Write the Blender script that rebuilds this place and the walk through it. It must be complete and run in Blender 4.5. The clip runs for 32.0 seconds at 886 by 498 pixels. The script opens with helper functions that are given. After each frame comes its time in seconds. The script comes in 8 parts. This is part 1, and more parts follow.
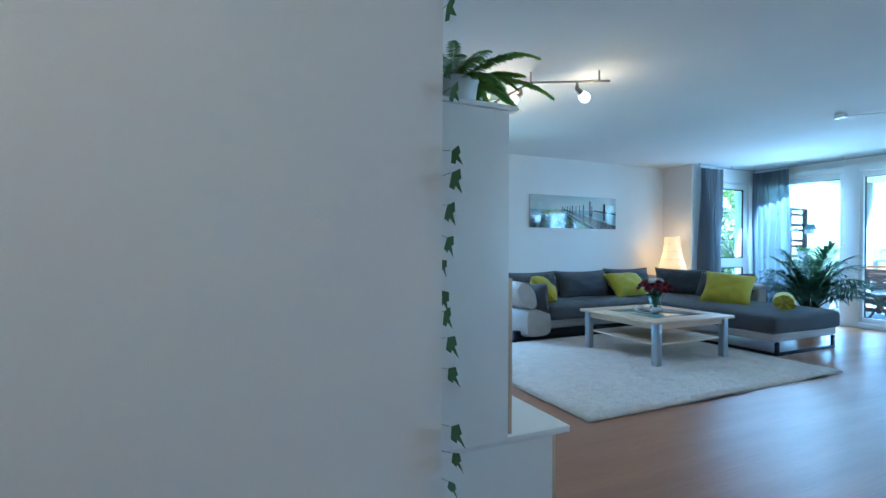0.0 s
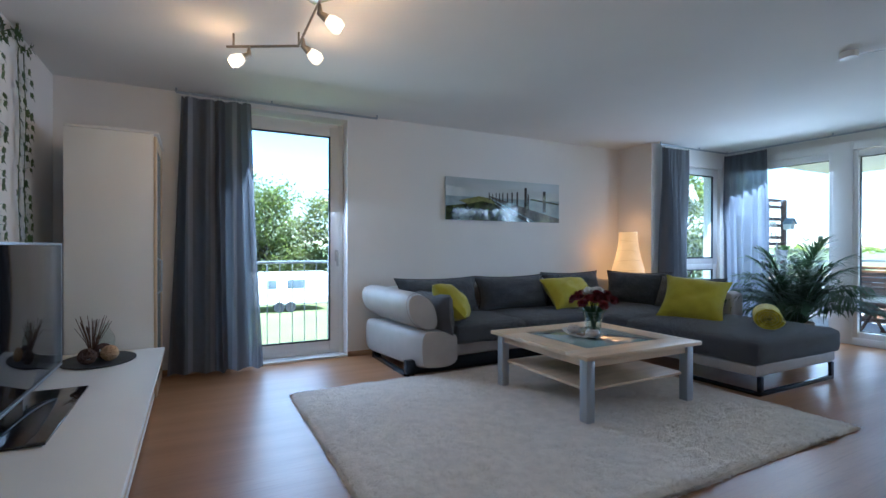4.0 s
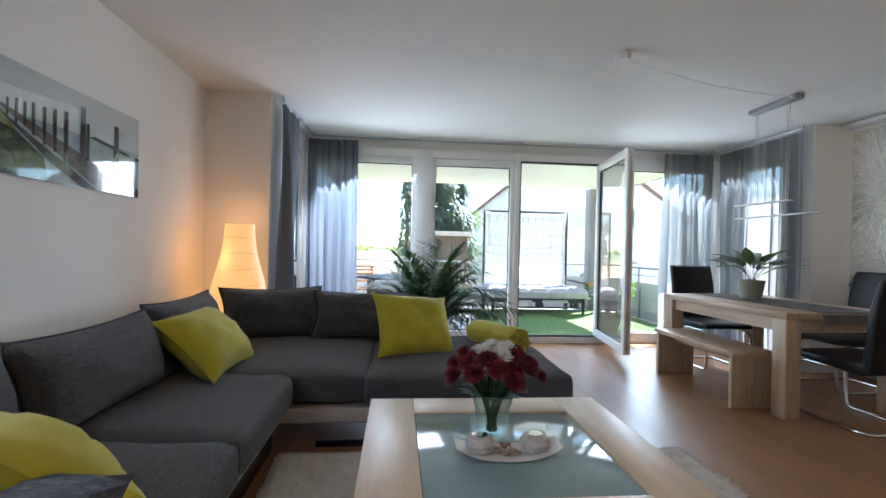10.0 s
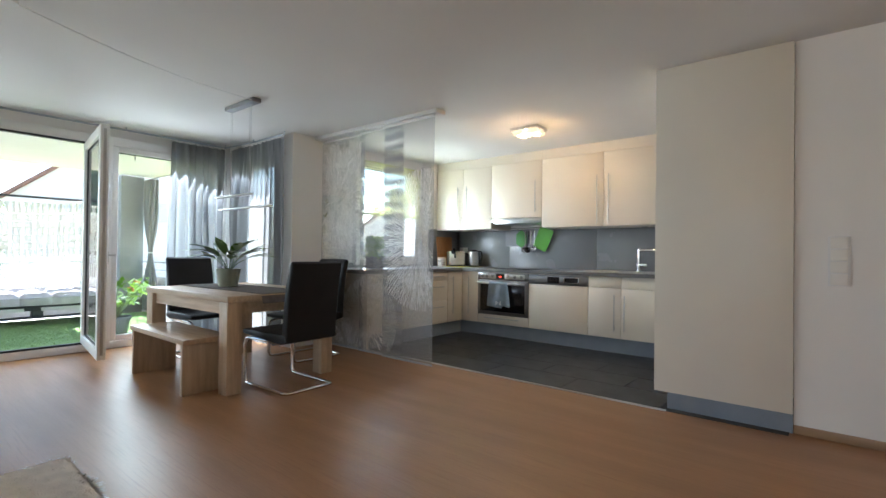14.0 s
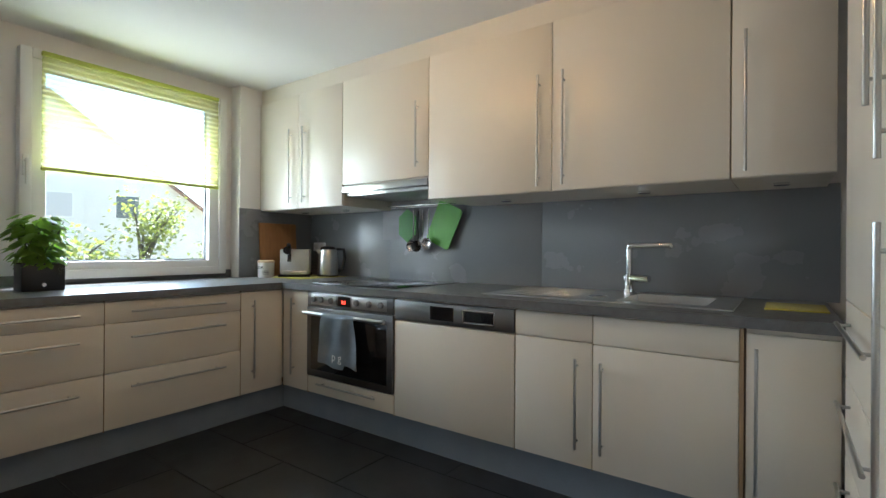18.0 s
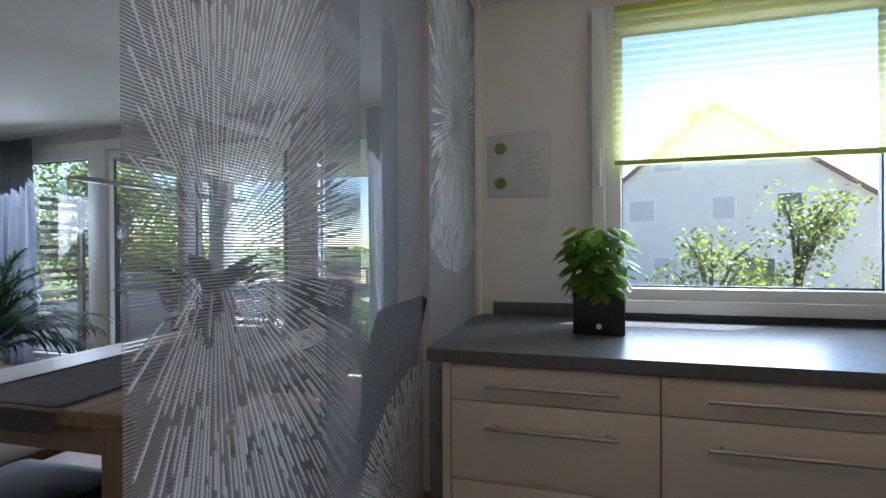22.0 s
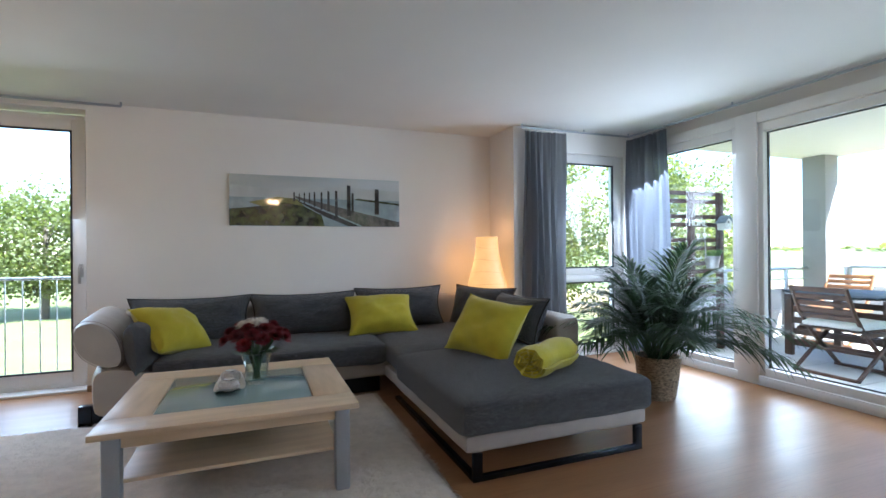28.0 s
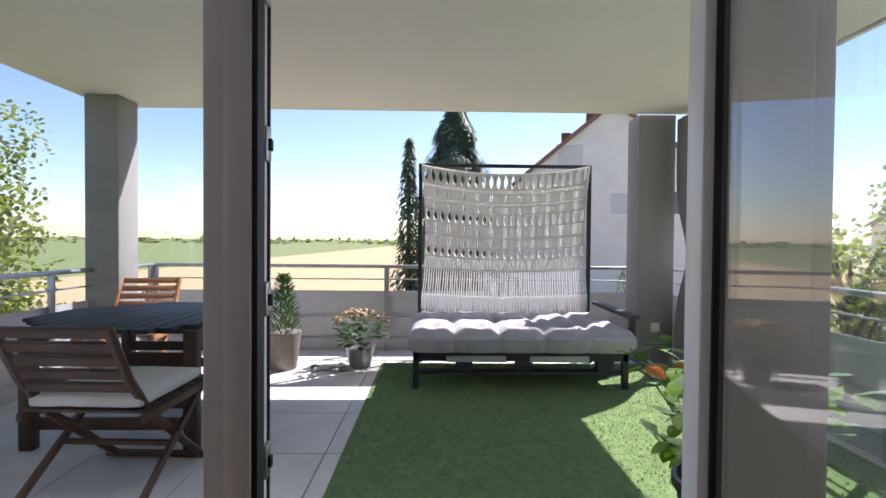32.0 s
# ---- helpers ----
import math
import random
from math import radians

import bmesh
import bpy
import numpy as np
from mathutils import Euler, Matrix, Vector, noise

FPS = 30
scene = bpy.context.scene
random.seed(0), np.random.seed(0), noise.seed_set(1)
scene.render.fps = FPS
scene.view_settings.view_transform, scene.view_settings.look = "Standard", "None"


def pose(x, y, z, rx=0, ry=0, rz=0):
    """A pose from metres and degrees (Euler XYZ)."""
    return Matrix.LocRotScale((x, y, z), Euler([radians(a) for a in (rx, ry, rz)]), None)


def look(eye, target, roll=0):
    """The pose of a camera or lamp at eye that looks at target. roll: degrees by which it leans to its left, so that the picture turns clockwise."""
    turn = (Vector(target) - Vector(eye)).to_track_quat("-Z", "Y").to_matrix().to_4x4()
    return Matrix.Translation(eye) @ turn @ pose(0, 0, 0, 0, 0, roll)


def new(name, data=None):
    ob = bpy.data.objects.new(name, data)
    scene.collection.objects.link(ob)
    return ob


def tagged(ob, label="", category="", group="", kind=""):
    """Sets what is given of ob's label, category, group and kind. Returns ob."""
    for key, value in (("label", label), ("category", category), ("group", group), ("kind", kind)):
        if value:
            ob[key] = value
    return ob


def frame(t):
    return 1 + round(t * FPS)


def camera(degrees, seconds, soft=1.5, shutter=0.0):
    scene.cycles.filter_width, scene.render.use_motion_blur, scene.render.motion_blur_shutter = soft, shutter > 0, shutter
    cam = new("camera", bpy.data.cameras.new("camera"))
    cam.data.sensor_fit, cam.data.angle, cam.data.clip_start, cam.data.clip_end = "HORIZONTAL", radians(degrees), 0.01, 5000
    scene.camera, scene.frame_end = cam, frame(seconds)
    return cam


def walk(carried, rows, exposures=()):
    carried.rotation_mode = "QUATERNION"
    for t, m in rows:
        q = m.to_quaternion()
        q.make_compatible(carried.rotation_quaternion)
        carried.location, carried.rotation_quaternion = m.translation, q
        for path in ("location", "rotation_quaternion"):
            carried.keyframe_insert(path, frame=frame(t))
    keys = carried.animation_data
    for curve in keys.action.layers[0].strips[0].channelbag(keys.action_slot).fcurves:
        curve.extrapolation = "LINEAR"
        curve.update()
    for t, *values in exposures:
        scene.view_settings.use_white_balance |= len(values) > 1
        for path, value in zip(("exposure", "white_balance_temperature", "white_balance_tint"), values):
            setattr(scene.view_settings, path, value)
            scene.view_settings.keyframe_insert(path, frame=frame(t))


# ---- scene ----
cam = camera(85.9, 32.0)
PATH = [
    (0, (-1.652, -1.792, 1.191), (-0.812, 0.023, 1.179), 0.2),
    (0.5, (-1.41, -1.662, 1.173), (-0.322, 0.016, 1.16), 0.3),
    (1, (-1.231, -1.535, 1.166), (0.064, -0.011, 1.152), 0.5),
    (1.5, (-1.035, -1.4, 1.18), (0.364, 0.03, 1.175), 0.3),
    (2, (-0.818, -1.334, 1.186), (0.605, 0.071, 1.179), 0.3),
    (2.5, (-0.586, -1.255, 1.202), (0.822, 0.166, 1.193), 0.3),
    (3, (-0.44, -1.179, 1.174), (0.815, 0.378, 1.169), 0.2),
    (3.5, (-0.255, -0.978, 1.147), (0.821, 0.708, 1.147), 0.1),
    (5.5, (0.401, 0.095, 1.226), (1.104, 1.967, 1.188), 0.1),
    (6, (0.498, 0.463, 1.204), (1.266, 2.309, 1.174), 0.1),
    (6.5, (0.656, 0.762, 1.181), (1.598, 2.526, 1.144), 0.3),
    (7, (0.793, 1.111, 1.202), (1.966, 2.73, 1.154), 0.6),
    (7.5, (0.853, 1.404, 1.187), (2.252, 2.832, 1.137), 0.7),
    (8, (0.88, 1.668, 1.221), (2.553, 2.763, 1.173), 1.1),
    (8.5, (0.992, 1.917, 1.2), (2.817, 2.733, 1.156), 1.3),
    (9, (1.079, 2.14, 1.183), (3.018, 2.633, 1.156), 1.1),
    (9.5, (1.048, 2.336, 1.174), (3.038, 2.533, 1.167), 1.3),
    (10, (0.946, 2.437, 1.2), (2.937, 2.249, 1.195), 1.3),
    (10.5, (0.895, 2.481, 1.213), (2.838, 2.007, 1.209), 1.4),
    (11, (0.847, 2.483, 1.238), (2.727, 1.8, 1.231), 1.2),
    (11.5, (0.773, 2.42, 1.223), (2.555, 1.512, 1.226), 1.2),
    (12, (0.701, 2.333, 1.224), (2.359, 1.214, 1.231), 1.1),
    (12.5, (0.637, 2.231, 1.221), (2.17, 0.946, 1.23), 1.1),
    (13, (0.565, 2.039, 1.203), (1.979, 0.624, 1.215), 1.0),
    (13.5, (0.485, 1.771, 1.193), (1.805, 0.268, 1.208), 0.8),
    (14, (0.509, 1.423, 1.138), (1.775, -0.125, 1.157), 0.7),
    (14.5, (0.642, 1.0, 1.18), (1.868, -0.58, 1.199), 0.5),
    (15, (0.701, 0.498, 1.21), (1.903, -1.1, 1.208), 0.8),
    (15.5, (0.837, 0.018, 1.205), (2.032, -1.586, 1.207), 0.6),
    (17.5, (1.529, -1.605, 1.183), (2.706, -3.222, 1.185), 0.6),
    (18, (1.674, -1.937, 1.182), (2.838, -3.563, 1.184), 0.4),
    (18.5, (1.748, -2.135, 1.183), (2.879, -3.785, 1.187), 0.5),
    (19, (1.896, -2.35, 1.202), (3.025, -4.001, 1.203), 0.5),
    (19.5, (2.108, -2.533, 1.222), (3.312, -4.129, 1.223), 0.3),
    (20, (2.326, -2.646, 1.194), (3.733, -4.067, 1.199), 0.3),
    (20.5, (2.596, -2.689, 1.209), (4.242, -3.826, 1.211), 0.3),
    (21, (2.845, -2.714, 1.234), (4.702, -3.457, 1.233), 0.2),
    (21.5, (3.039, -2.732, 1.226), (5.038, -2.793, 1.259), -0.0),
    (22, (3.075, -2.716, 1.279), (5.001, -2.177, 1.275), -0.3),
    (22.5, (3.037, -2.628, 1.282), (4.784, -1.655, 1.28), -0.2),
    (23, (2.946, -2.552, 1.294), (4.513, -1.308, 1.292), -0.3),
    (23.5, (2.842, -2.445, 1.262), (4.205, -0.982, 1.271), -0.8),
    (24, (2.747, -2.519, 1.264), (3.905, -0.888, 1.271), -0.7),
    (24.5, (2.617, -2.493, 1.25), (3.452, -0.676, 1.266), -0.8),
    (25, (2.486, -2.463, 1.264), (2.845, -0.496, 1.28), -0.7),
    (25.5, (2.345, -2.418, 1.268), (2.323, -0.418, 1.288), -0.6),
    (27.5, (2.539, -1.233, 1.265), (2.8, 0.75, 1.266), -0.7),
    (28, (2.774, -0.894, 1.228), (3.501, 0.969, 1.23), -0.5),
    (28.5, (3.054, -0.569, 1.215), (4.338, 0.965, 1.216), -0.4),
    (29, (3.361, -0.332, 1.2), (5.001, 0.813, 1.196), -0.5),
    (29.5, (3.79, -0.11, 1.2), (5.53, 0.875, 1.19), -0.5),
    (30, (4.14, 0.085, 1.165), (5.963, 0.906, 1.157), -0.5),
    (30.5, (4.546, 0.235, 1.187), (6.447, 0.855, 1.169), -0.35),
    (31, (5.044, 0.331, 1.21), (6.99, 0.79, 1.172), -0.0),
    (31.5, (5.414, 0.456, 1.19), (7.395, 0.731, 1.17), 0.3),
    (32, (5.82, 0.48, 1.21), (7.82, 0.448, 1.174), 0.5),
]
EXPOSURES = [(0.0, 3.58, 3750, -8), (1.0, 3.42, 3850, -3), (2.0, 2.95, 4350, 2), (3.0, 2.88, 4540, 5), (6.0, 3.1, 4980, 8), (7.0, 3.0, 5080, 9), (7.5, 2.85, 5180, 10), (8.0, 3.2, 5280, 11), (9.0, 3.2, 5380, 11), (12.0, 3.1, 5780, 9), (14.0, 3.3, 5780, 8), (15.0, 3.45, 5780, 7), (15.5, 3.42, 5780, 9), (18.0, 2.8, 5800, 6), (20.0, 2.7, 5560, 8), (22.0, 2.15, 5420, 13), (23.0, 2.8, 5580, 11), (24.0, 3.27, 5800, 13), (25.0, 3.15, 6080, 12), (27.5, 3.35, 5780, 11), (28.0, 3.25, 5380, 10), (29.0, 2.6, 5280, 9), (30.0, 2.35, 5480, 12), (31.0, 1.65, 6150, 24), (32.0, 1.5, 6080, 24)]
walk(cam, [(t, look(*p)) for t, *p in PATH], EXPOSURES)

# ---- world and sun ----
EXTERIOR = -3.0          # level of the ground outside, one storey down
world = bpy.data.worlds.new("sky")
scene.world = world
world.use_nodes = True
wn = world.node_tree.nodes
wbg = wn["Background"]
sky = wn.new("ShaderNodeTexSky")
sky.sky_type = "NISHITA"
sky.sun_disc = False
SUN_ELEV, SUN_AZ = 52.0, -55.0      # degrees; azimuth counted from +X towards +Y
sky.sun_elevation = radians(SUN_ELEV)
sky.sun_rotation = radians(90 - SUN_AZ)
sky.air_density, sky.dust_density, sky.ozone_density = 1.1, 0.25, 1.2
world.node_tree.links.new(sky.outputs[0], wbg.inputs[0])
wbg.inputs[1].default_value = 0.075
sun = new("sun", bpy.data.lights.new("sun", "SUN"))
sun.data.energy, sun.data.angle, sun.data.color = 4.0, radians(0.5), (1.0, 0.95, 0.87)
_sd = Vector((math.cos(radians(SUN_ELEV)) * math.cos(radians(SUN_AZ)),
              math.cos(radians(SUN_ELEV)) * math.sin(radians(SUN_AZ)), math.sin(radians(SUN_ELEV))))
sun.matrix_world = look(_sd * 60, (0, 0, 0))


def window_light(x, y, z, toward, w, h, watts):
    """Daylight of an opening: an area lamp just outside the pane."""
    lamp = new("window_daylight", bpy.data.lights.new("window_daylight", "AREA"))
    lamp.data.shape, lamp.data.size, lamp.data.size_y, lamp.data.energy = "RECTANGLE", w, h, watts
    lamp.data.color = (0.90, 0.95, 1.0)
    lamp.matrix_world = look((x, y, z), (x + toward[0], y + toward[1], z + toward[2]))
    return lamp


DAY = 0.076
window_light(0.83, 4.56, 1.25, (0, -1, -0.9), 0.9, 2.1, 60 * DAY)
window_light(6.36, 3.90, 1.3, (0, -1, -1.1), 0.7, 1.9, 45 * DAY)
window_light(7.30, 2.80, 1.30, (-1, -0.2, -0.6), 1.4, 1.9, 165 * DAY)
window_light(7.30, -1.02, 1.30, (-1, 0.2, -0.6), 1.4, 1.9, 120 * DAY)
window_light(5.90, -3.46, 1.55, (-1, 0, -0.5), 1.0, 1.1, 120 * DAY)
window_light(6.3, -2.12, 1.25, (0, 1, -0.5), 0.9, 2.0, 40 * DAY)


# ---- mesh helpers ----
def mesh_of(bm, name, material, smooth=True):
    me = bpy.data.meshes.new(name)
    bm.normal_update()
    bm.to_mesh(me)
    bm.free()
    if material is not None:
        me.materials.append(material)
    if smooth:
        me.shade_smooth()
        me.set_sharp_from_angle(angle=radians(38))
    return me


def part(name, bm, material, parent=None, label="", smooth=True):
    ob = new(name, mesh_of(bm, name, material, smooth))
    ob.parent = parent
    if label:
        ob["label"] = label
    return ob


def thing(name, label, category, x=0, y=0, z=0, rz=0, group="", kind=""):
    ob = new(name)
    ob.matrix_basis = pose(x, y, z, 0, 0, rz)
    return tagged(ob, label, category, group, kind)


def B():
    return bmesh.new()


def box(bm, x0, x1, y0, y1, z0, z1, bev=0.0, seg=2, m=None):
    v = [bm.verts.new((x, y, z)) for x in (x0, x1) for y in (y0, y1) for z in (z0, z1)]
    idx = ((0, 1, 3, 2), (4, 6, 7, 5), (0, 4, 5, 1), (2, 3, 7, 6), (0, 2, 6, 4), (1, 5, 7, 3))
    f = [bm.faces.new([v[i] for i in q]) for q in idx]
    if bev > 0:
        e = list({e for q in f for e in q.edges})
        r = bmesh.ops.bevel(bm, geom=e, offset=bev, offset_type="OFFSET", segments=seg, profile=0.5, affect="EDGES", clamp_overlap=True)
        v = list({w for q in r["faces"] for w in q.verts} | {w for w in v if w.is_valid})
    if m is not None:
        for w in v:
            w.co = m @ w.co
    return bm


def bx(x0, x1, y0, y1, z0, z1, bev=0.0, seg=2, m=None):
    return box(B(), x0, x1, y0, y1, z0, z1, bev, seg, m)


def ring(bm, c, a, b, r, n):
    return [bm.verts.new(c + a * (r * math.cos(2 * math.pi * i / n)) + b * (r * math.sin(2 * math.pi * i / n))) for i in range(n)]


def tube(bm, pts, r, n=8, closed=False, caps=True):
    pts = [Vector(p) for p in pts]
    rs = r if isinstance(r, (list, tuple)) else [r] * len(pts)
    rows = []
    up = None
    for i, p in enumerate(pts):
        a = pts[i - 1] if (i > 0 or closed) else p
        b = pts[(i + 1) % len(pts)] if (i < len(pts) - 1 or closed) else p
        d = (b - a).normalized()
        if up is None:
            up = Vector((0, 0, 1)) if abs(d.z) < 0.9 else Vector((1, 0, 0))
        s = d.cross(up).normalized()
        up = s.cross(d).normalized()
        rows.append(ring(bm, p, s, up, rs[i], n))
    m = len(rows)
    for i in range(m if closed else m - 1):
        p, q = rows[i], rows[(i + 1) % m]
        for j in range(n):
            bm.faces.new((p[j], p[(j + 1) % n], q[(j + 1) % n], q[j]))
    if caps and not closed:
        bm.faces.new(rows[0])
        bm.faces.new(list(reversed(rows[-1])))
    return bm


def cyl(bm, p0, p1, r0, r1=None, n=16):
    return tube(bm, [p0, p1], [r0, r0 if r1 is None else r1], n)


def lathe(bm, prof, n=24, c=(0, 0, 0), sx=1.0, sy=1.0, caps=True):
    rows = [[bm.verts.new((c[0] + sx * r * math.cos(2 * math.pi * i / n), c[1] + sy * r * math.sin(2 * math.pi * i / n), c[2] + z)) for i in range(n)] for r, z in prof]
    for p, q in zip(rows, rows[1:]):
        for j in range(n):
            bm.faces.new((p[j], p[(j + 1) % n], q[(j + 1) % n], q[j]))
    if caps:
        bm.faces.new(list(reversed(rows[0])))
        bm.faces.new(rows[-1])
    return bm


def prism(bm, outline, axis, a, b, m=None):
    """Extrudes a 2D outline along an axis from a to b."""
    def at(u, v, w):
        return Vector({"x": (w, u, v), "y": (u, w, v), "z": (u, v, w)}[axis])
    p = [bm.verts.new(at(u, v, a)) for u, v in outline]
    q = [bm.verts.new(at(u, v, b)) for u, v in outline]
    n = len(outline)
    fs = [bm.faces.new((p[i], p[(i + 1) % n], q[(i + 1) % n], q[i])) for i in range(n)]
    fs += [bm.faces.new(list(reversed(p))), bm.faces.new(q)]
    bmesh.ops.recalc_face_normals(bm, faces=fs)
    if m is not None:
        for w in p + q:
            w.co = m @ w.co
    return bm


def grid(bm, nu, nv, fn, wrap=False):
    """A sheet of nu x nv cells; fn(u, v) gives the place."""
    rows = [[bm.verts.new(fn(i / nu, j / nv)) for j in range(nv + (0 if wrap else 1))] for i in range(nu + 1)]
    k = len(rows[0])
    for i in range(nu):
        for j in range(nv):
            bm.faces.new((rows[i][j], rows[i + 1][j], rows[i + 1][(j + 1) % k], rows[i][(j + 1) % k]))
    return rows


def quad(bm, *p):
    return bm.faces.new([bm.verts.new(q) for q in p])


# ---- materials ----
def mat(name, color, rough=0.6, metal=0.0, var=0.08, scale=6.0, bump=0.0, bscale=120.0, spec=0.5, color2=None, stretch=(1, 1, 1), coat=0.0, trans=0.0, sheen=0.0, rvar=0.08, island=0.0, coords="Object"):
    m = bpy.data.materials.new(name)
    m.use_nodes = True
    nt = m.node_tree
    n, l = nt.nodes, nt.links
    p = n["Principled BSDF"]
    p.inputs["Roughness"].default_value = rough
    p.inputs["Metallic"].default_value = metal
    p.inputs["Specular IOR Level"].default_value = spec
    p.inputs["Coat Weight"].default_value = coat
    p.inputs["Transmission Weight"].default_value = trans
    p.inputs["Sheen Weight"].default_value = sheen
    tc = n.new("ShaderNodeTexCoord")
    mp = n.new("ShaderNodeMapping")
    mp.inputs["Scale"].default_value = stretch
    l.new(tc.outputs[coords], mp.inputs[0])
    big = n.new("ShaderNodeTexNoise")
    big.inputs["Scale"].default_value = scale
    big.inputs["Detail"].default_value = 6
    l.new(mp.outputs[0], big.inputs["Vector"])
    fine = n.new("ShaderNodeTexNoise")
    fine.inputs["Scale"].default_value = bscale
    fine.inputs["Detail"].default_value = 3
    l.new(mp.outputs[0], fine.inputs["Vector"])
    mix = n.new("ShaderNodeMix")
    mix.data_type = "RGBA"
    c2 = color2 or tuple(max(0.0, c * (1 - 2.2 * var)) for c in color)
    mix.inputs["A"].default_value = (*color, 1)
    mix.inputs["B"].default_value = (*c2, 1)
    add = n.new("ShaderNodeMath")
    add.operation = "MULTIPLY_ADD"
    l.new(fine.outputs["Fac"], add.inputs[0])
    add.inputs[1].default_value = 0.45
    sub = n.new("ShaderNodeMath")
    sub.operation = "SUBTRACT"
    l.new(big.outputs["Fac"], sub.inputs[0])
    sub.inputs[1].default_value = 0.225
    l.new(sub.outputs[0], add.inputs[2])
    rmp = n.new("ShaderNodeMapRange")
    rmp.inputs["From Min"].default_value, rmp.inputs["From Max"].default_value = 0.3, 0.7
    l.new(add.outputs[0], rmp.inputs["Value"])
    l.new(rmp.outputs[0], mix.inputs["Factor"])
    col = mix.outputs["Result"]
    if island > 0:
        hs = n.new("ShaderNodeHueSaturation")
        oi = n.new("ShaderNodeObjectInfo")
        ge = n.new("ShaderNodeNewGeometry")
        s2 = n.new("ShaderNodeMath")
        s2.operation = "ADD"
        l.new(oi.outputs["Random"], s2.inputs[0])
        l.new(ge.outputs["Random Per Island"], s2.inputs[1])
        mr = n.new("ShaderNodeMapRange")
        mr.inputs["From Min"].default_value, mr.inputs["From Max"].default_value = 0.0, 2.0
        mr.inputs["To Min"].default_value, mr.inputs["To Max"].default_value = 1 - island, 1 + island
        l.new(s2.outputs[0], mr.inputs["Value"])
        l.new(mr.outputs[0], hs.inputs["Value"])
        l.new(col, hs.inputs["Color"])
        col = hs.outputs["Color"]
    l.new(col, p.inputs["Base Color"])
    if rvar:
        rr = n.new("ShaderNodeMapRange")
        rr.inputs["To Min"].default_value, rr.inputs["To Max"].default_value = max(0.02, rough - rvar), min(1, rough + rvar)
        l.new(big.outputs["Fac"], rr.inputs["Value"])
        l.new(rr.outputs[0], p.inputs["Roughness"])
    if bump:
        bp = n.new("ShaderNodeBump")
        bp.inputs["Strength"].default_value = bump
        bp.inputs["Distance"].default_value = 0.01
        l.new(fine.outputs["Fac"], bp.inputs["Height"])
        l.new(bp.outputs[0], p.inputs["Normal"])
    return m


def glow(name, color, strength, base=(0.8, 0.8, 0.8)):
    m = mat(name, base, 0.5)
    p = m.node_tree.nodes["Principled BSDF"]
    p.inputs["Emission Color"].default_value = (*color, 1)
    p.inputs["Emission Strength"].default_value = strength
    return m


def glass(name, tint=(1, 1, 1), rough=0.0, gloss=1.0):
    m = bpy.data.materials.new(name)
    m.use_nodes = True
    n, l = m.node_tree.nodes, m.node_tree.links
    n.remove(n["Principled BSDF"])
    tr, gl, mx, fr, mu, ad = (n.new("ShaderNode" + k) for k in ("BsdfTransparent", "BsdfGlossy", "MixShader", "LayerWeight", "Math", "Math"))
    tr.inputs[0].default_value = (*tint, 1)
    gl.inputs["Roughness"].default_value = rough
    mu.operation, ad.operation = "POWER", "MULTIPLY_ADD"
    mu.inputs[1].default_value = 3.4
    l.new(fr.outputs["Facing"], mu.inputs[0])
    l.new(mu.outputs[0], ad.inputs[0])
    ad.inputs[1].default_value, ad.inputs[2].default_value = 0.85 * gloss, 0.045 * gloss
    l.new(ad.outputs[0], mx.inputs[0])
    l.new(tr.outputs[0], mx.inputs[1])
    l.new(gl.outputs[0], mx.inputs[2])
    l.new(mx.outputs[0], n["Material Output"].inputs[0])
    return m


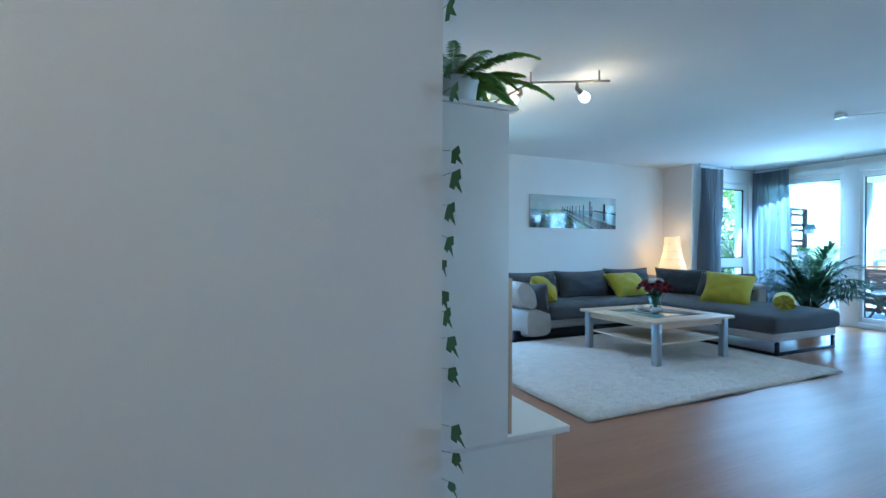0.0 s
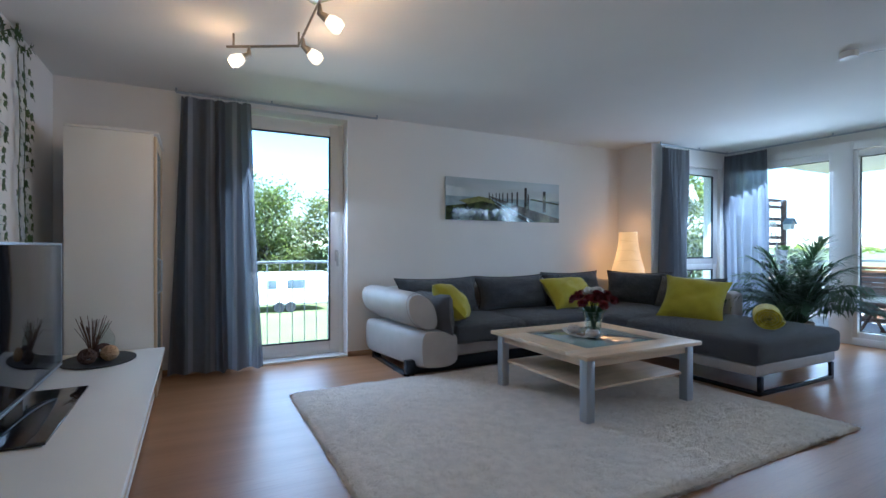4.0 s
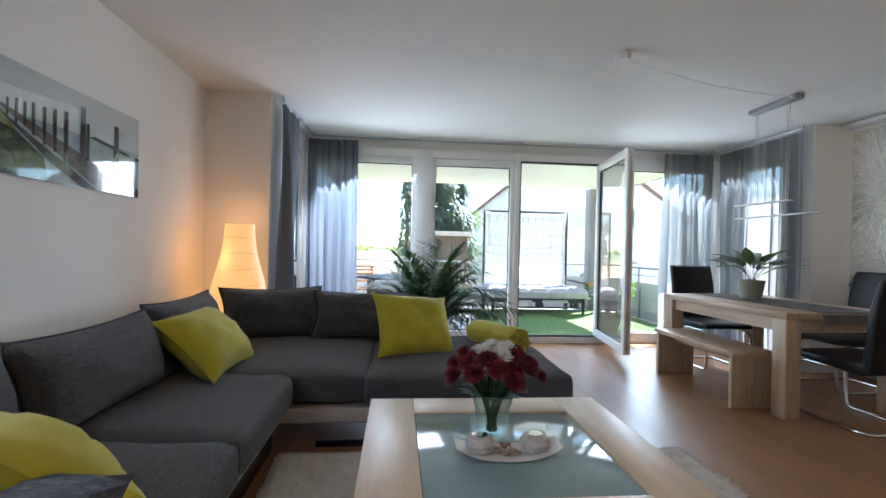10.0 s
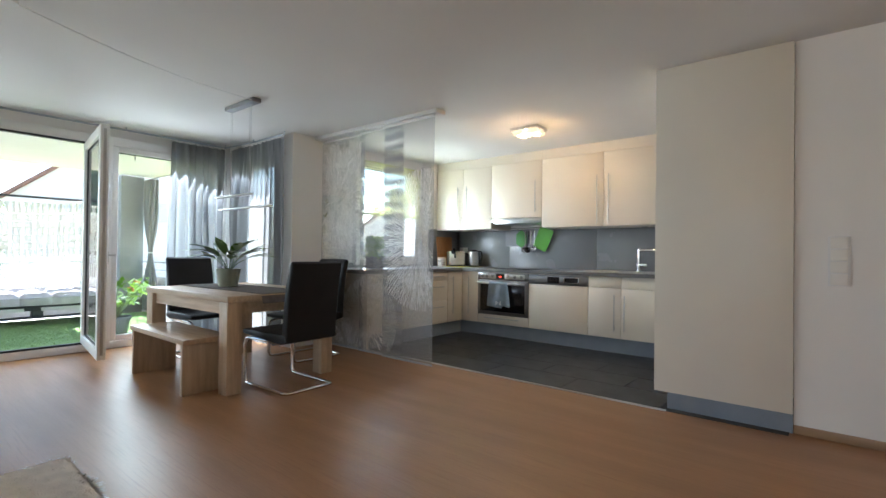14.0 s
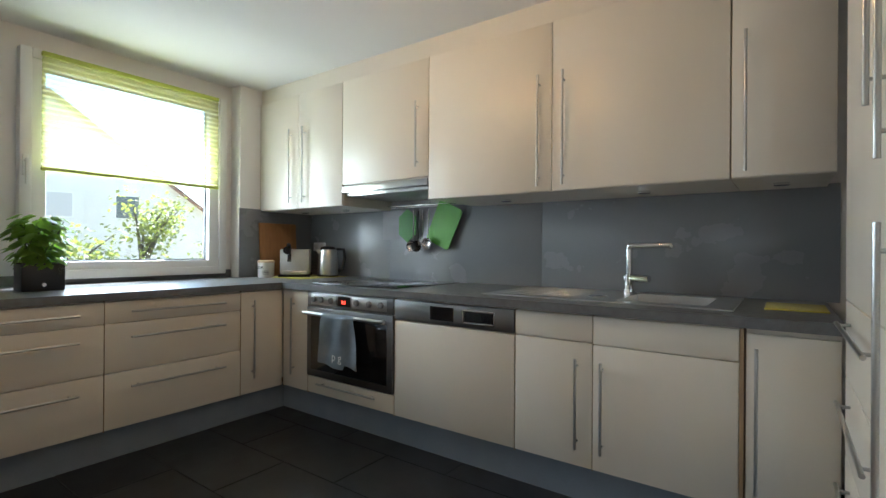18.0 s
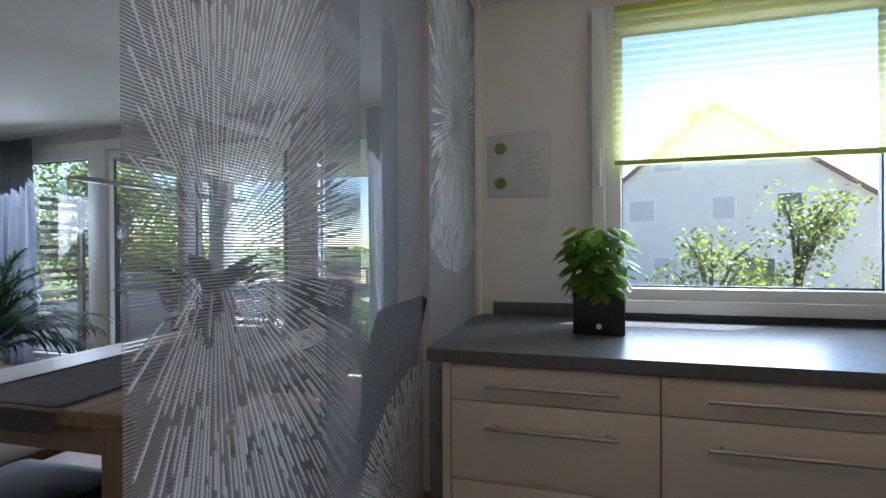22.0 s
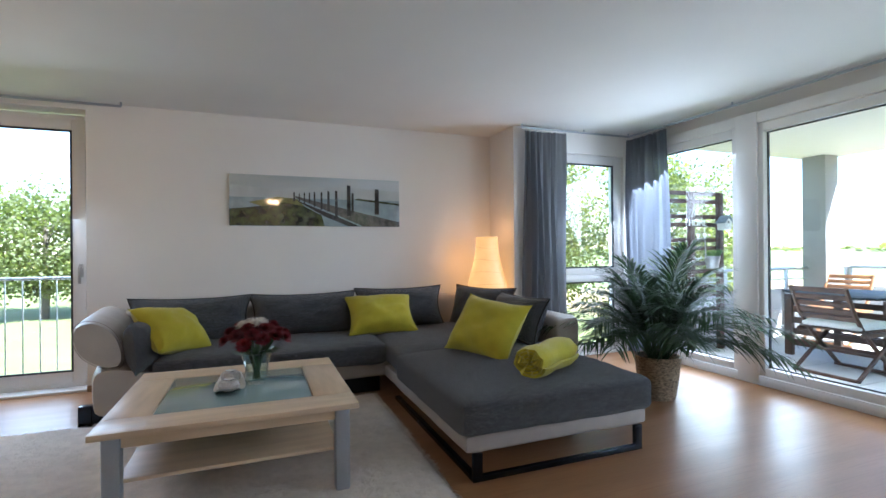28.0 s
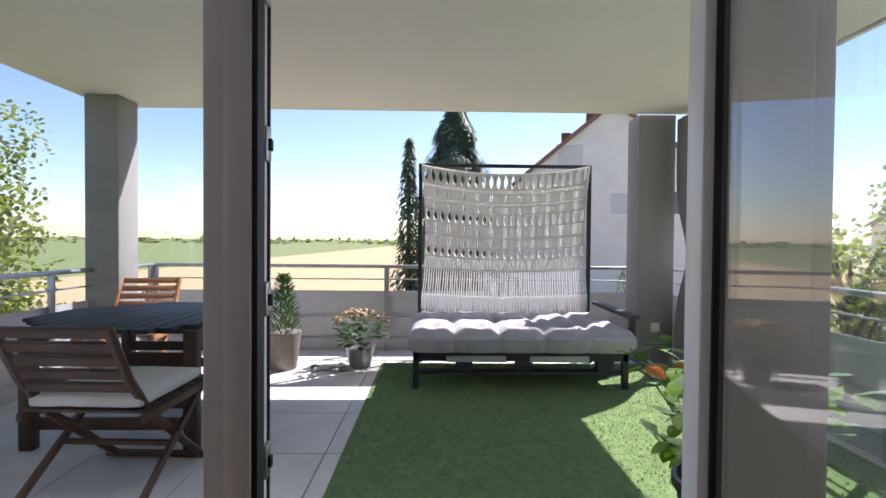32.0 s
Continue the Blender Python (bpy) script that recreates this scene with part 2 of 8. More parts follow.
def sheer(name, color, through_amount, line=0.0, sway=0.0, translucent=0.45):
    """Woven cloth that lets light through: diffuse, translucent and a share of clear gaps."""
    m = bpy.data.materials.new(name)
    m.use_nodes = True
    n, l = m.node_tree.nodes, m.node_tree.links
    n.remove(n["Principled BSDF"])
    df, tl, tp, m1, m2 = (n.new("ShaderNode" + k) for k in ("BsdfDiffuse", "BsdfTranslucent", "BsdfTransparent", "MixShader", "MixShader"))
    tc, nz = n.new("ShaderNodeTexCoord"), n.new("ShaderNodeTexNoise")
    nz.inputs["Scale"].default_value = 300
    mp = n.new("ShaderNodeMapping")
    mp.inputs["Scale"].default_value = (1, 1, 0.15)
    l.new(tc.outputs["Object"], mp.inputs[0])
    l.new(mp.outputs[0], nz.inputs["Vector"])
    mix = n.new("ShaderNodeMix")
    mix.data_type = "RGBA"
    mix.inputs["A"].default_value = (*[c * 0.85 for c in color], 1)
    mix.inputs["B"].default_value = (*[min(1, c * 1.15) for c in color], 1)
    l.new(nz.outputs["Fac"], mix.inputs["Factor"])
    for s in (df, tl):
        l.new(mix.outputs["Result"], s.inputs[0])
    m1.inputs[0].default_value = translucent
    l.new(df.outputs[0], m1.inputs[1])
    l.new(tl.outputs[0], m1.inputs[2])
    m2.inputs[0].default_value = through_amount
    l.new(m1.outputs[0], m2.inputs[1])
    l.new(tp.outputs[0], m2.inputs[2])
    if line:
        wv = n.new("ShaderNodeTexWave")
        wv.bands_direction = "Z"
        wv.inputs["Scale"].default_value = line
        l.new(tc.outputs["Object"], wv.inputs["Vector"])
        mr = n.new("ShaderNodeMapRange")
        wv.inputs["Distortion"].default_value = sway
        wv.inputs["Detail Scale"].default_value = 0.12
        mr.inputs["From Min"].default_value, mr.inputs["From Max"].default_value = 0.3, 0.7
        mr.inputs["To Min"].default_value, mr.inputs["To Max"].default_value = through_amount * 0.45, min(1, through_amount * 1.55)
        l.new(wv.outputs["Fac"], mr.inputs["Value"])
        l.new(mr.outputs[0], m2.inputs[0])
    l.new(m2.outputs[0], n["Material Output"].inputs[0])
    return m


M_WALL = mat("white_wall_paint", (0.82, 0.80, 0.77), 0.85, var=0.02, scale=1.5, bump=0.12, bscale=260)
M_CEIL = mat("white_ceiling_paint", (0.80, 0.79, 0.77), 0.9, var=0.02, scale=1.2, bump=0.1, bscale=220)
M_FLOOR = mat("oak_laminate", (0.335, 0.170, 0.074), 0.37, var=0.10, scale=2.2, bscale=60, stretch=(0.35, 3.0, 1), spec=0.50, rvar=0.05)
M_PVC = mat("white_window_frame", (0.78, 0.78, 0.77), 0.35, var=0.015, scale=3)
M_GASKET = mat("black_gasket", (0.012, 0.013, 0.018), 0.5)
M_GLASS = glass("window_glass", (0.96, 0.985, 0.98))
M_STEEL = mat("brushed_steel", (0.55, 0.55, 0.54), 0.30, 1.0, var=0.03, scale=8, rvar=0.03)
M_STEELD = mat("dark_brushed_steel", (0.27, 0.27, 0.27), 0.36, 1.0, var=0.05, scale=8, stretch=(0.3, 1, 6), rvar=0.04)
M_CHROME = mat("chrome", (0.75, 0.75, 0.76), 0.08, 1.0, var=0.02, rvar=0.02)
M_SKIRT = mat("wood_skirting", (0.36, 0.23, 0.13), 0.4, stretch=(1, 1, 4), var=0.1)
M_TILE = mat("anthracite_tile", (0.018, 0.020, 0.024), 0.40, var=0.2, scale=5, bump=0.05, bscale=90, island=0.12)
M_GROUT = mat("dark_grout", (0.05, 0.05, 0.05), 0.9)
M_WHITE = mat("white_laminate", (0.80, 0.78, 0.73), 0.38, var=0.015, scale=2)
M_CREAM = mat("cream_kitchen_front", (0.74, 0.69, 0.60), 0.35, var=0.015, scale=3)
M_EDGE = mat("beige_edging", (0.36, 0.25, 0.14), 0.5)
M_PLINTH = mat("grey_blue_plinth", (0.22, 0.26, 0.31), 0.42, var=0.06)
M_WORKTOP = mat("grey_worktop", (0.15, 0.155, 0.16), 0.32, var=0.12, scale=30, bump=0.02, bscale=200)
M_SPLASH = mat("grey_splashback", (0.225, 0.235, 0.25), 0.27, var=0.03, scale=4, rvar=0.02)
M_BLACKGL = mat("black_glass", (0.008, 0.008, 0.009), 0.08, var=0.0, rvar=0.02, coat=0.5)
M_MAPLE = mat("light_maple", (0.66, 0.50, 0.32), 0.4, var=0.10, scale=3, stretch=(6, 6, 0.8), bump=0.02)
M_MAPLE_X = mat("light_maple_lengthwise", (0.68, 0.53, 0.36), 0.4, var=0.09, scale=3, stretch=(0.8, 6, 6), bump=0.02)
M_MAPLE_Y = mat("light_maple_crosswise", (0.68, 0.53, 0.36), 0.4, var=0.09, scale=3, stretch=(6, 0.8, 6), bump=0.02)
M_ALU = mat("satin_aluminium", (0.42, 0.46, 0.52), 0.35, 0.6, var=0.04)
M_SOFA = mat("anthracite_fabric", (0.060, 0.068, 0.080), 0.92, var=0.45, scale=24, bump=0.9, bscale=170, sheen=0.28, stretch=(0.7, 4, 4), color2=(0.020, 0.022, 0.027))
M_LEATHER = mat("light_grey_leatherette", (0.42, 0.39, 0.36), 0.5, var=0.05, scale=8, bump=0.12, bscale=350)
M_LIME = mat("lime_green_cloth", (0.47, 0.41, 0.014), 0.85, var=0.08, scale=10, bump=0.25, bscale=600, sheen=0.2)
M_OAK = mat("sonoma_oak", (0.50, 0.36, 0.23), 0.42, var=0.13, scale=4, stretch=(0.7, 7, 7), bump=0.04, bscale=70)
M_OAKV = mat("sonoma_oak_upright", (0.50, 0.36, 0.23), 0.42, var=0.13, scale=4, stretch=(7, 7, 0.7), bump=0.04, bscale=70)
M_BLACKLE = mat("black_leatherette", (0.009, 0.009, 0.010), 0.5, spec=0.28, var=0.1, bump=0.1, bscale=300)
M_CURT = sheer("grey_blue_curtain", (0.20, 0.21, 0.235), 0.03)
M_SHEER = sheer("sheer_grey_curtain", (0.27, 0.275, 0.285), 0.09)
M_RUG = mat("cream_shag", (0.78, 0.72, 0.64), 0.95, var=0.08, scale=14, bump=0.9, bscale=160, sheen=0.3)
M_FROST = mat("satin_glass", (0.24, 0.34, 0.35), 0.10, var=0.02, scale=2, coat=0.3)
M_SOIL = mat("potting_soil", (0.03, 0.02, 0.014), 0.95, var=0.3, bump=0.8, bscale=60)
M_RENDER = mat("white_render", (0.75, 0.74, 0.72), 0.9, var=0.05, scale=1, bump=0.3, bscale=90)
M_GREYRND = mat("grey_render", (0.30, 0.29, 0.28), 0.9, var=0.06, scale=1.5, bump=0.2, bscale=120)
M_CONC = mat("pale_paving", (0.70, 0.68, 0.65), 0.85, var=0.08, scale=3, bump=0.2, bscale=150, island=0.05)



def flecks(m, color, scale, stretch, lo, hi):
    """Short pale threads woven into a cloth."""
    n, l = m.node_tree.nodes, m.node_tree.links
    p = n["Principled BSDF"]
    old = p.inputs["Base Color"].links[0].from_socket
    tc, mp, nz, mr, mx = (n.new("ShaderNode" + k) for k in ("TexCoord", "Mapping", "TexNoise", "MapRange", "Mix"))
    mp.inputs["Scale"].default_value = stretch
    nz.inputs["Scale"].default_value = scale
    nz.inputs["Detail"].default_value = 2
    mr.inputs["From Min"].default_value, mr.inputs["From Max"].default_value = lo, hi
    mx.data_type = "RGBA"
    l.new(tc.outputs["Object"], mp.inputs[0])
    l.new(mp.outputs[0], nz.inputs["Vector"])
    l.new(nz.outputs["Fac"], mr.inputs["Value"])
    l.new(mr.outputs[0], mx.inputs["Factor"])
    l.new(old, mx.inputs["A"])
    mx.inputs["B"].default_value = (*color, 1)
    l.new(mx.outputs["Result"], p.inputs["Base Color"])


flecks(M_SOFA, (0.13, 0.145, 0.165), 75, (0.5, 2.6, 2.6), 0.54, 0.74)
flecks(M_FLOOR, (0.26, 0.125, 0.05), 26, (0.12, 3.0, 1.0), 0.52, 0.72)

# ---- rooms: outer planes ----
H = 2.555           # ceiling
XW, XE, YN, YS = -1.08, 7.0, 4.16, -2.43
KX, KY = 5.54, -4.95   # kitchen's window wall and back wall


def wall(name, x0, x1, y0, y1, z0=0.0, z1=H, material=None, holes=(), axis="x"):
    """A straight wall of full thickness along axis, with openings (a0, a1, z0, z1) cut through."""
    bm = B()
    if axis == "x":
        lo, hi = x0, x1
    else:
        lo, hi = y0, y1
    def piece(a, b, c, d):
        if b - a < 1e-4 or d - c < 1e-4:
            return
        if axis == "x":
            box(bm, a, b, y0, y1, c, d)
        else:
            box(bm, x0, x1, a, b, c, d)
    cur = lo
    for a, b, c, d in sorted(holes):
        piece(cur, a, z0, z1)
        piece(a, b, z0, c)
        piece(a, b, d, z1)
        cur = b
    piece(cur, hi, z0, z1)
    bmesh.ops.remove_doubles(bm, verts=bm.verts, dist=1e-5)
    ob = part(name, bm, material or M_WALL, smooth=False)
    return tagged(ob, "white painted plaster wall", "wall", kind="structure")


wall("wall_north", XW - 0.2, 5.35, YN, YN + 0.34, holes=[(0.26, 1.37, 0.0, 2.49)])
wall("wall_return_northeast", 5.35, 5.60, 3.60, YN + 0.34, axis="y")
wall("wall_bay_north", 5.60, 7.26, 3.60, 3.86, holes=[(5.88, 6.84, 0.02, 2.31)])
wall("wall_bay_south", 5.62, 7.26, -2.05, -1.80, holes=[(5.75, 6.85, 0.02, 2.33)])
wall("wall_pier_dining", 5.46, 5.62, -2.24, -1.80)
wall("wall_kitchen_window", KX, KX + 0.30, KY - 0.2, -2.24, axis="y", holes=[(-4.12, -2.79, 0.97, 2.42)])
wall("wall_kitchen_back", 0.45, KX, KY - 0.2, KY)
wall("wall_kitchen_side", 0.45, 0.70, KY, YS - 0.22, axis="y")
wall("wall_south", -3.6, 0.70, YS - 0.22, YS)
wall("wall_tv", XW - 0.2, XW, -0.55, YN, axis="y")
wall("wall_hall_north", -3.6, XW - 0.2, -0.55, -0.35)
wall("wall_hall_west", -3.8, -3.6, YS - 0.22, -0.35, axis="y")
wall("pipe_casing_kitchen", 5.40, KX, KY, -4.20, axis="y")
# lintel and threshold of the long glass front
wall("wall_glass_lintel", XE - 0.02, 7.26, -1.80, 3.60, 2.42, H, axis="y")
wall("wall_glass_threshold", XE - 0.02, 7.26, -1.80, 3.60, -0.25, 0.02, material=M_PVC, axis="y")


def slab(name, outline, z0, z1, material, label, cat):
    bm = B()
    prism(bm, outline, "z", z0, z1)
    return tagged(part(name, bm, material, smooth=False), label, cat, kind="structure")


FOOT = [(-3.8, YS - 0.22), (0.45, YS - 0.22), (0.45, KY - 0.2), (KX + 0.3, KY - 0.2), (KX + 0.3, -2.05), (7.26, -2.05), (7.26, 3.86), (5.6, 3.86), (5.6, YN + 0.34), (XW - 0.2, YN + 0.34), (XW - 0.2, -0.35), (-3.8, -0.35)]
slab("floor", FOOT, -0.25, 0.0, M_FLOOR, "satin oak-brown laminate floor", "floor")
slab("ceiling", FOOT, H, H + 0.2, M_CEIL, "white painted ceiling", "ceiling")
slab("roof", [(-4.1, -5.45), (6.1, -5.45), (6.1, -2.3), (7.26, -2.3), (7.26, 4.8), (-4.1, 4.8)], H + 0.2, H + 0.45, M_GREYRND, "flat roof slab of the apartment", "roof")
slab("storey_below", FOOT, EXTERIOR, -0.25, M_RENDER, "white rendered storey below the apartment", "facade")


# ---- windows and glass doors ----
def rim(bm, w, h, t, d, bev=0.006, y0=0.0):
    """A rectangular rim in the xz plane: outer size w x h, bar width t, depth d."""
    box(bm, 0, t, y0, y0 + d, 0, h, bev)
    box(bm, w - t, w, y0, y0 + d, 0, h, bev)
    box(bm, t, w - t, y0, y0 + d, 0, t, bev)
    box(bm, t, w - t, y0, y0 + d, h - t, h, bev)
    return bm


def pane_unit(parent, x, w, z0, z1, sash=0.07, handle=None, y=0.0):
    """One glazed sash in local x..x+w: sash rim, gasket, pane and, where it has one, a handle."""
    m = Matrix.Translation((x, y, z0))
    bm = rim(B(), w, z1 - z0, sash, 0.07)
    bmesh.ops.transform(bm, matrix=m, verts=bm.verts)
    s = part("sash", bm, M_PVC, parent)
    bm = rim(B(), w - 2 * sash + 0.012, z1 - z0 - 2 * sash + 0.012, 0.016, 0.022, 0.0, 0.026)
    bmesh.ops.transform(bm, matrix=Matrix.Translation((x + sash - 0.006, y - 0.03, z0 + sash - 0.006)), verts=bm.verts)
    part("gasket", bm, M_GASKET, s, "black rubber gasket")
    p = part("pane", bx(x + sash - 0.004, x + w - sash + 0.004, y + 0.030, y + 0.036, z0 + sash - 0.004, z1 - sash + 0.004), M_GLASS, s, "clear glass pane", smooth=False)
    p.visible_shadow = False
    if handle is not None:
        lever(s, x + handle, y, 1.05 if z0 < 0.5 else (z0 + z1) / 2)
    return s


def lever(parent, x, y, z, side=-1, turn=0):
    bm = B()
    box(bm, x - 0.017, x + 0.017, y - 0.012, y, z - 0.045, z + 0.075, 0.005)
    cyl(bm, (x, y - 0.01, z + 0.04), (x, y - 0.05, z + 0.04), 0.009, n=10)
    box(bm, x - 0.012, x + 0.012, y - 0.062, y - 0.045, z - 0.10, z + 0.052, 0.006)
    part("handle", bm, M_STEEL, parent, "satin metal window handle")


def window(name, label, x, y, rz, w, h, z0, units, bar=0.07, transom=None):
    """A frame of w x h at (x, y) with the glazed units (x, w, z0, z1, handle) in it."""
    ob = thing(name, label, "window", x, y, 0, rz, kind="structure")
    bm = rim(B(), w, h, bar, 0.08)
    bmesh.ops.transform(bm, matrix=Matrix.Translation((0, 0.012, z0)), verts=bm.verts)
    part("window_frame", bm, M_PVC, ob)
    for u in units:
        pane_unit(ob, u[0], u[1], u[2], u[3], handle=u[4] if len(u) > 4 else None, sash=u[5] if len(u) > 5 else 0.07)
    return ob


# French window in the north wall, set back in its reveal
w1 = window("window_1", "white floor-length French window with one pane", 0.26, YN + 0.15, 0, 1.11, 2.45, 0.02, [(0.045, 1.02, 0.06, 2.43, 0.985, 0.105)], bar=0.06)
part("window_sill", bx(0.0, 1.11, -0.15, 0.02, 0.0, 0.022, 0.004), M_PVC, w1)
# narrow bay window: tall upper light over a small lower one
w2 = window("window_2", "white narrow bay window with an upper and a lower pane", 5.88, 3.63, 0, 0.96, 2.29, 0.02, [(0.05, 0.86, 0.92, 2.28, 0.03, 0.085), (0.05, 0.86, 0.04, 0.92, None, 0.085)], bar=0.06)
# long glass front: local x runs from the south end to the north
wf = thing("window_3", "long white glass front towards the balcony", "window", XE, -1.78, 0, 90, kind="structure")
bm = B()
for a, b in ((0.0, 0.06), (1.385, 1.575), (2.68, 2.745), (3.808, 4.008), (5.30, 5.38)):
    box(bm, a, b, -0.02, 0.09, 0.02, 2.43, 0.006)
part("window_frame", bm, M_PVC, wf)
part("top_rail", bx(0.06, 5.30, -0.015, 0.085, 2.33, 2.43, 0.006), M_PVC, wf)
part("bottom_rail", bx(0.06, 5.30, -0.04, 0.085, 0.0, 0.085, 0.006), M_PVC, wf)
pane_unit(wf, 0.05, 1.345, 0.07, 2.35, sash=0.075, y=0.0)
pane_unit(wf, 2.725, 1.113, 0.08, 2.32, sash=0.075, y=0.0, handle=None)
pane_unit(wf, 3.978, 1.352, 0.07, 2.33, sash=0.08, y=0.0)
bm = B()
for z in (0.22, 0.62, 1.02, 1.40, 1.78, 2.12):
    part("lock_plate", bx(2.668, 2.679, -0.012, 0.022, z, z + 0.085, 0.003), M_STEEL, wf, "small steel locking plate")
    part("lock_stud", bx(2.660, 2.669, -0.004, 0.012, z + 0.025, z + 0.055, 0.003), M_GASKET, wf)
bm = B()
box(bm, 2.667, 2.68, 0.040, 0.085, 0.085, 2.33)
box(bm, 2.674, 2.68, -0.022, -0.014, 0.085, 2.33)
box(bm, 1.575, 1.583, 0.06, 0.085, 0.085, 2.33)
box(bm, 1.59, 2.66, 0.03, 0.085, 0.085, 0.105)
box(bm, 1.59, 2.66, 0.03, 0.085, 2.31, 2.33)
part("door_gasket", bm, M_GASKET, wf, "black door seal")
# the open leaf stands straight into the room
leaf = thing("door_1", "white glazed balcony door leaf standing open", "door", 6.98, -0.172, 0, 180 - 7.5, kind="structure")
bm = rim(B(), 1.17, 2.23, 0.095, 0.075, 0.008)
bmesh.ops.transform(bm, matrix=Matrix.Translation((0, -0.0375, 0.095)), verts=bm.verts)
part("leaf_frame", bm, M_PVC, leaf)
bm = rim(B(), 1.0, 2.06, 0.018, 0.026, 0.0)
bmesh.ops.transform(bm, matrix=Matrix.Translation((0.085, -0.013, 0.18)), verts=bm.verts)
part("gasket", bm, M_GASKET, leaf)
p = part("pane", bx(0.09, 1.08, -0.006, 0.006, 0.185, 2.235), M_GLASS, leaf, "clear glass pane", smooth=False)
p.visible_shadow = False
bm = B()
box(bm, 1.105, 1.139, 0.038, 0.050, 1.0, 1.12, 0.005)
cyl(bm, (1.122, 0.048, 1.085), (1.122, 0.095, 1.085), 0.010, n=10)
box(bm, 0.99, 1.134, 0.090, 0.110, 1.073, 1.097, 0.006)
part("handle", bm, M_STEEL, leaf, "satin metal door handle")
bm = B()
box(bm, 1.168, 1.174, -0.012, 0.012, 0.14, 2.28)
for z in (0.3, 0.75, 1.3, 1.75, 2.15):
    box(bm, 1.172, 1.182, -0.01, 0.01, z, z + 0.09, 0.003)
part("lock_strip", bm, M_STEEL, leaf, "steel locking strip on the edge")
# south bay window and kitchen window
window("window_4", "white bay window behind the dining curtains", 6.85, -1.83, 180, 1.10, 2.31, 0.02, [(0.05, 1.0, 0.06, 2.30, None, 0.085)], bar=0.06)
w5 = window("window_5", "white kitchen window with a tilting sash", KX + 0.02, -4.12, 90, 1.33, 1.45, 0.97, [(0.05, 1.23, 1.0, 2.40, None, 0.085)], bar=0.06)
part("window_sill", bx(0, 1.33, -0.02, 0.02, 0.945, 0.97, 0.004), M_PVC, w5)
bm = B()
box(bm, 1.288, 1.318, 0.092, 0.104, 1.62, 1.75, 0.005)
cyl(bm, (1.303, 0.10, 1.71), (1.303, 0.145, 1.71), 0.009, n=10)
box(bm, 1.291, 1.315, 0.14, 0.157, 1.56, 1.722, 0.006)
part("handle", bm, M_PVC, w5, "white window handle")

# skirting boards
for i, (x0, x1, y0, y1) in enumerate(((1.37, 5.35, YN - 0.015, YN), (XW, 0.26, YN - 0.015, YN), (5.335, 5.35, 3.6, YN - 0.015), (-3.6, 0.70, YS, YS + 0.015))):
    tagged(part("baseboard_%d" % (i + 1), bx(x0, x1, y0, y1, 0, 0.055, 0.004), M_SKIRT), "slim wood-coloured skirting board", "baseboard", kind="structure")

# kitchen floor tiles lie on a dark bed
tagged(part("kitchen_floor", bx(0.72, KX, KY, -2.34, 0.0, 0.004), M_GROUT, smooth=False), "anthracite tiled kitchen floor", "floor", kind="structure")
tagged(part("floor_transition", bx(1.45, 5.46, -2.355, -2.325, 0.0, 0.009, 0.003), M_STEEL), "slim metal strip between laminate and tiles", "trim", kind="structure")


# ---- curtains ----
M_STRIPE = sheer("dark_curtain_with_pale_stripes", (0.19, 0.20, 0.225), 0.03)
sn, sl_ = M_STRIPE.node_tree.nodes, M_STRIPE.node_tree.links
s_tc, s_wv, s_mr, s_mx = (sn.new("ShaderNode" + k) for k in ("TexCoord", "TexWave", "MapRange", "Mix"))
s_wv.bands_direction = "X"
s_wv.inputs["Scale"].default_value = 1.75
s_mx.data_type = "RGBA"
s_mr.inputs["From Min"].default_value, s_mr.inputs["From Max"].default_value = 0.86, 0.92
sl_.new(s_tc.outputs["Object"], s_wv.inputs["Vector"])
sl_.new(s_wv.outputs["Fac"], s_mr.inputs["Value"])
sl_.new(s_mr.outputs[0], s_mx.inputs["Factor"])
s_mx.inputs["B"].default_value = (0.36, 0.37, 0.39, 1)
s_cloth = next(k for k in sn if k.bl_idname == "ShaderNodeBsdfDiffuse")
sl_.new(s_cloth.inputs[0].links[0].from_socket, s_mx.inputs["A"])
sl_.new(s_mx.outputs["Result"], s_cloth.inputs[0])
M_CURT2 = sheer("backlit_grey_blue_curtain", (0.16, 0.175, 0.21), 0.05)
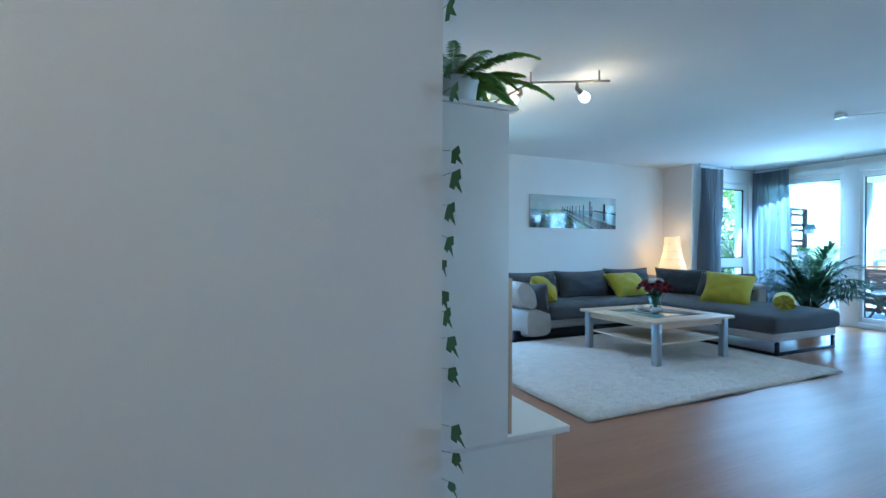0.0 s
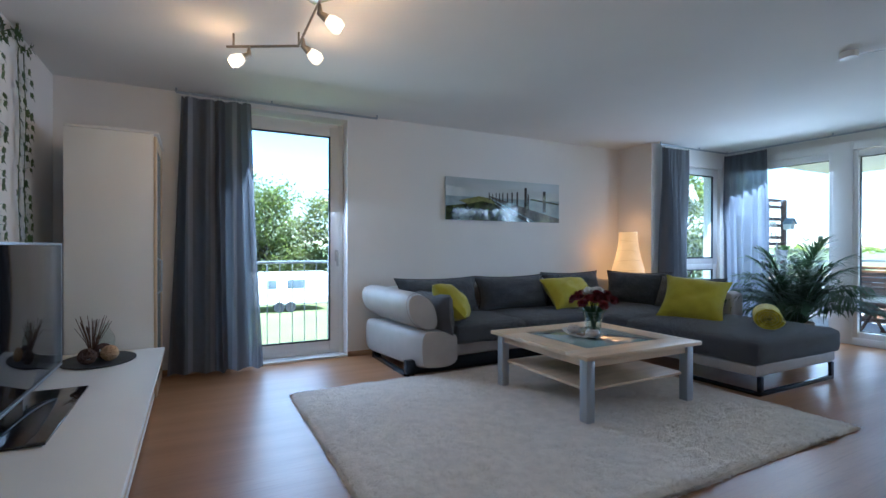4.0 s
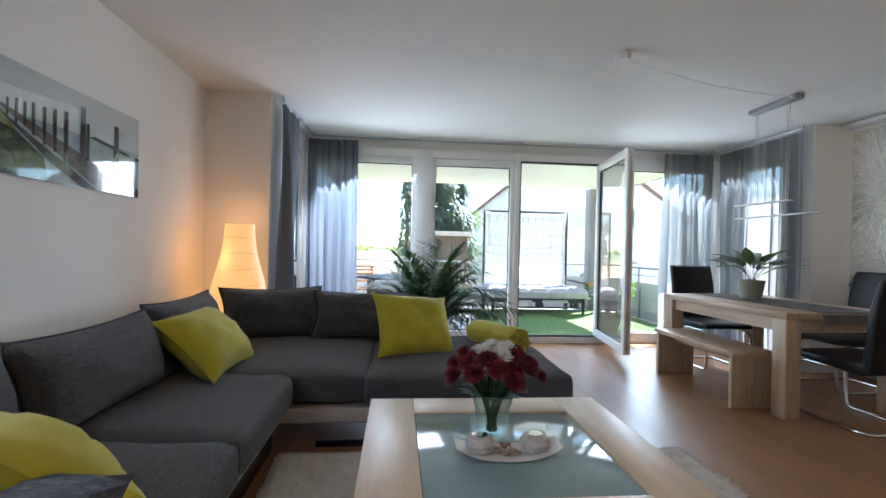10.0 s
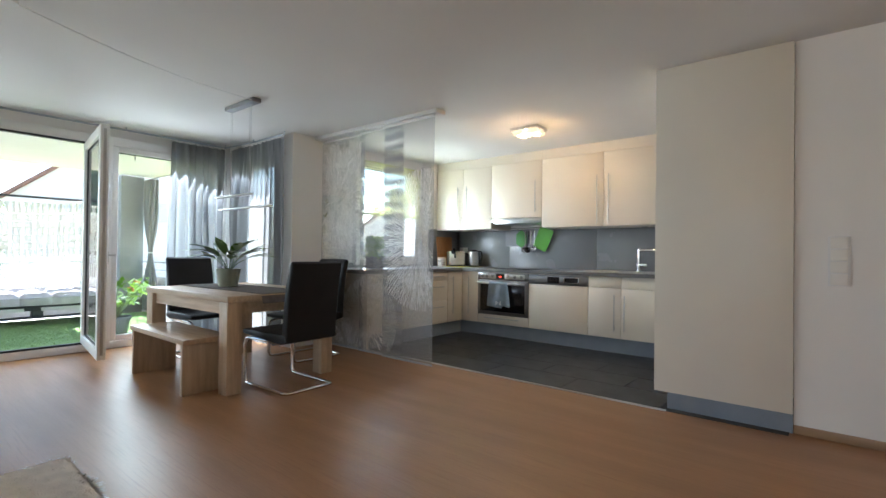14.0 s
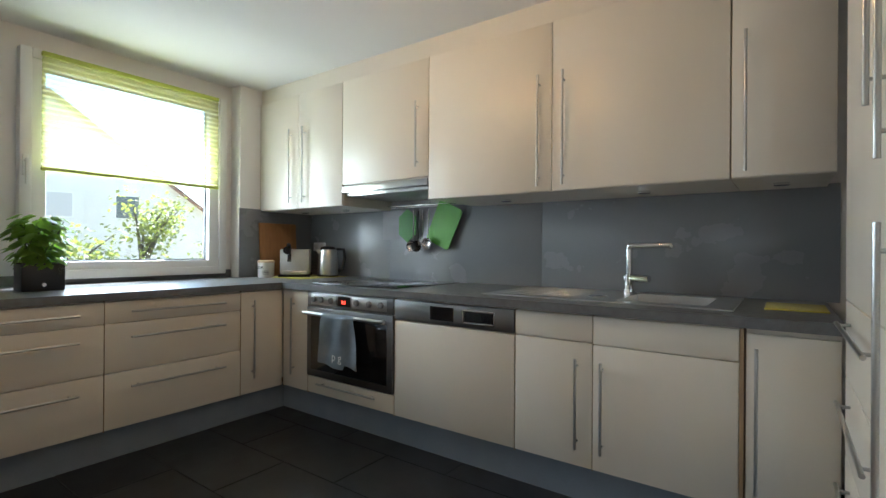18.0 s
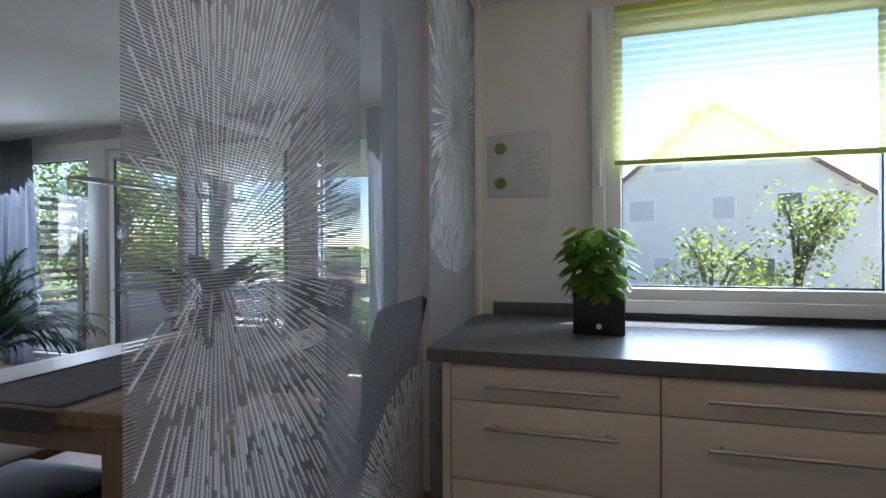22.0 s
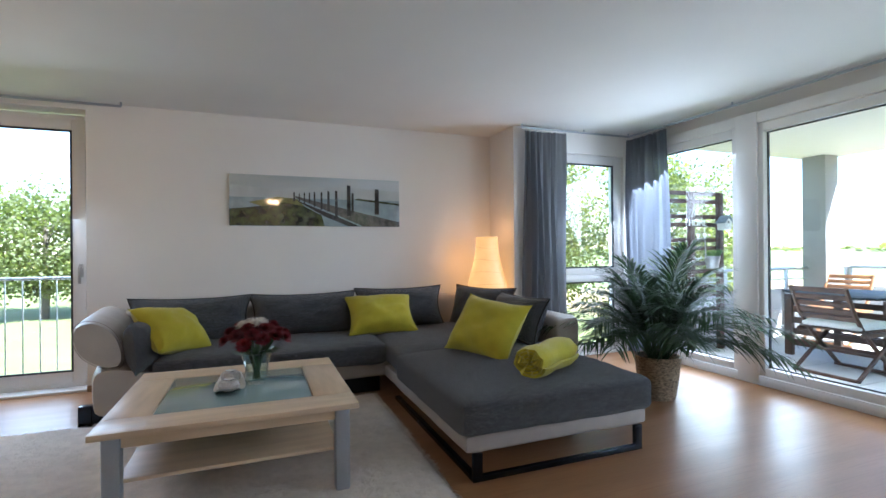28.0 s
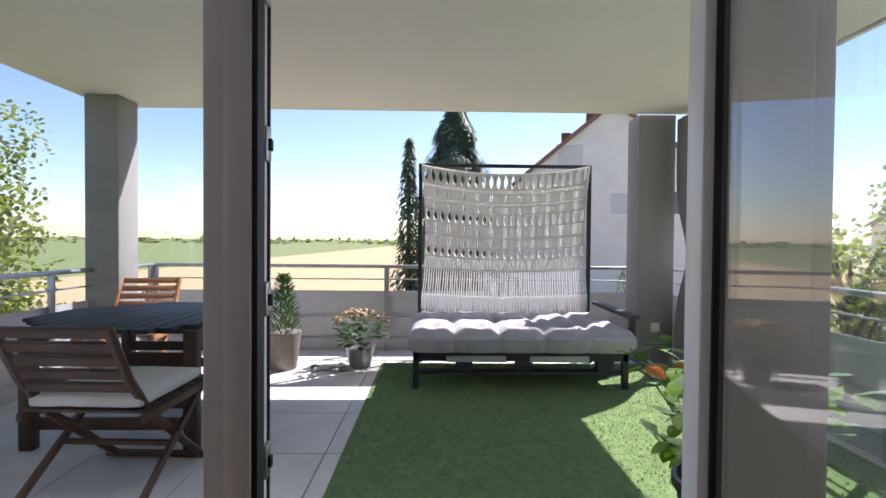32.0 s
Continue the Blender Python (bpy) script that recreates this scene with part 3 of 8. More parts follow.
def curtain(name, label, p0, p1, folds, material, z0=0.02, z1=2.49, depth=0.07, seed=1, flare=0.04):
    """Pleated cloth from p0 to p1 (x, y): folds, gathered header and hooks."""
    rnd = random.Random(seed)
    a, b = Vector((*p0, 0)), Vector((*p1, 0))
    d = b - a
    nrm = Vector((-d.y, d.x, 0)).normalized()
    ph = [rnd.uniform(-0.5, 0.5) for _ in range(folds + 2)]
    am = [rnd.uniform(0.35, 1.35) for _ in range(folds + 2)]
    top = z1 - z0
    def at(u, v):
        k = folds * (u + 0.030 * math.sin(5.3 * u + seed) + 0.012 * math.sin(13 * u + 2 * seed))
        k = max(0.0, min(folds - 0.001, k))
        i = int(min(k, folds - 1))
        w = (k - i)
        amp = am[i] * (1 - w) + am[i + 1] * w
        dr = 1 - v
        s = math.sin(2 * math.pi * (k + 0.12 * math.sin(3 * v + ph[i])))
        off = depth * 0.5 * amp * s * (0.45 + 0.55 * min(1, dr * 3)) + 0.014 * math.sin(6 * v + 5 * u) + 0.006 * math.sin(2 * math.pi * k * 2.1 + 4 * v)
        sway = (u - 0.5) * flare * dr + 0.010 * math.sin(2 * math.pi * k * 0.5 + 2 * v)
        pt = a + d * u + d.normalized() * sway + nrm * off
        pt.z = z0 + top * v + 0.006 * math.sin(9 * u) * (1 - v)
        return pt
    ob = thing(name, label, "curtain")
    bm = B()
    grid(bm, folds * 14, 22, at)
    c = part("cloth", bm, material, ob)
    bm = B()
    for i in range(folds * 2):
        pt = at((i + 0.5) / (folds * 2), 1.0)
        box(bm, pt.x - 0.0025, pt.x + 0.0025, pt.y - 0.0025, pt.y + 0.0025, z1 - 0.01, z1 + 0.03)
    tagged(part("curtain_hooks", bm, M_PVC, ob, "white plastic curtain hooks"), kind="stuff")
    return ob


def rod(name, pts, label, r=0.011):
    ob = thing(name, label, "curtain rail")
    part("rail", tube(B(), pts, r, 8), M_ALU, ob)
    for p in pts:
        part("bracket", cyl(B(), p, (p[0], p[1], H), 0.008, n=8), M_ALU, ob)
    return ob


curtain("curtain", "heavy grey-blue curtain drawn aside by the French window", (-0.17, 4.05), (0.42, 4.04), 5, M_STRIPE, seed=3, flare=0.20, depth=0.12)
curtain("curtain", "grey-blue curtain in the bay corner", (5.42, 3.50), (5.93, 3.50), 6, M_CURT, seed=5)
curtain("curtain", "grey-blue curtain at the end of the glass front", (6.835, 3.55), (6.835, 2.94), 7, M_CURT2, seed=7)
curtain("curtain", "sheer grey curtain beside the dining table", (6.835, -0.98), (6.835, -1.66), 7, M_SHEER, seed=9, depth=0.15)
curtain("curtain", "sheer grey curtain across the dining bay window", (6.80, -1.72), (5.50, -1.72), 12, M_SHEER, seed=11, depth=0.14)
rod("curtain_rail", [(-0.2, 4.06, 2.52), (0.6, 4.06, 2.52), (1.66, 4.06, 2.52)], "slim aluminium curtain rail under the ceiling")
rod("curtain_rail", [(5.40, 3.50, 2.52), (6.2, 3.50, 2.52), (6.81, 3.48, 2.52), (6.84, 2.2, 2.52), (6.84, 0.9, 2.52), (6.84, -0.5, 2.52), (6.83, -1.66, 2.52), (6.2, -1.71, 2.52), (5.5, -1.71, 2.52)], "slim curtain rail along the glass front")


# ---- living room ----
rug = thing("rug", "deep-pile cream shag rug on the laminate floor", "rug")
bm = B()
rr = random.Random(4)
def rug_at(u, v):
    e = min(u, 1 - u) * 3.08, min(v, 1 - v) * 2.36
    k = min(1.0, min(e) / 0.05)
    j = 0.006 if min(e) < 0.02 else 0.0
    x, y = 0.60 + 3.08 * u, 0.71 + 2.36 * v
    z = 0.004 + 0.030 * math.sqrt(k) + 0.005 * noise.noise(Vector((x * 12 + 0.4 * math.sin(y * 5), y * 18, 0))) + 0.006 * noise.noise(Vector((x * 38, y * 38, 2)))
    return Vector((x + rr.uniform(-j, j), y + rr.uniform(-j, j), max(0.003, z)))
grid(bm, 260, 200, rug_at)
part("woven_body", bm, M_RUG, rug)
rv, rfc = [], []
for i in range(46000):
    u, v = rr.random(), rr.random()
    if i % 5 == 0:
        if i % 2:
            u = rr.choice((0.0, 1.0)) + rr.uniform(-0.004, 0.004)
        else:
            v = rr.choice((0.0, 1.0)) + rr.uniform(-0.005, 0.005)
    x, y = 0.60 + 3.08 * u, 0.71 + 2.36 * v
    inner = min(u, 1 - u) * 3.08 > 0.03 and min(v, 1 - v) * 2.36 > 0.03
    z0 = 0.026 if inner else 0.006
    swirl = 6.0 * noise.noise(Vector((x * 1.7, y * 1.7, 5)))
    a, w, ln = swirl + rr.uniform(-0.9, 0.9), rr.uniform(0.003, 0.006), rr.uniform(0.018, 0.040)
    cx_, sy_ = math.cos(a), math.sin(a)
    k = len(rv)
    rv += [(x - sy_ * w, y + cx_ * w, z0), (x + sy_ * w, y - cx_ * w, z0), (x + cx_ * ln, y + sy_ * ln, z0 + rr.uniform(0.004, 0.018))]
    rfc.append((k, k + 1, k + 2))
tuft_me = bpy.data.meshes.new("shag")
tuft_me.from_pydata(rv, [], rfc)
tuft_me.materials.append(M_RUG)
pile = new("shag", tuft_me)
pile.parent = rug
tagged(pile, kind="stuff")

# coffee table with a satin glass inlay and a lower shelf
tab = thing("coffee_table", "light maple coffee table with satin glass inlay on aluminium legs", "coffee table", 2.675, 2.005, 0.03)
W, D = 1.13, 1.09
TB = [(0, W, 0, 0.20), (0, W, D - 0.20, D), (0, 0.20, 0.2005, D - 0.2005), (W - 0.20, W, 0.2005, D - 0.2005)]
for x0, x1, y0, y1 in TB:
    part("top_board", bx(x0 - W / 2, x1 - W / 2, y0 - D / 2, y1 - D / 2, 0.414, 0.442, 0.004), M_MAPLE_X if x1 - x0 > 0.5 else M_MAPLE_Y, tab)
part("glass_inlay", bx(-W / 2 + 0.203, W / 2 - 0.203, -D / 2 + 0.203, D / 2 - 0.203, 0.426, 0.436, 0.002), M_FROST, tab, "pale green satin glass inlay")
for a in (-1, 1):
    part("apron", bx(-W / 2 + 0.06, W / 2 - 0.06, a * (D / 2 - 0.07) - 0.01, a * (D / 2 - 0.07) + 0.01, 0.355, 0.4135), M_MAPLE_X, tab)
    part("apron", bx(a * (W / 2 - 0.07) - 0.01, a * (W / 2 - 0.07) + 0.01, -D / 2 + 0.081, D / 2 - 0.081, 0.355, 0.4135), M_MAPLE_Y, tab)
part("lower_shelf", bx(-W / 2 + 0.09, W / 2 - 0.09, -D / 2 + 0.09, D / 2 - 0.09, 0.19, 0.208, 0.003), M_MAPLE_X, tab)
for sx in (-1, 1):
    for sy in (-1, 1):
        part("leg", bx(sx * (W / 2 - 0.075) - 0.036, sx * (W / 2 - 0.075) + 0.036, sy * (D / 2 - 0.075) - 0.036, sy * (D / 2 - 0.075) + 0.036, 0, 0.414, 0.012), M_ALU, tab, "satin aluminium leg")


# L-shaped sofa
def pad(bm, x0, x1, y0, y1, z0, z1, r=0.05, puff=0.02, n=14, seed=0):
    """An upholstered block: rounded edges, slightly domed and creased top."""
    cx, cy, cz = (x0 + x1) / 2, (y0 + y1) / 2, (z0 + z1) / 2
    hx, hy, hz = (x1 - x0) / 2, (y1 - y0) / 2, (z1 - z0) / 2
    b2 = bmesh.new()
    bmesh.ops.create_cube(b2, size=2)
    bmesh.ops.subdivide_edges(b2, edges=b2.edges[:], cuts=n, use_grid_fill=True)
    for v in b2.verts:
        x, y, z = v.co
        p = Vector((x * hx, y * hy, z * hz))
        q = Vector((max(-hx + r, min(hx - r, p.x)), max(-hy + r, min(hy - r, p.y)), max(-hz + r, min(hz - r, p.z))))
        o = p - q
        if o.length > 1e-6:
            p = q + o.normalized() * r
        f = max(0.0, (1 - x ** 4)) * max(0.0, (1 - y ** 4))
        if z > 0.3:
            p.z += puff * f * z
        w = noise.noise(Vector((p.x * 5 + seed * 7, p.y * 5, p.z * 5))) * 0.008 + noise.noise(Vector((p.x * 16 + seed, p.y * 11, p.z * 9))) * 0.004
        v.co = Vector((cx, cy, cz)) + p + Vector((0, 0, w))
    vm = {v: bm.verts.new(v.co) for v in b2.verts}
    for f in b2.faces:
        bm.faces.new([vm[v] for v in f.verts])
    b2.free()
    return bm


def pillow(bm, w, h, d, m, seed=0, n=18, corner=0.08):
    """A stuffed cushion w x h x d with pulled corners and soft dents, centred, in the xz plane."""
    def side(s):
        def at(u, v):
            a, b = 2 * u - 1, 2 * v - 1
            t = max(0, (1 - abs(a) ** 2.6)) ** 0.55 * max(0, (1 - abs(b) ** 2.6)) ** 0.55
            pin = 1 - corner * (1 - abs(b) ** 2) * abs(a) ** 3
            pin2 = 1 - corner * (1 - abs(a) ** 2) * abs(b) ** 3
            dent = 0.10 * noise.noise(Vector((a * 2.2 + seed * 3.1, b * 2.2, s * 0.8 + seed))) + 0.045 * noise.noise(Vector((a * 6 + b * 3 + seed, b * 5 - a * 4, s + seed * 2)))
            return m @ Vector((a * w / 2 * pin, s * d / 2 * t * (1 + dent * 2.0), b * h / 2 * pin2 + 0.010 * dent))
        return at
    for s in (-1, 1):
        grid(bm, n, n, side(s))
    bmesh.ops.remove_doubles(bm, verts=bm.verts, dist=1e-5)
    bmesh.ops.recalc_face_normals(bm, faces=bm.faces)
    return bm


sofa = thing("corner_sofa", "L-shaped corner sofa in anthracite fabric and light grey leatherette", "sofa")
bm = pad(B(), 1.80, 4.96, 3.10, 4.10, 0.14, 0.33, 0.04, 0.0)
part("base", bm, M_LEATHER, sofa, "light grey leatherette plinth")
part("chaise_base", pad(B(), 3.78, 5.0, 1.38, 3.12, 0.145, 0.25, 0.03, 0.0), M_LEATHER, sofa, "light grey leatherette plinth")
for i, (a, b) in enumerate(((2.055, 2.86), (2.86, 3.80))):
    part("seat_cushion", pad(B(), a, b, 3.02, 3.92, 0.26, 0.445, 0.055, 0.02, seed=i), M_SOFA, sofa)
part("chaise_cushion", pad(B(), 3.74, 5.03, 1.34, 2.62, 0.235, 0.445, 0.06, 0.02, 18, 4), M_SOFA, sofa)
part("chaise_cushion", pad(B(), 3.78, 5.0, 2.60, 3.92, 0.26, 0.45, 0.06, 0.02, 14, 5), M_SOFA, sofa)
part("backrest", pad(B(), 1.70, 4.93, 3.86, 4.12, 0.30, 0.74, 0.06, 0.0), M_LEATHER, sofa, "light grey leatherette backrest")
part("side_backrest", pad(B(), 4.98, 5.22, 2.30, 3.50, 0.20, 0.68, 0.06, 0.0), M_LEATHER, sofa, "light grey leatherette backrest")
# scooped armrest at the western end: an upper roll over a broad lower block, both splayed outward to the back


def loft(bm, front, back, y0, y1, n=10, bulge=0.012):
    """A soft upholstered bar between two outlines (x, z), with rounded ends."""
    k = len(front)
    cf = (sum(p[0] for p in front) / k, sum(p[1] for p in front) / k)
    rows_ = []
    for i in range(n + 1):
        t = i / n
        e = max(0.0, 1 - min(t, 1 - t) * (y1 - y0) / 0.035)
        sc = 1 - 0.10 * e * e + bulge * math.sin(math.pi * t)
        cx, cz = cf[0] + (sum(p[0] for p in back) / k - cf[0]) * t, cf[1] + (sum(p[1] for p in back) / k - cf[1]) * t
        rows_.append([bm.verts.new((cx + (p[0] + (q[0] - p[0]) * t - cx) * sc, y0 + (y1 - y0) * t, cz + (p[1] + (q[1] - p[1]) * t - cz) * sc)) for p, q in zip(front, back)])
    for r0, r1 in zip(rows_, rows_[1:]):
        for j in range(k):
            bm.faces.new((r0[j], r0[(j + 1) % k], r1[(j + 1) % k], r1[j]))
    bm.faces.new(list(reversed(rows_[0])))
    bm.faces.new(rows_[-1])
    bmesh.ops.recalc_face_normals(bm, faces=bm.faces)
    return rows_


def rounded(pts):
    """Chaikin-smoothed closed outline."""
    for _ in range(2):
        pts = [q for i in range(len(pts)) for q in ((0.75 * pts[i][0] + 0.25 * pts[(i + 1) % len(pts)][0], 0.75 * pts[i][1] + 0.25 * pts[(i + 1) % len(pts)][1]), (0.25 * pts[i][0] + 0.75 * pts[(i + 1) % len(pts)][0], 0.25 * pts[i][1] + 0.75 * pts[(i + 1) % len(pts)][1]))]
    return pts


UP = rounded([(1.575, 0.66), (1.61, 0.745), (1.72, 0.755), (1.83, 0.68), (1.885, 0.55), (1.892, 0.42), (1.80, 0.395), (1.66, 0.465), (1.60, 0.55)])
bm = B()
rw = loft(bm, UP, [(x - 0.10, z + 0.015) for x, z in UP], 3.06, 4.06)
ob = part("armrest", bm, M_LEATHER, sofa, "scooped light grey leatherette armrest")
M_SEAM = mat("taupe_seam", (0.24, 0.21, 0.19), 0.7)
part("seam", tube(B(), [(x, 3.078, z) for x, z in UP], 0.0022, 5, closed=True), M_SEAM, ob)
LOW = rounded([(1.72, 0.06), (1.70, 0.16), (1.695, 0.30), (1.705, 0.375), (1.74, 0.415), (1.85, 0.42), (1.98, 0.395), (2.085, 0.37), (2.088, 0.24), (2.088, 0.06)])
bm = B()
loft(bm, LOW, [(x - 0.17, z) for x, z in LOW], 3.03, 4.08)
part("arm_base", bm, M_LEATHER, sofa, "broad light grey leatherette arm block")
part("arm_post", cyl(B(), (1.735, 3.16, 0.38), (1.735, 3.16, 0.47), 0.008, n=10), M_CHROME, sofa, "short chrome post under the armrest")
M_DKMETAL = mat("dark_polished_metal", (0.03, 0.035, 0.045), 0.25, 0.9, var=0.05)
bm = B()
box(bm, 3.82, 3.875, 1.375, 1.40, 0.03, 0.15, 0.003)
box(bm, 4.90, 4.955, 1.375, 1.40, 0.03, 0.15, 0.003)
box(bm, 3.82, 4.955, 1.375, 1.40, 0.0, 0.035, 0.003)
box(bm, 3.82, 3.86, 1.40, 2.9, 0.0, 0.03, 0.003)
part("chaise_runner", bm, M_DKMETAL, sofa, "dark polished metal sled foot")
bm = B()
box(bm, 1.60, 1.68, 3.12, 3.18, 0.0, 0.15, 0.004)
box(bm, 1.60, 1.68, 3.98, 4.04, 0.0, 0.15, 0.004)
box(bm, 1.60, 1.64, 3.12, 4.04, 0.0, 0.035, 0.004)
box(bm, 1.68, 3.75, 3.13, 3.16, 0.02, 0.14)
part("sled_foot", bm, M_DKMETAL, sofa, "dark polished metal sled foot")
M_PIPE = mat("dark_piping", (0.02, 0.021, 0.023), 0.8)


def back_cushion(x, y, z, w, h, rz, seed, tilt=-16):
    ob = thing("back_cushion", "loose anthracite fabric back cushion with dark piping", "cushion", x, y, z, rz, group="back cushions of the sofa")
    part("cover", pillow(B(), w, h, 0.26, pose(0, 0, h / 2, tilt, 0, 0), seed, corner=0.12), M_SOFA, ob)
    mm = pose(0, 0, h / 2, tilt, 0, 0)
    per = [(-1 + k / 5, -1) for k in range(10)] + [(1, -1 + k / 5) for k in range(10)] + [(1 - k / 5, 1) for k in range(10)] + [(-1, 1 - k / 5) for k in range(10)]
    pts = [mm @ Vector((a * w / 2 * (1 - 0.12 * (1 - b * b) * abs(a) ** 3), 0, b * h / 2 * (1 - 0.12 * (1 - a * a) * abs(b) ** 3))) for a, b in per]
    part("piping", tube(B(), pts, 0.007, 6, closed=True), M_PIPE, ob)
    return ob


back_cushion(2.24, 3.74, 0.44, 0.98, 0.40, 0, 1)
back_cushion(3.18, 3.74, 0.44, 0.98, 0.40, 0, 2)
back_cushion(4.12, 3.76, 0.44, 0.92, 0.42, 0, 3)
back_cushion(4.86, 3.42, 0.44, 0.80, 0.42, -68, 4)
back_cushion(4.86, 2.72, 0.44, 0.80, 0.40, -90, 5, -22)
ob = thing("roll_cushion", "square anthracite fabric cushion propped against the armrest", "cushion", 1.985, 3.49, 0.385, 88)
part("cover", pillow(B(), 1.08, 0.37, 0.26, pose(0, 0, 0.165, -5, 0, 0), 8, corner=0.10), M_SOFA, ob)


def lime_pillow(x, y, z, w, h, rz, tilt, lean, seed):
    ob = thing("throw_pillow", "plump lime-green throw pillow on the sofa", "pillow", x, y, z, rz, group="lime pillows on the sofa")
    part("cover", pillow(B(), w, h, 0.25, pose(0, 0, h / 2 * 0.94, tilt, lean, 0), seed, corner=0.13), M_LIME, ob)
    return ob


lime_pillow(2.16, 3.31, 0.41, 0.56, 0.45, 55, -46, 8, 1)
lime_pillow(3.865, 3.535, 0.40, 0.66, 0.47, -2, -46, 0, 2)
lime_pillow(4.37, 2.31, 0.41, 0.61, 0.49, -67, -33, 5, 3)
# rolled lime blanket
bl = thing("rolled_blanket", "lime-green fleece blanket rolled up on the chaise", "blanket", 4.49, 1.68, 0.452, -60)
turns = [k * 0.30 for k in range(84)]
rad = [0.012 + 0.0040 * a for a in turns]
rim_o = [((r + 0.0095) * math.cos(a), (r + 0.0095) * math.sin(a) * 0.84 + 0.100) for a, r in zip(turns, rad)]
rim_i = [((r - 0.0095) * math.cos(a), (r - 0.0095) * math.sin(a) * 0.84 + 0.100) for a, r in zip(turns, rad)]
loop = rim_o + list(reversed(rim_i))
bm = B()
rings = []
for j in range(13):
    y = -0.25 + 0.5 * j / 12
    sc = 1.0 + 0.05 * math.sin(j * 0.9) - 0.06 * (j in (0, 12))
    rings.append([bm.verts.new((x * sc + 0.004 * noise.noise(Vector((x * 9, y * 9, z * 9))), y + 0.012 * math.sin(7 * math.atan2(z - 0.1, x)) * (j in (0, 12)), 0.1 + (z - 0.1) * sc)) for x, z in loop])
for r0, r1 in zip(rings, rings[1:]):
    for q in range(len(loop)):
        bm.faces.new((r0[q], r0[(q + 1) % len(loop)], r1[(q + 1) % len(loop)], r1[q]))
for r0 in (rings[0], rings[-1]):
    for q in range(len(turns) - 1):
        bm.faces.new((r0[q], r0[q + 1], r0[len(loop) - 2 - q], r0[len(loop) - 1 - q]))
bmesh.ops.recalc_face_normals(bm, faces=bm.faces)
part("cloth", bm, M_LIME, bl)

# wide picture of a jetty
pic = thing("wall_picture", "wide glass picture of a wooden jetty over grey water", "picture", 3.375, YN - 0.002, 1.73)
PW, PH = 1.70, 0.505
M_PICBASE = mat("picture_sky_print", (0.42, 0.48, 0.50), 0.05, coat=0.6, rvar=0.01, var=0.05, scale=2, color2=(0.55, 0.58, 0.58), stretch=(0.5, 1, 3))
part("panel", bx(-PW / 2, PW / 2, -0.022, 0, -PH / 2, PH / 2, 0.002), M_PICBASE, pic)


# ---- dining place ----
dt = thing("dining_table", "sturdy sonoma oak dining table", "table", 4.195, -1.44, 0, 2)
TX, TY, TZ = 1.51, 1.05, 0.78
part("tabletop", bx(0, TX, 0, TY, TZ - 0.05, TZ, 0.004), M_OAK, dt)
for a, b, c, d in ((0.10, TX - 0.10, 0.04, 0.065), (0.10, TX - 0.10, TY - 0.065, TY - 0.04), (0.04, 0.065, 0.10, TY - 0.10), (TX - 0.065, TX - 0.04, 0.10, TY - 0.10)):
    part("apron", bx(a, b, c, d, TZ - 0.15, TZ - 0.051), M_OAK, dt)
for x in (0.005, TX - 0.13):
    for y in (0.005, TY - 0.13):
        part("leg", bx(x, x + 0.125, y, y + 0.125, 0, TZ - 0.051, 0.003), M_OAKV, dt)
run = thing("table_runner", "dark grey-brown cloth runner along the dining table", "table runner", 4.195, -1.44, TZ + 0.002, 2)
M_RUNNER = mat("taupe_cloth", (0.17, 0.145, 0.13), 0.9, var=0.15, scale=20, bump=0.4, bscale=500)
bm = B()
grid(bm, 60, 12, lambda u, v: Vector((-0.02 + u * 1.51, 0.295 + v * 0.46, 0.003 + (-0.0 if u > 0.012 else -0.08) + 0.002 * math.sin(u * 34) * (1 - abs(2 * v - 1)))))
part("cloth", bm, M_RUNNER, run)
for y0 in (0.287, 0.747):
    part("hem", bx(0.01, 1.488, y0, y0 + 0.016, 0.002, 0.0075, 0.001), M_RUNNER, run)

bench = thing("bench", "sonoma oak bench with solid panel ends", "bench", 4.385, -0.55, 0)
part("seat", bx(0, 1.145, 0, 0.39, 0.40, 0.44, 0.003), M_OAK, bench)
part("end_panel", bx(0.03, 0.07, 0.01, 0.38, 0, 0.399, 0.003), M_OAKV, bench)
part("end_panel", bx(1.075, 1.115, 0.01, 0.38, 0, 0.399, 0.003), M_OAKV, bench)
part("stretcher", bx(0.07, 1.075, 0.18, 0.20, 0.32, 0.399), M_OAK, bench)


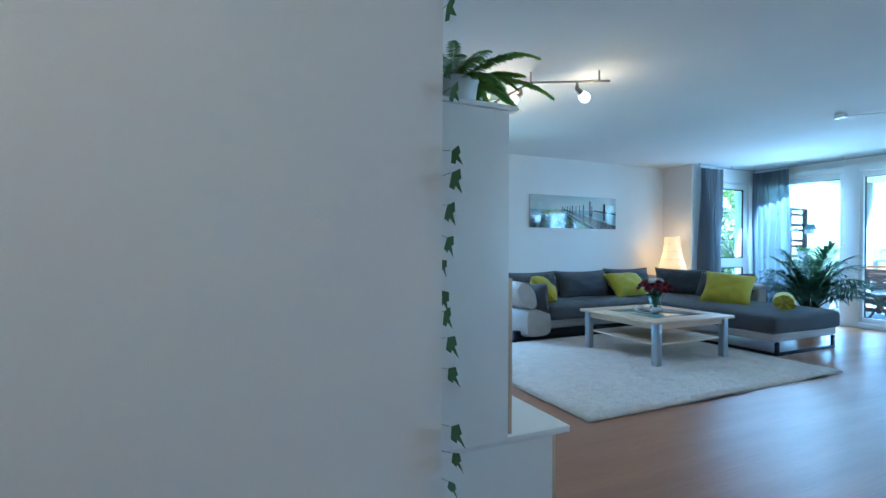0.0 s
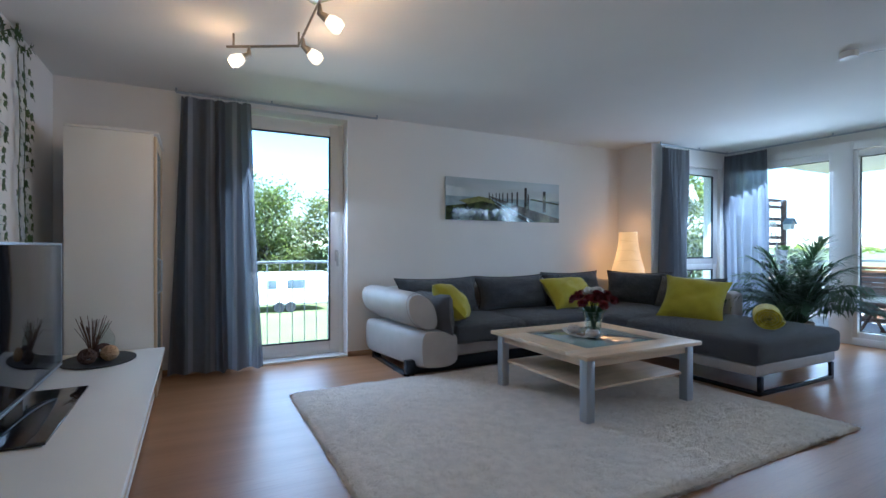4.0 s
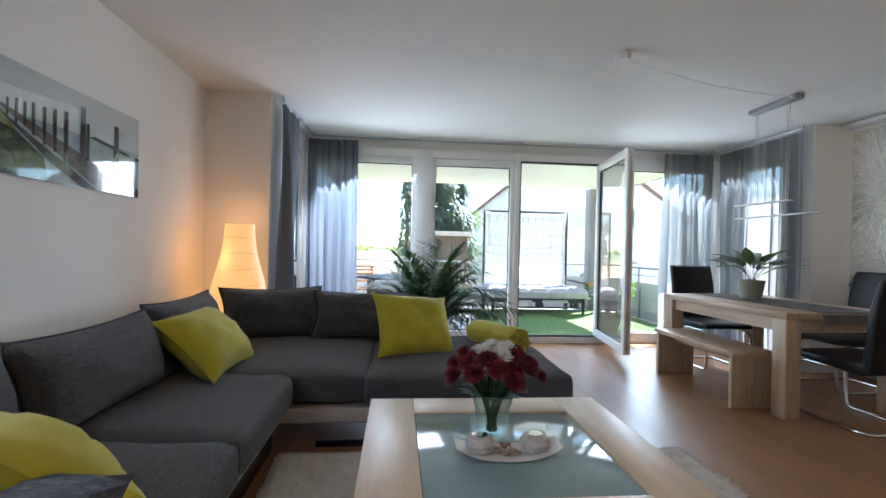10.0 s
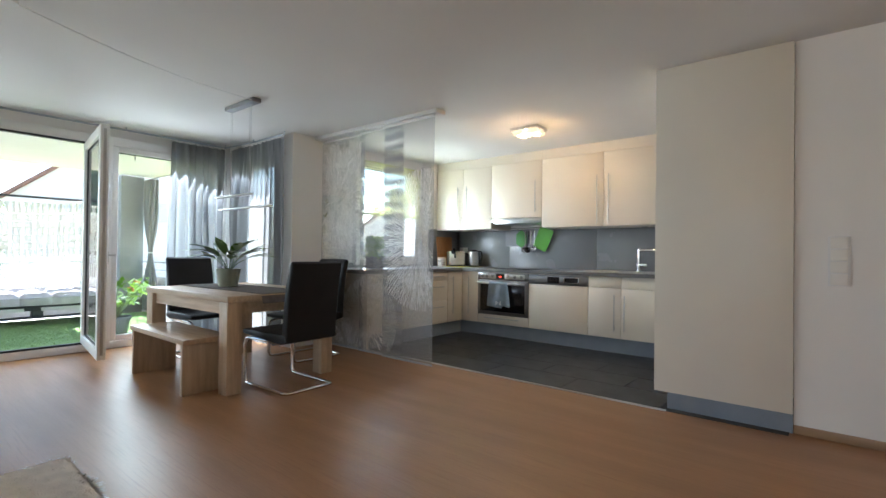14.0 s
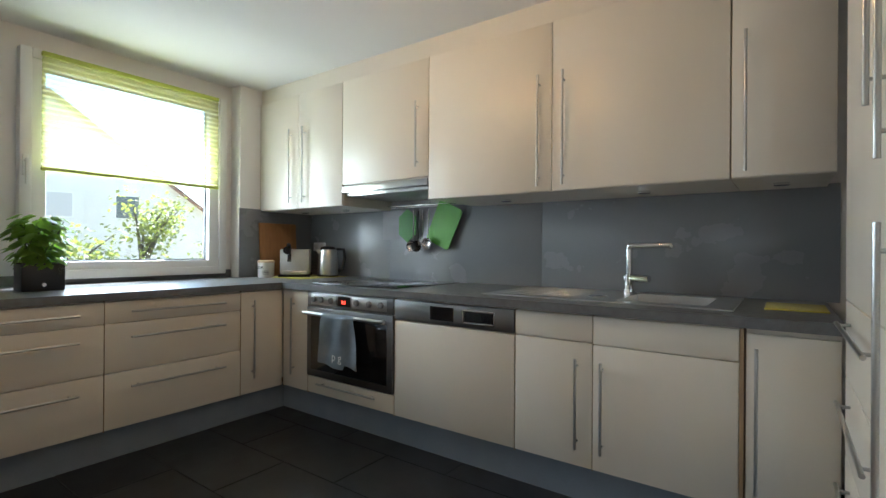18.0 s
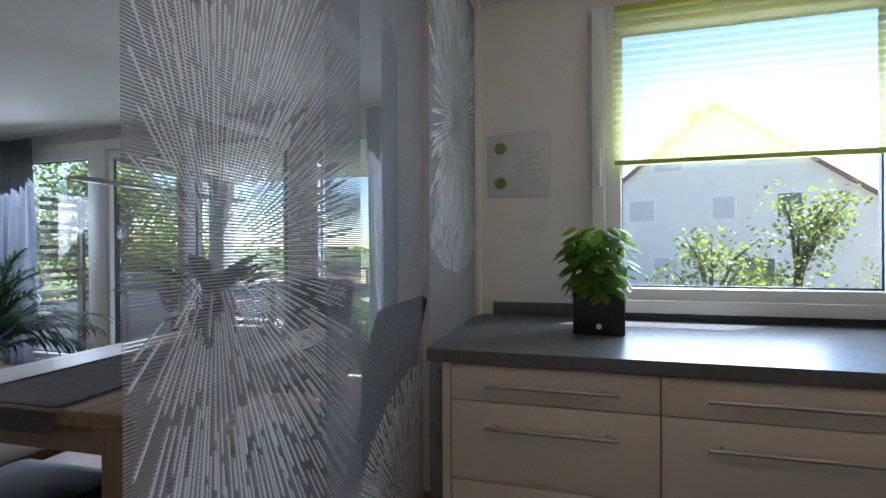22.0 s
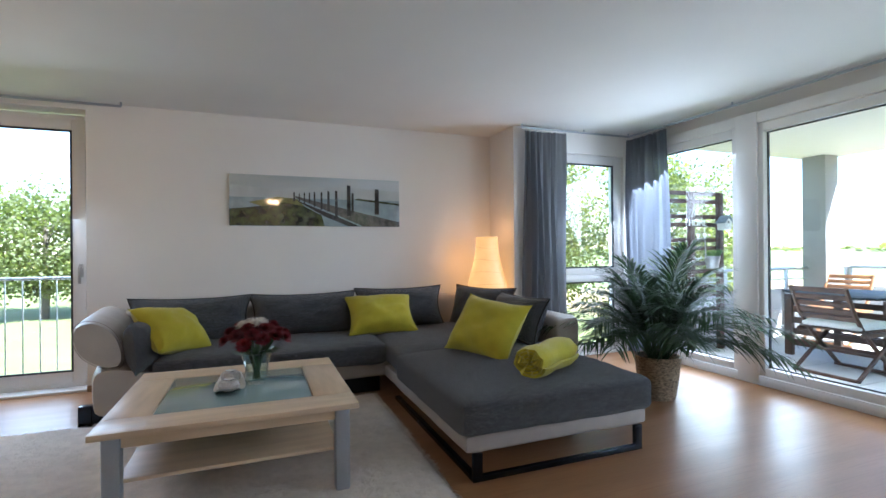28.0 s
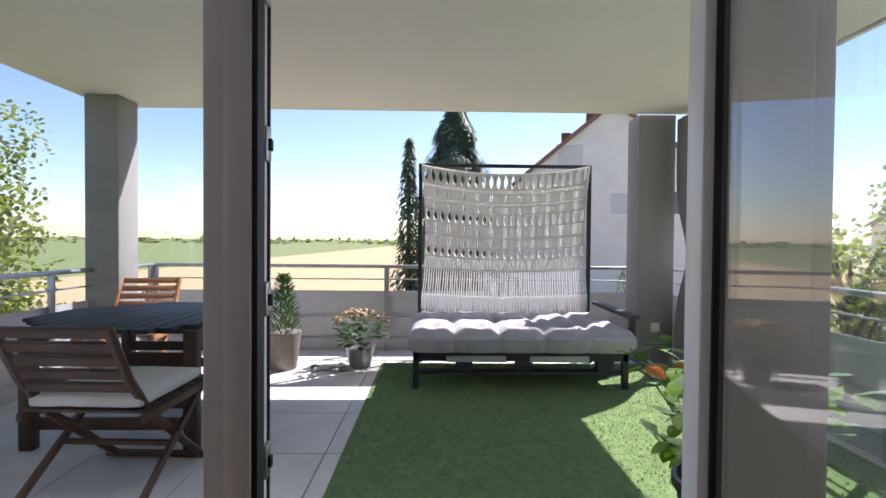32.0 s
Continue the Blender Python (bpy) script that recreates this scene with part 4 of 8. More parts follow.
def cantilever(x, y, rz):
    """High-backed chair; it faces its own +x."""
    ch = thing("cantilever_chair", "black leatherette cantilever chair on a chromed tube frame", "chair", x, y, 0, rz, group="chairs at the dining table")
    prof = [(-0.24, 0.455), (0.22, 0.455), (0.26, 0.44), (0.26, 0.41), (-0.20, 0.375), (-0.27, 0.40)]
    bm = prism(B(), prof, "y", -0.235, 0.235)
    bmesh.ops.bevel(bm, geom=bm.edges[:], offset=0.018, segments=3, profile=0.5, affect="EDGES", clamp_overlap=True)
    part("seat", bm, M_BLACKLE, ch)
    back = [(-0.20, 0.40), (-0.215, 0.60), (-0.235, 0.80), (-0.282, 0.985), (-0.305, 1.0), (-0.325, 0.985), (-0.292, 0.80), (-0.275, 0.60), (-0.265, 0.40)]
    bm = prism(B(), back, "y", -0.225, 0.225)
    bmesh.ops.bevel(bm, geom=[e for e in bm.edges if abs(e.verts[0].co.y - e.verts[1].co.y) < 1e-4], offset=0.016, segments=3, profile=0.5, affect="EDGES", clamp_overlap=True)
    part("backrest", bm, M_BLACKLE, ch)
    for s in (-1, 1):
        y0 = s * 0.215
        pts = [(-0.20, y0, 0.385), (0.16, y0, 0.385), (0.225, y0, 0.37), (0.25, y0, 0.32), (0.24, y0, 0.06), (0.225, y0, 0.025), (0.19, y0, 0.014), (-0.20, y0, 0.014)]
        part("side_tube", tube(B(), pts, 0.0125, 10), M_CHROME, ch)
    part("rear_tube", tube(B(), [(-0.20, -0.215, 0.014), (-0.235, -0.20, 0.014), (-0.245, -0.16, 0.014), (-0.245, 0.16, 0.014), (-0.235, 0.20, 0.014), (-0.20, 0.215, 0.014)], 0.0125, 10), M_CHROME, ch)
    for c in ch.children:
        c.data.transform(Matrix.Diagonal((1.22, 1.08, 1.06, 1.0)))
    return ch


cantilever(4.12, -0.92, 1)
cantilever(4.95, -1.655, 90)
cantilever(5.80, -0.94, 180)


# ---- kitchen ----
FY, FX = -4.09, 4.65        # planes of the base fronts
WT0, WT1 = 0.892, 0.935     # worktop


def bar_handle(parent, p, q, out):
    """A round steel bar from p to q on two stand-offs that point along out."""
    p, q, o = Vector(p), Vector(q), Vector(out)
    bm = cyl(B(), p + o * 0.032, q + o * 0.032, 0.0065, n=10)
    d = (q - p)
    for k in (0.08, 0.92):
        cyl(bm, p + d * k, p + d * k + o * 0.032, 0.005, n=8)
    part("handle", bm, M_STEEL, parent, "brushed steel bar handle")


def cabinet(name, label, x, y, rz, w, fronts, depth=0.78, z0=0.18, z1=WT0, cat="cabinet", group="kitchen units", body=True):
    """A unit whose front lies along local x; fronts: (x0, x1, z0, z1, handle) with handle ('v', x) or ('h',) or None."""
    ob = thing(name, label, cat, x, y, 0, rz, group=group)
    if body:
        part("body", bx(0.002, w - 0.002, 0.021, depth, z0, z1, 0.0), M_CREAM, ob, smooth=False)
    for a, b, c, d, hd in fronts:
        f = part("door" if (hd and hd[0] == "v") else ("drawer_front" if hd else "front_panel"), bx(a + 0.002, b - 0.002, 0.0, 0.019, c + 0.002, d - 0.002, 0.0025), M_CREAM, ob)
        if hd and hd[0] == "v":
            h0, h1 = (hd[2], hd[3]) if len(hd) > 2 else (c + 0.08, d - 0.07)
            bar_handle(f, (hd[1], 0, h0), (hd[1], 0, h1), (0, -1, 0))
        elif hd:
            zc = hd[1]
            m = (a + b) / 2
            hw = hd[2] if len(hd) > 2 else (b - a) * 0.33
            bar_handle(f, (m - hw, 0, zc), (m + hw, 0, zc), (0, -1, 0))
    part("edging", bx(0.0, 0.0022, 0.0, 0.021, z0, z1), M_EDGE, ob, "beige edge band")
    return ob


# window-side run (fronts face west) and back run (fronts face north)
cabinet("drawer_unit", "cream kitchen unit with three drawers and long bar handles", FX, -2.30, -90, 0.663, [(0, 0.663, 0.763, 0.886, ("h", 0.824, 0.21)), (0, 0.663, 0.492, 0.763, ("h", 0.684, 0.21)), (0, 0.663, 0.185, 0.492, ("h", 0.41, 0.21))])
cabinet("drawer_unit", "cream kitchen unit with three drawers and long bar handles", FX, -2.963, -90, 0.793, [(0, 0.793, 0.763, 0.886, ("h", 0.826, 0.275)), (0, 0.793, 0.492, 0.763, ("h", 0.684, 0.275)), (0, 0.793, 0.185, 0.492, ("h", 0.41, 0.275))])
cabinet("corner_cabinet", "cream corner base cabinet with one narrow door", FX, -3.756, -90, 0.33, [(0, 0.33, 0.185, 0.886, ("v", 0.085, 0.29, 0.826))], depth=0.85)
part("side_panel", bx(4.65, 5.53, -2.298, -2.27, 0.0, WT0 - 0.001), M_CREAM, thing("end_panel", "cream end panel of the drawer run", "panel"))
cabinet("narrow_cabinet", "cream base cabinet with one narrow door", 4.648, FY, 180, 0.276, [(0, 0.276, 0.185, 0.886, ("v", 0.13, 0.29, 0.83))])
cabinet("sink_cabinet", "cream base cabinet under the drainer", 2.767, FY, 180, 0.39, [(0, 0.39, 0.76, 0.886, None), (0, 0.39, 0.185, 0.76, ("v", 0.32, 0.272, 0.684))])
cabinet("sink_cabinet", "cream base cabinet under the sink", 2.377, FY, 180, 0.567, [(0, 0.567, 0.755, 0.886, None), (0, 0.567, 0.185, 0.755, ("v", 0.045, 0.272, 0.682))])
cabinet("base_cabinet", "cream base cabinet with a full-height door", 1.79, FY, 180, 0.285, [(0, 0.285, 0.185, 0.872, ("v", 0.035, 0.273, 0.818))])
part("board", bx(1.795, 1.81, FY - 0.6, FY + 0.004, 0.185, 0.886), M_EDGE, thing("end_panel", "beige-edged panel between base cabinets", "panel"))
# dishwasher
dw = cabinet("dishwasher", "built-in dishwasher with a cream front and steel controls", 3.569, FY, 180, 0.80, [(0, 0.80, 0.185, 0.758, None)], cat="dishwasher")
cp = part("control_panel", bx(0.004, 0.796, -0.004, 0.02, 0.763, 0.882, 0.004), M_STEELD, dw, "steel control panel")
part("display", bx(0.27, 0.43, -0.006, -0.003, 0.785, 0.862), M_BLACKGL, cp, "black display window")
bm = rim(B(), 0.20, 0.075, 0.008, 0.008, 0.002)
bmesh.ops.transform(bm, matrix=Matrix.Translation((0.49, -0.010, 0.785)), verts=bm.verts)
part("grip", bm, M_CHROME, cp)
part("grip_recess", bx(0.50, 0.68, -0.0055, -0.0035, 0.795, 0.85), M_BLACKGL, cp)
# oven
ov = cabinet("oven_unit", "built-in steel oven with black glass door above a cream drawer", 4.371, FY, 180, 0.80, [(0, 0.80, 0.187, 0.303, ("h", 0.265, 0.27))], cat="oven")
op = part("control_panel", bx(0.004, 0.796, -0.006, 0.02, 0.785, 0.885, 0.004), M_STEELD, ov, "steel control panel with knobs")
for a_, b_ in ((0.045, 0.295), (0.445, 0.745)):
    part("knob_plate", bx(a_, b_, -0.0085, -0.0055, 0.800, 0.872, 0.002), M_STEEL, op, "pale steel knob plate")
part("clock_display", bx(0.31, 0.43, -0.008, -0.005, 0.805, 0.868), M_BLACKGL, op)
M_RED = glow("red_clock_digits", (1.0, 0.04, 0.02), 0.7, (0.3, 0.02, 0.02))
bm = B()
for x in (0.350, 0.372):
    r = rim(B(), 0.013, 0.020, 0.004, 0.002, 0.0)
    bmesh.ops.transform(r, matrix=Matrix.Translation((x, -0.0105, 0.822)), verts=r.verts)
    tm = bpy.data.meshes.new("tmp")
    r.to_mesh(tm)
    r.free()
    bm.from_mesh(tm)
part("clock_digits", bm, M_RED, op, "glowing red clock digits")
for x in (0.08, 0.155, 0.25, 0.49, 0.60, 0.70):
    part("knob", tube(B(), [(x, -0.006, 0.836), (x, -0.020, 0.836), (x, -0.024, 0.836)], [0.021, 0.020, 0.016], 18), M_STEELD, op, "round steel knob")
od = part("oven_door", bx(0.004, 0.796, -0.010, 0.02, 0.308, 0.78, 0.004), M_STEELD, ov, "steel-framed oven door")
part("door_glass", bx(0.05, 0.75, -0.013, -0.009, 0.355, 0.725, 0.002), M_BLACKGL, od, "black oven glass")
bm = cyl(B(), (0.03, -0.06, 0.745), (0.77, -0.06, 0.745), 0.012, n=14)
for x in (0.08, 0.72):
    cyl(bm, (x, -0.06, 0.745), (x, -0.01, 0.745), 0.009, n=10)
part("door_handle", bm, M_STEEL, od, "steel oven bar handle")
tw = thing("kitchen_towel", "grey-blue kitchen towel with white letters hanging on the oven", "towel", 4.371, FY, 0, 180)
M_TOWEL = mat("grey_blue_towel", (0.22, 0.27, 0.33), 0.95, var=0.1, scale=12, bump=0.5, bscale=400)
def towel_at(u, v):
    if v < 0.12:
        a = math.pi * v / 0.12
        y, z = -0.06 + 0.016 * math.cos(a), 0.745 + 0.016 * math.sin(a)
    else:
        y, z = -0.077 - 0.004 * math.sin(v * 8), 0.745 - (v - 0.12) / 0.88 * (0.31 + 0.035 * u - 0.03 * (u > 0.62))
    return Vector((0.235 + 0.29 * u + 0.10 * max(0.0, v - 0.15) * (u - 0.35), y - 0.012 * math.sin(u * 11 + v * 3) * min(1, v * 3), z))
bm = B()
grid(bm, 26, 30, towel_at)
part("cloth", bm, M_TOWEL, tw)
M_LETTER = mat("white_print", (0.75, 0.77, 0.8), 0.9)


def lettering(name, text, size, m, material, parent, depth=0.0006):
    cu = bpy.data.curves.new(name, "FONT")
    cu.body, cu.size, cu.extrude, cu.align_x = text, size, depth, "CENTER"
    tmp = bpy.data.objects.new(name, cu)
    scene.collection.objects.link(tmp)
    me = bpy.data.meshes.new_from_object(tmp.evaluated_get(bpy.context.evaluated_depsgraph_get()))
    bpy.data.objects.remove(tmp)
    me.materials.clear()
    me.materials.append(material)
    ob = new(name, me)
    ob.parent = parent
    ob.matrix_basis = m
    return ob


lettering("letters", "p g", 0.075, pose(0.40, -0.096, 0.47, 90, 0, 0), M_LETTER, tw)
# plinths
tagged(part("kitchen_plinth", bx(1.52, 4.70, FY - 0.06, FY - 0.045, 0.004, 0.18), M_PLINTH, thing("plinth", "grey-blue plinth under the back run", "plinth")), "")
tagged(part("kitchen_plinth", bx(4.70, 4.715, FY - 0.045, -2.30, 0.004, 0.18), M_PLINTH, thing("plinth", "grey-blue plinth under the window run", "plinth")), "")

# worktop, with a cut-out for the bowl
wt = thing("worktop", "grey L-shaped kitchen worktop", "worktop")
bm = B()
bw = (1.93, 2.36, -4.76, -4.30)
for a, b, c, d in ((4.63, 5.52, KY + 0.001, -2.22), (bw[1], 4.63, KY + 0.001, -4.065), (1.50, bw[0], KY + 0.001, -4.065), (bw[0], bw[1], KY + 0.001, bw[2]), (bw[0], bw[1], bw[3], -4.065)):
    box(bm, a, b, c, d, WT0, WT1)
bmesh.ops.remove_doubles(bm, verts=bm.verts, dist=1e-5)
part("top", bm, M_WORKTOP, wt, smooth=False)
part("upstand", bx(5.515, KX, -4.19, -2.30, WT1, WT1 + 0.065, 0.003), M_WORKTOP, wt, "grey upstand along the window wall")
sb = thing("splashback", "grey laminate splashback behind the worktop", "splashback")
for a, b in ((1.45, 3.0), (3.002, 4.38), (4.382, 5.40)):
    part("panel", bx(a, b, KY + 0.001, KY + 0.012, WT1, 1.52, 0.001), M_SPLASH, sb)
part("panel", bx(5.388, 5.399, KY + 0.013, -4.19, WT1, 1.52, 0.001), M_SPLASH, sb)
# hob
hob = thing("ceramic_hob", "black glass ceramic hob set in the worktop", "hob", 4.40, -4.15, WT1)
part("glass_plate", bx(-0.78, 0, -0.72, 0, 0.0005, 0.006, 0.002), M_BLACKGL, hob)
M_ZONE = mat("grey_print", (0.25, 0.25, 0.26), 0.5)
for (x, y, r) in ((-0.2, -0.2, 0.11), (-0.58, -0.2, 0.08), (-0.2, -0.53, 0.08), (-0.58, -0.53, 0.11)):
    part("cooking_zone", tube(B(), [(x + r * math.cos(a), y + r * math.sin(a), 0.0062) for a in [k * math.pi / 16 for k in range(32)]], 0.001, 4, closed=True), M_ZONE, hob)
# sink
sk = thing("sink", "stainless steel sink with one bowl and ribbed drainer", "sink", 0, 0, WT1)
bm = B()
for a, b, c, d in ((1.84, bw[0] + 0.02, -4.86, -4.22), (bw[1] - 0.02, 3.04, -4.86, -4.22), (bw[0] + 0.02, bw[1] - 0.02, -4.86, bw[2] + 0.02), (bw[0] + 0.02, bw[1] - 0.02, bw[3] - 0.02, -4.22)):
    box(bm, a, b, c, d, 0.0005, 0.006)
bmesh.ops.remove_doubles(bm, verts=bm.verts, dist=1e-5)
part("rim", bm, M_STEEL, sk, smooth=False)
bm = B()
lo, hi = [(1.97, -4.72), (2.32, -4.72), (2.32, -4.34), (1.97, -4.34)], [(1.95, -4.74), (2.34, -4.74), (2.34, -4.32), (1.95, -4.32)]
p = [bm.verts.new((x, y, -0.16)) for x, y in lo]
q = [bm.verts.new((x, y, 0.004)) for x, y in hi]
bm.faces.new(p)
for i in range(4):
    bm.faces.new((p[(i + 1) % 4], p[i], q[i], q[(i + 1) % 4]))
part("bowl", bm, M_STEEL, sk, smooth=False)
for i in range(6):
    part("drainer_rib", tube(B(), [(2.58, -4.33 - i * 0.085, 0.0055), (2.98, -4.33 - i * 0.085, 0.0055)], 0.002, 6), M_STEEL, sk)
bm = lathe(B(), [(0.05, 0.006), (0.05, 0.009), (0.035, 0.006)], 20, (2.47, -4.45, 0))
part("overflow", bm, M_CHROME, sk)
tap = thing("kitchen_tap", "angular chrome kitchen mixer tap", "tap", 2.40, -4.80, WT1 + 0.006)
part("column", tube(B(), [(0, 0, 0), (0, 0, 0.02), (0, 0, 0.02), (0, 0, 0.105), (0, 0, 0.11), (0, 0, 0.255)], [0.030, 0.030, 0.024, 0.024, 0.017, 0.017], 18), M_CHROME, tap)
part("spout", tube(B(), [(0, 0, 0.25), (-0.005, 0.005, 0.268), (-0.03, 0.012, 0.272), (-0.24, 0.10, 0.272), (-0.245, 0.10, 0.258)], [0.017, 0.017, 0.015, 0.013, 0.012], 14), M_CHROME, tap)
part("lever", tube(B(), [(0.02, -0.008, 0.085), (-0.05, 0.02, 0.085), (-0.12, 0.05, 0.085)], [0.020, 0.022, 0.019], 12), M_CHROME, tap)

# wall units
UY = -4.388


def wall_unit(label, x, w, fronts, z0=1.505):
    ob = cabinet("wall_cabinet", label, x, UY, 180, w, fronts, depth=0.555, z0=z0, z1=2.43, group="kitchen wall units")
    part("top_filler", bx(0, w, 0.012, 0.03, 2.432, H), M_CREAM, ob, smooth=False)
    for k in ((0.5,) if w < 0.9 else (0.25, 0.75)):
        part("under_light", lathe(B(), [(0.032, z0 - 0.012), (0.032, z0)], 16, (w * k, 0.28, 0)), M_CHROME, ob, "round recessed lamp underneath")
    return ob


wall_unit("cream wall cabinet with two doors in the corner", 5.398, 1.037, [(0, 0.52, 1.505, 2.43, ("v", 0.435, 1.55, 2.155)), (0.52, 1.037, 1.505, 2.43, ("v", 0.605, 1.55, 2.155))])
hu = wall_unit("cream wall cabinet above the extractor hood", 4.361, 0.81, [(0, 0.81, 1.655, 2.43, ("v", 0.725, 1.722, 2.154))], z0=1.645)
hood = thing("extractor_hood", "flat steel pull-out extractor hood", "extractor hood", 4.361, UY, 0, 180)
part("visor", bx(0.004, 0.806, -0.004, 0.03, 1.60, 1.645, 0.003), M_STEEL, hood)
part("underside", bx(0.02, 0.79, 0.03, 0.54, 1.575, 1.612, 0.002), M_STEEL, hood)
wall_unit("cream wall cabinet with two wide doors", 3.55, 1.682, [(0, 0.845, 1.505, 2.43, ("v", 0.773, 1.533, 2.143)), (0.845, 1.682, 1.505, 2.43, ("v", 0.915, 1.533, 2.143))])
wall_unit("cream wall cabinet beside the tall units", 1.866, 0.366, [(0, 0.366, 1.505, 2.43, ("v", 0.055, 1.53, 2.14))])

# tall units: fronts face east, their white side faces the living room


def tall_unit(label, y, w, fronts):
    ob = thing("tall_cupboard", label, "cupboard", 1.50, y, 0, -90, group="tall kitchen units")
    ob.matrix_basis = pose(1.50, y - w, 0, 0, 0, 90)
    part("body", bx(0.002, w - 0.002, 0.021, 0.79, 0.18, 2.43), M_CREAM, ob, smooth=False)
    part("top_filler", bx(0, w, 0.012, 0.03, 2.432, H), M_CREAM, ob, smooth=False)
    part("plinth", bx(0, w, 0.06, 0.08, 0.004, 0.18), M_PLINTH, ob)
    for c, d, hd in fronts:
        f = part("door" if hd[0] == "v" else "drawer_front", bx(0.002, w - 0.002, 0, 0.019, c + 0.002, d - 0.002, 0.0025), M_CREAM, ob)
        if hd[0] == "v":
            bar_handle(f, (hd[1], 0, hd[2]), (hd[1], 0, hd[3]), (0, -1, 0))
        else:
            bar_handle(f, (0.1, 0, hd[1]), (w - 0.1, 0, hd[1]), (0, -1, 0))
    return ob


tall_unit("full-height cream cupboard with two doors", -2.424, 0.80, [(0.185, 1.30, ("v", 0.08, 0.55, 1.24)), (1.30, 2.43, ("v", 0.08, 1.36, 2.0))])
tall_unit("full-height cream cupboard with drawers below", -3.224, 0.84, [(0.185, 0.50, ("h", 0.42)), (0.50, 0.76, ("h", 0.69)), (0.76, 1.02, ("h", 0.95)), (1.02, 2.43, ("v", 0.76, 1.50, 2.2))])
tp = thing("tall_side_panel", "plain cream side panel of the tall kitchen units", "panel")
part("panel", bx(0.702, 1.552, -2.423, -2.40, 0.125, H - 0.002, 0.002), M_CREAM, tp)
part("plinth", bx(0.702, 1.46, -2.423, -2.41, 0.0, 0.124), M_PLINTH, tp, "grey-blue plinth")

# kitchen floor tiles
bm0 = bx(0.003, 0.797, 0.003, 0.397, 0.0, 0.006, 0.0)
tile_me = mesh_of(bm0, "tile", M_TILE, False)
kfl = bpy.data.objects["kitchen_floor"]
for r in range(7):
    for k in range(-1, 5):
        x = 1.50 + k * 0.80 + (0.4 if r % 2 else 0)
        y = -2.36 - (r + 1) * 0.40
        if x < 1.49 or x + 0.8 > 5.3 or y < -4.96:
            continue
        o = new("tile", tile_me)
        o.parent = kfl
        o.location = (x, y, 0.0035)


# ---- sliding panel curtains between dining place and kitchen ----
M_PANEL = sheer("grey_voile_panel", (0.45, 0.465, 0.49), 0.62, line=58.0, translucent=0.55)
M_PANEL2 = sheer("grey_voile_panel_wavy_weave", (0.45, 0.465, 0.49), 0.62, line=60.0, sway=1.2, translucent=0.55)
M_BURST = sheer("white_flock_print", (0.94, 0.94, 0.94), 0.05)
rnd = random.Random(12)


def burst(bm, cx, cz, r, x0, x1, z0, z1, y):
    """Strokes that radiate from a centre like a seed head, kept to the panel."""
    for i in range(250):
        a = 2 * math.pi * (i + rnd.uniform(-0.3, 0.3)) / 250
        rr = rnd.uniform(0.05, 0.16) if i % 2 else rnd.uniform(0.24, 0.40)
        while rr < r * rnd.uniform(0.86, 1.04):
            ln = rnd.uniform(0.06, 0.24)
            r1 = min(rr + ln, r)
            w = min(rnd.uniform(0.0023, 0.0038), 0.0006 + 0.4 * rr / 125 * math.pi)
            ca, sa = math.cos(a), math.sin(a)
            pts = [(cx + ca * rr - sa * w * 0.5, cz + sa * rr + ca * w * 0.5), (cx + ca * rr + sa * w * 0.5, cz + sa * rr - ca * w * 0.5), (cx + ca * (r1 - 0.01) + sa * w, cz + sa * (r1 - 0.01) - ca * w), (cx + ca * r1, cz + sa * r1), (cx + ca * (r1 - 0.01) - sa * w, cz + sa * (r1 - 0.01) + ca * w)]
            if all(x0 < p[0] < x1 and z0 < p[1] < z1 for p in pts):
                quad(bm, *[(p[0], y, p[1]) for p in pts])
            rr = r1 + rnd.uniform(0.004, 0.03)


def panel_curtain(x0, x1, y, bursts, cloth=None):
    ob = thing("panel_curtain", "translucent grey sliding panel with white seed-head print", "panel curtain", 0, 0, 0, group="sliding panels at the kitchen")
    part("voile", bx(x0, x1, y - 0.0005, y + 0.0005, 0.035, 2.50), cloth or M_PANEL, ob, smooth=False)
    part("weight_bar", bx(x0, x1, y - 0.004, y + 0.004, 0.022, 0.042, 0.002), M_ALU, ob)
    part("top_strip", bx(x0, x1, y - 0.006, y + 0.006, 2.49, 2.515, 0.002), M_PVC, ob)
    if bursts:
        bm = B()
        for cx, cz, r in bursts:
            burst(bm, cx, cz, r, x0 + 0.004, x1 - 0.004, 0.06, 2.48, y + 0.0018)
        for q in [[v.co.copy() for v in f.verts] for f in bm.faces]:
            quad(bm, *[(p.x, y - 0.0018, p.z) for p in q])
        tagged(part("seed_head_print", bm, M_BURST, ob, "white radiating strokes", smooth=False), kind="stuff")
    return ob


panel_curtain(4.66, 5.455, -2.222, [(5.06, 1.83, 0.66), (4.60, 0.40, 0.46), (5.35, -0.05, 0.38)])
panel_curtain(4.01, 4.69, -2.186, [(4.58, 0.38, 0.50)], M_PANEL2)
panel_curtain(3.555, 4.265, -2.150, [(3.72, 1.27, 0.72)])
tr = thing("panel_track", "white aluminium ceiling track for sliding panels", "curtain track")
part("track", bx(3.50, 5.458, -2.24, -2.10, 2.515, H, 0.003), M_PVC, tr)

# ---- ceiling lamps ----
M_BULB = glow("lit_lamp_glass", (1.0, 0.66, 0.34), 0.24, (0.9, 0.85, 0.75))
M_BRASS = mat("brushed_nickel", (0.38, 0.33, 0.27), 0.35, 1.0, var=0.06)


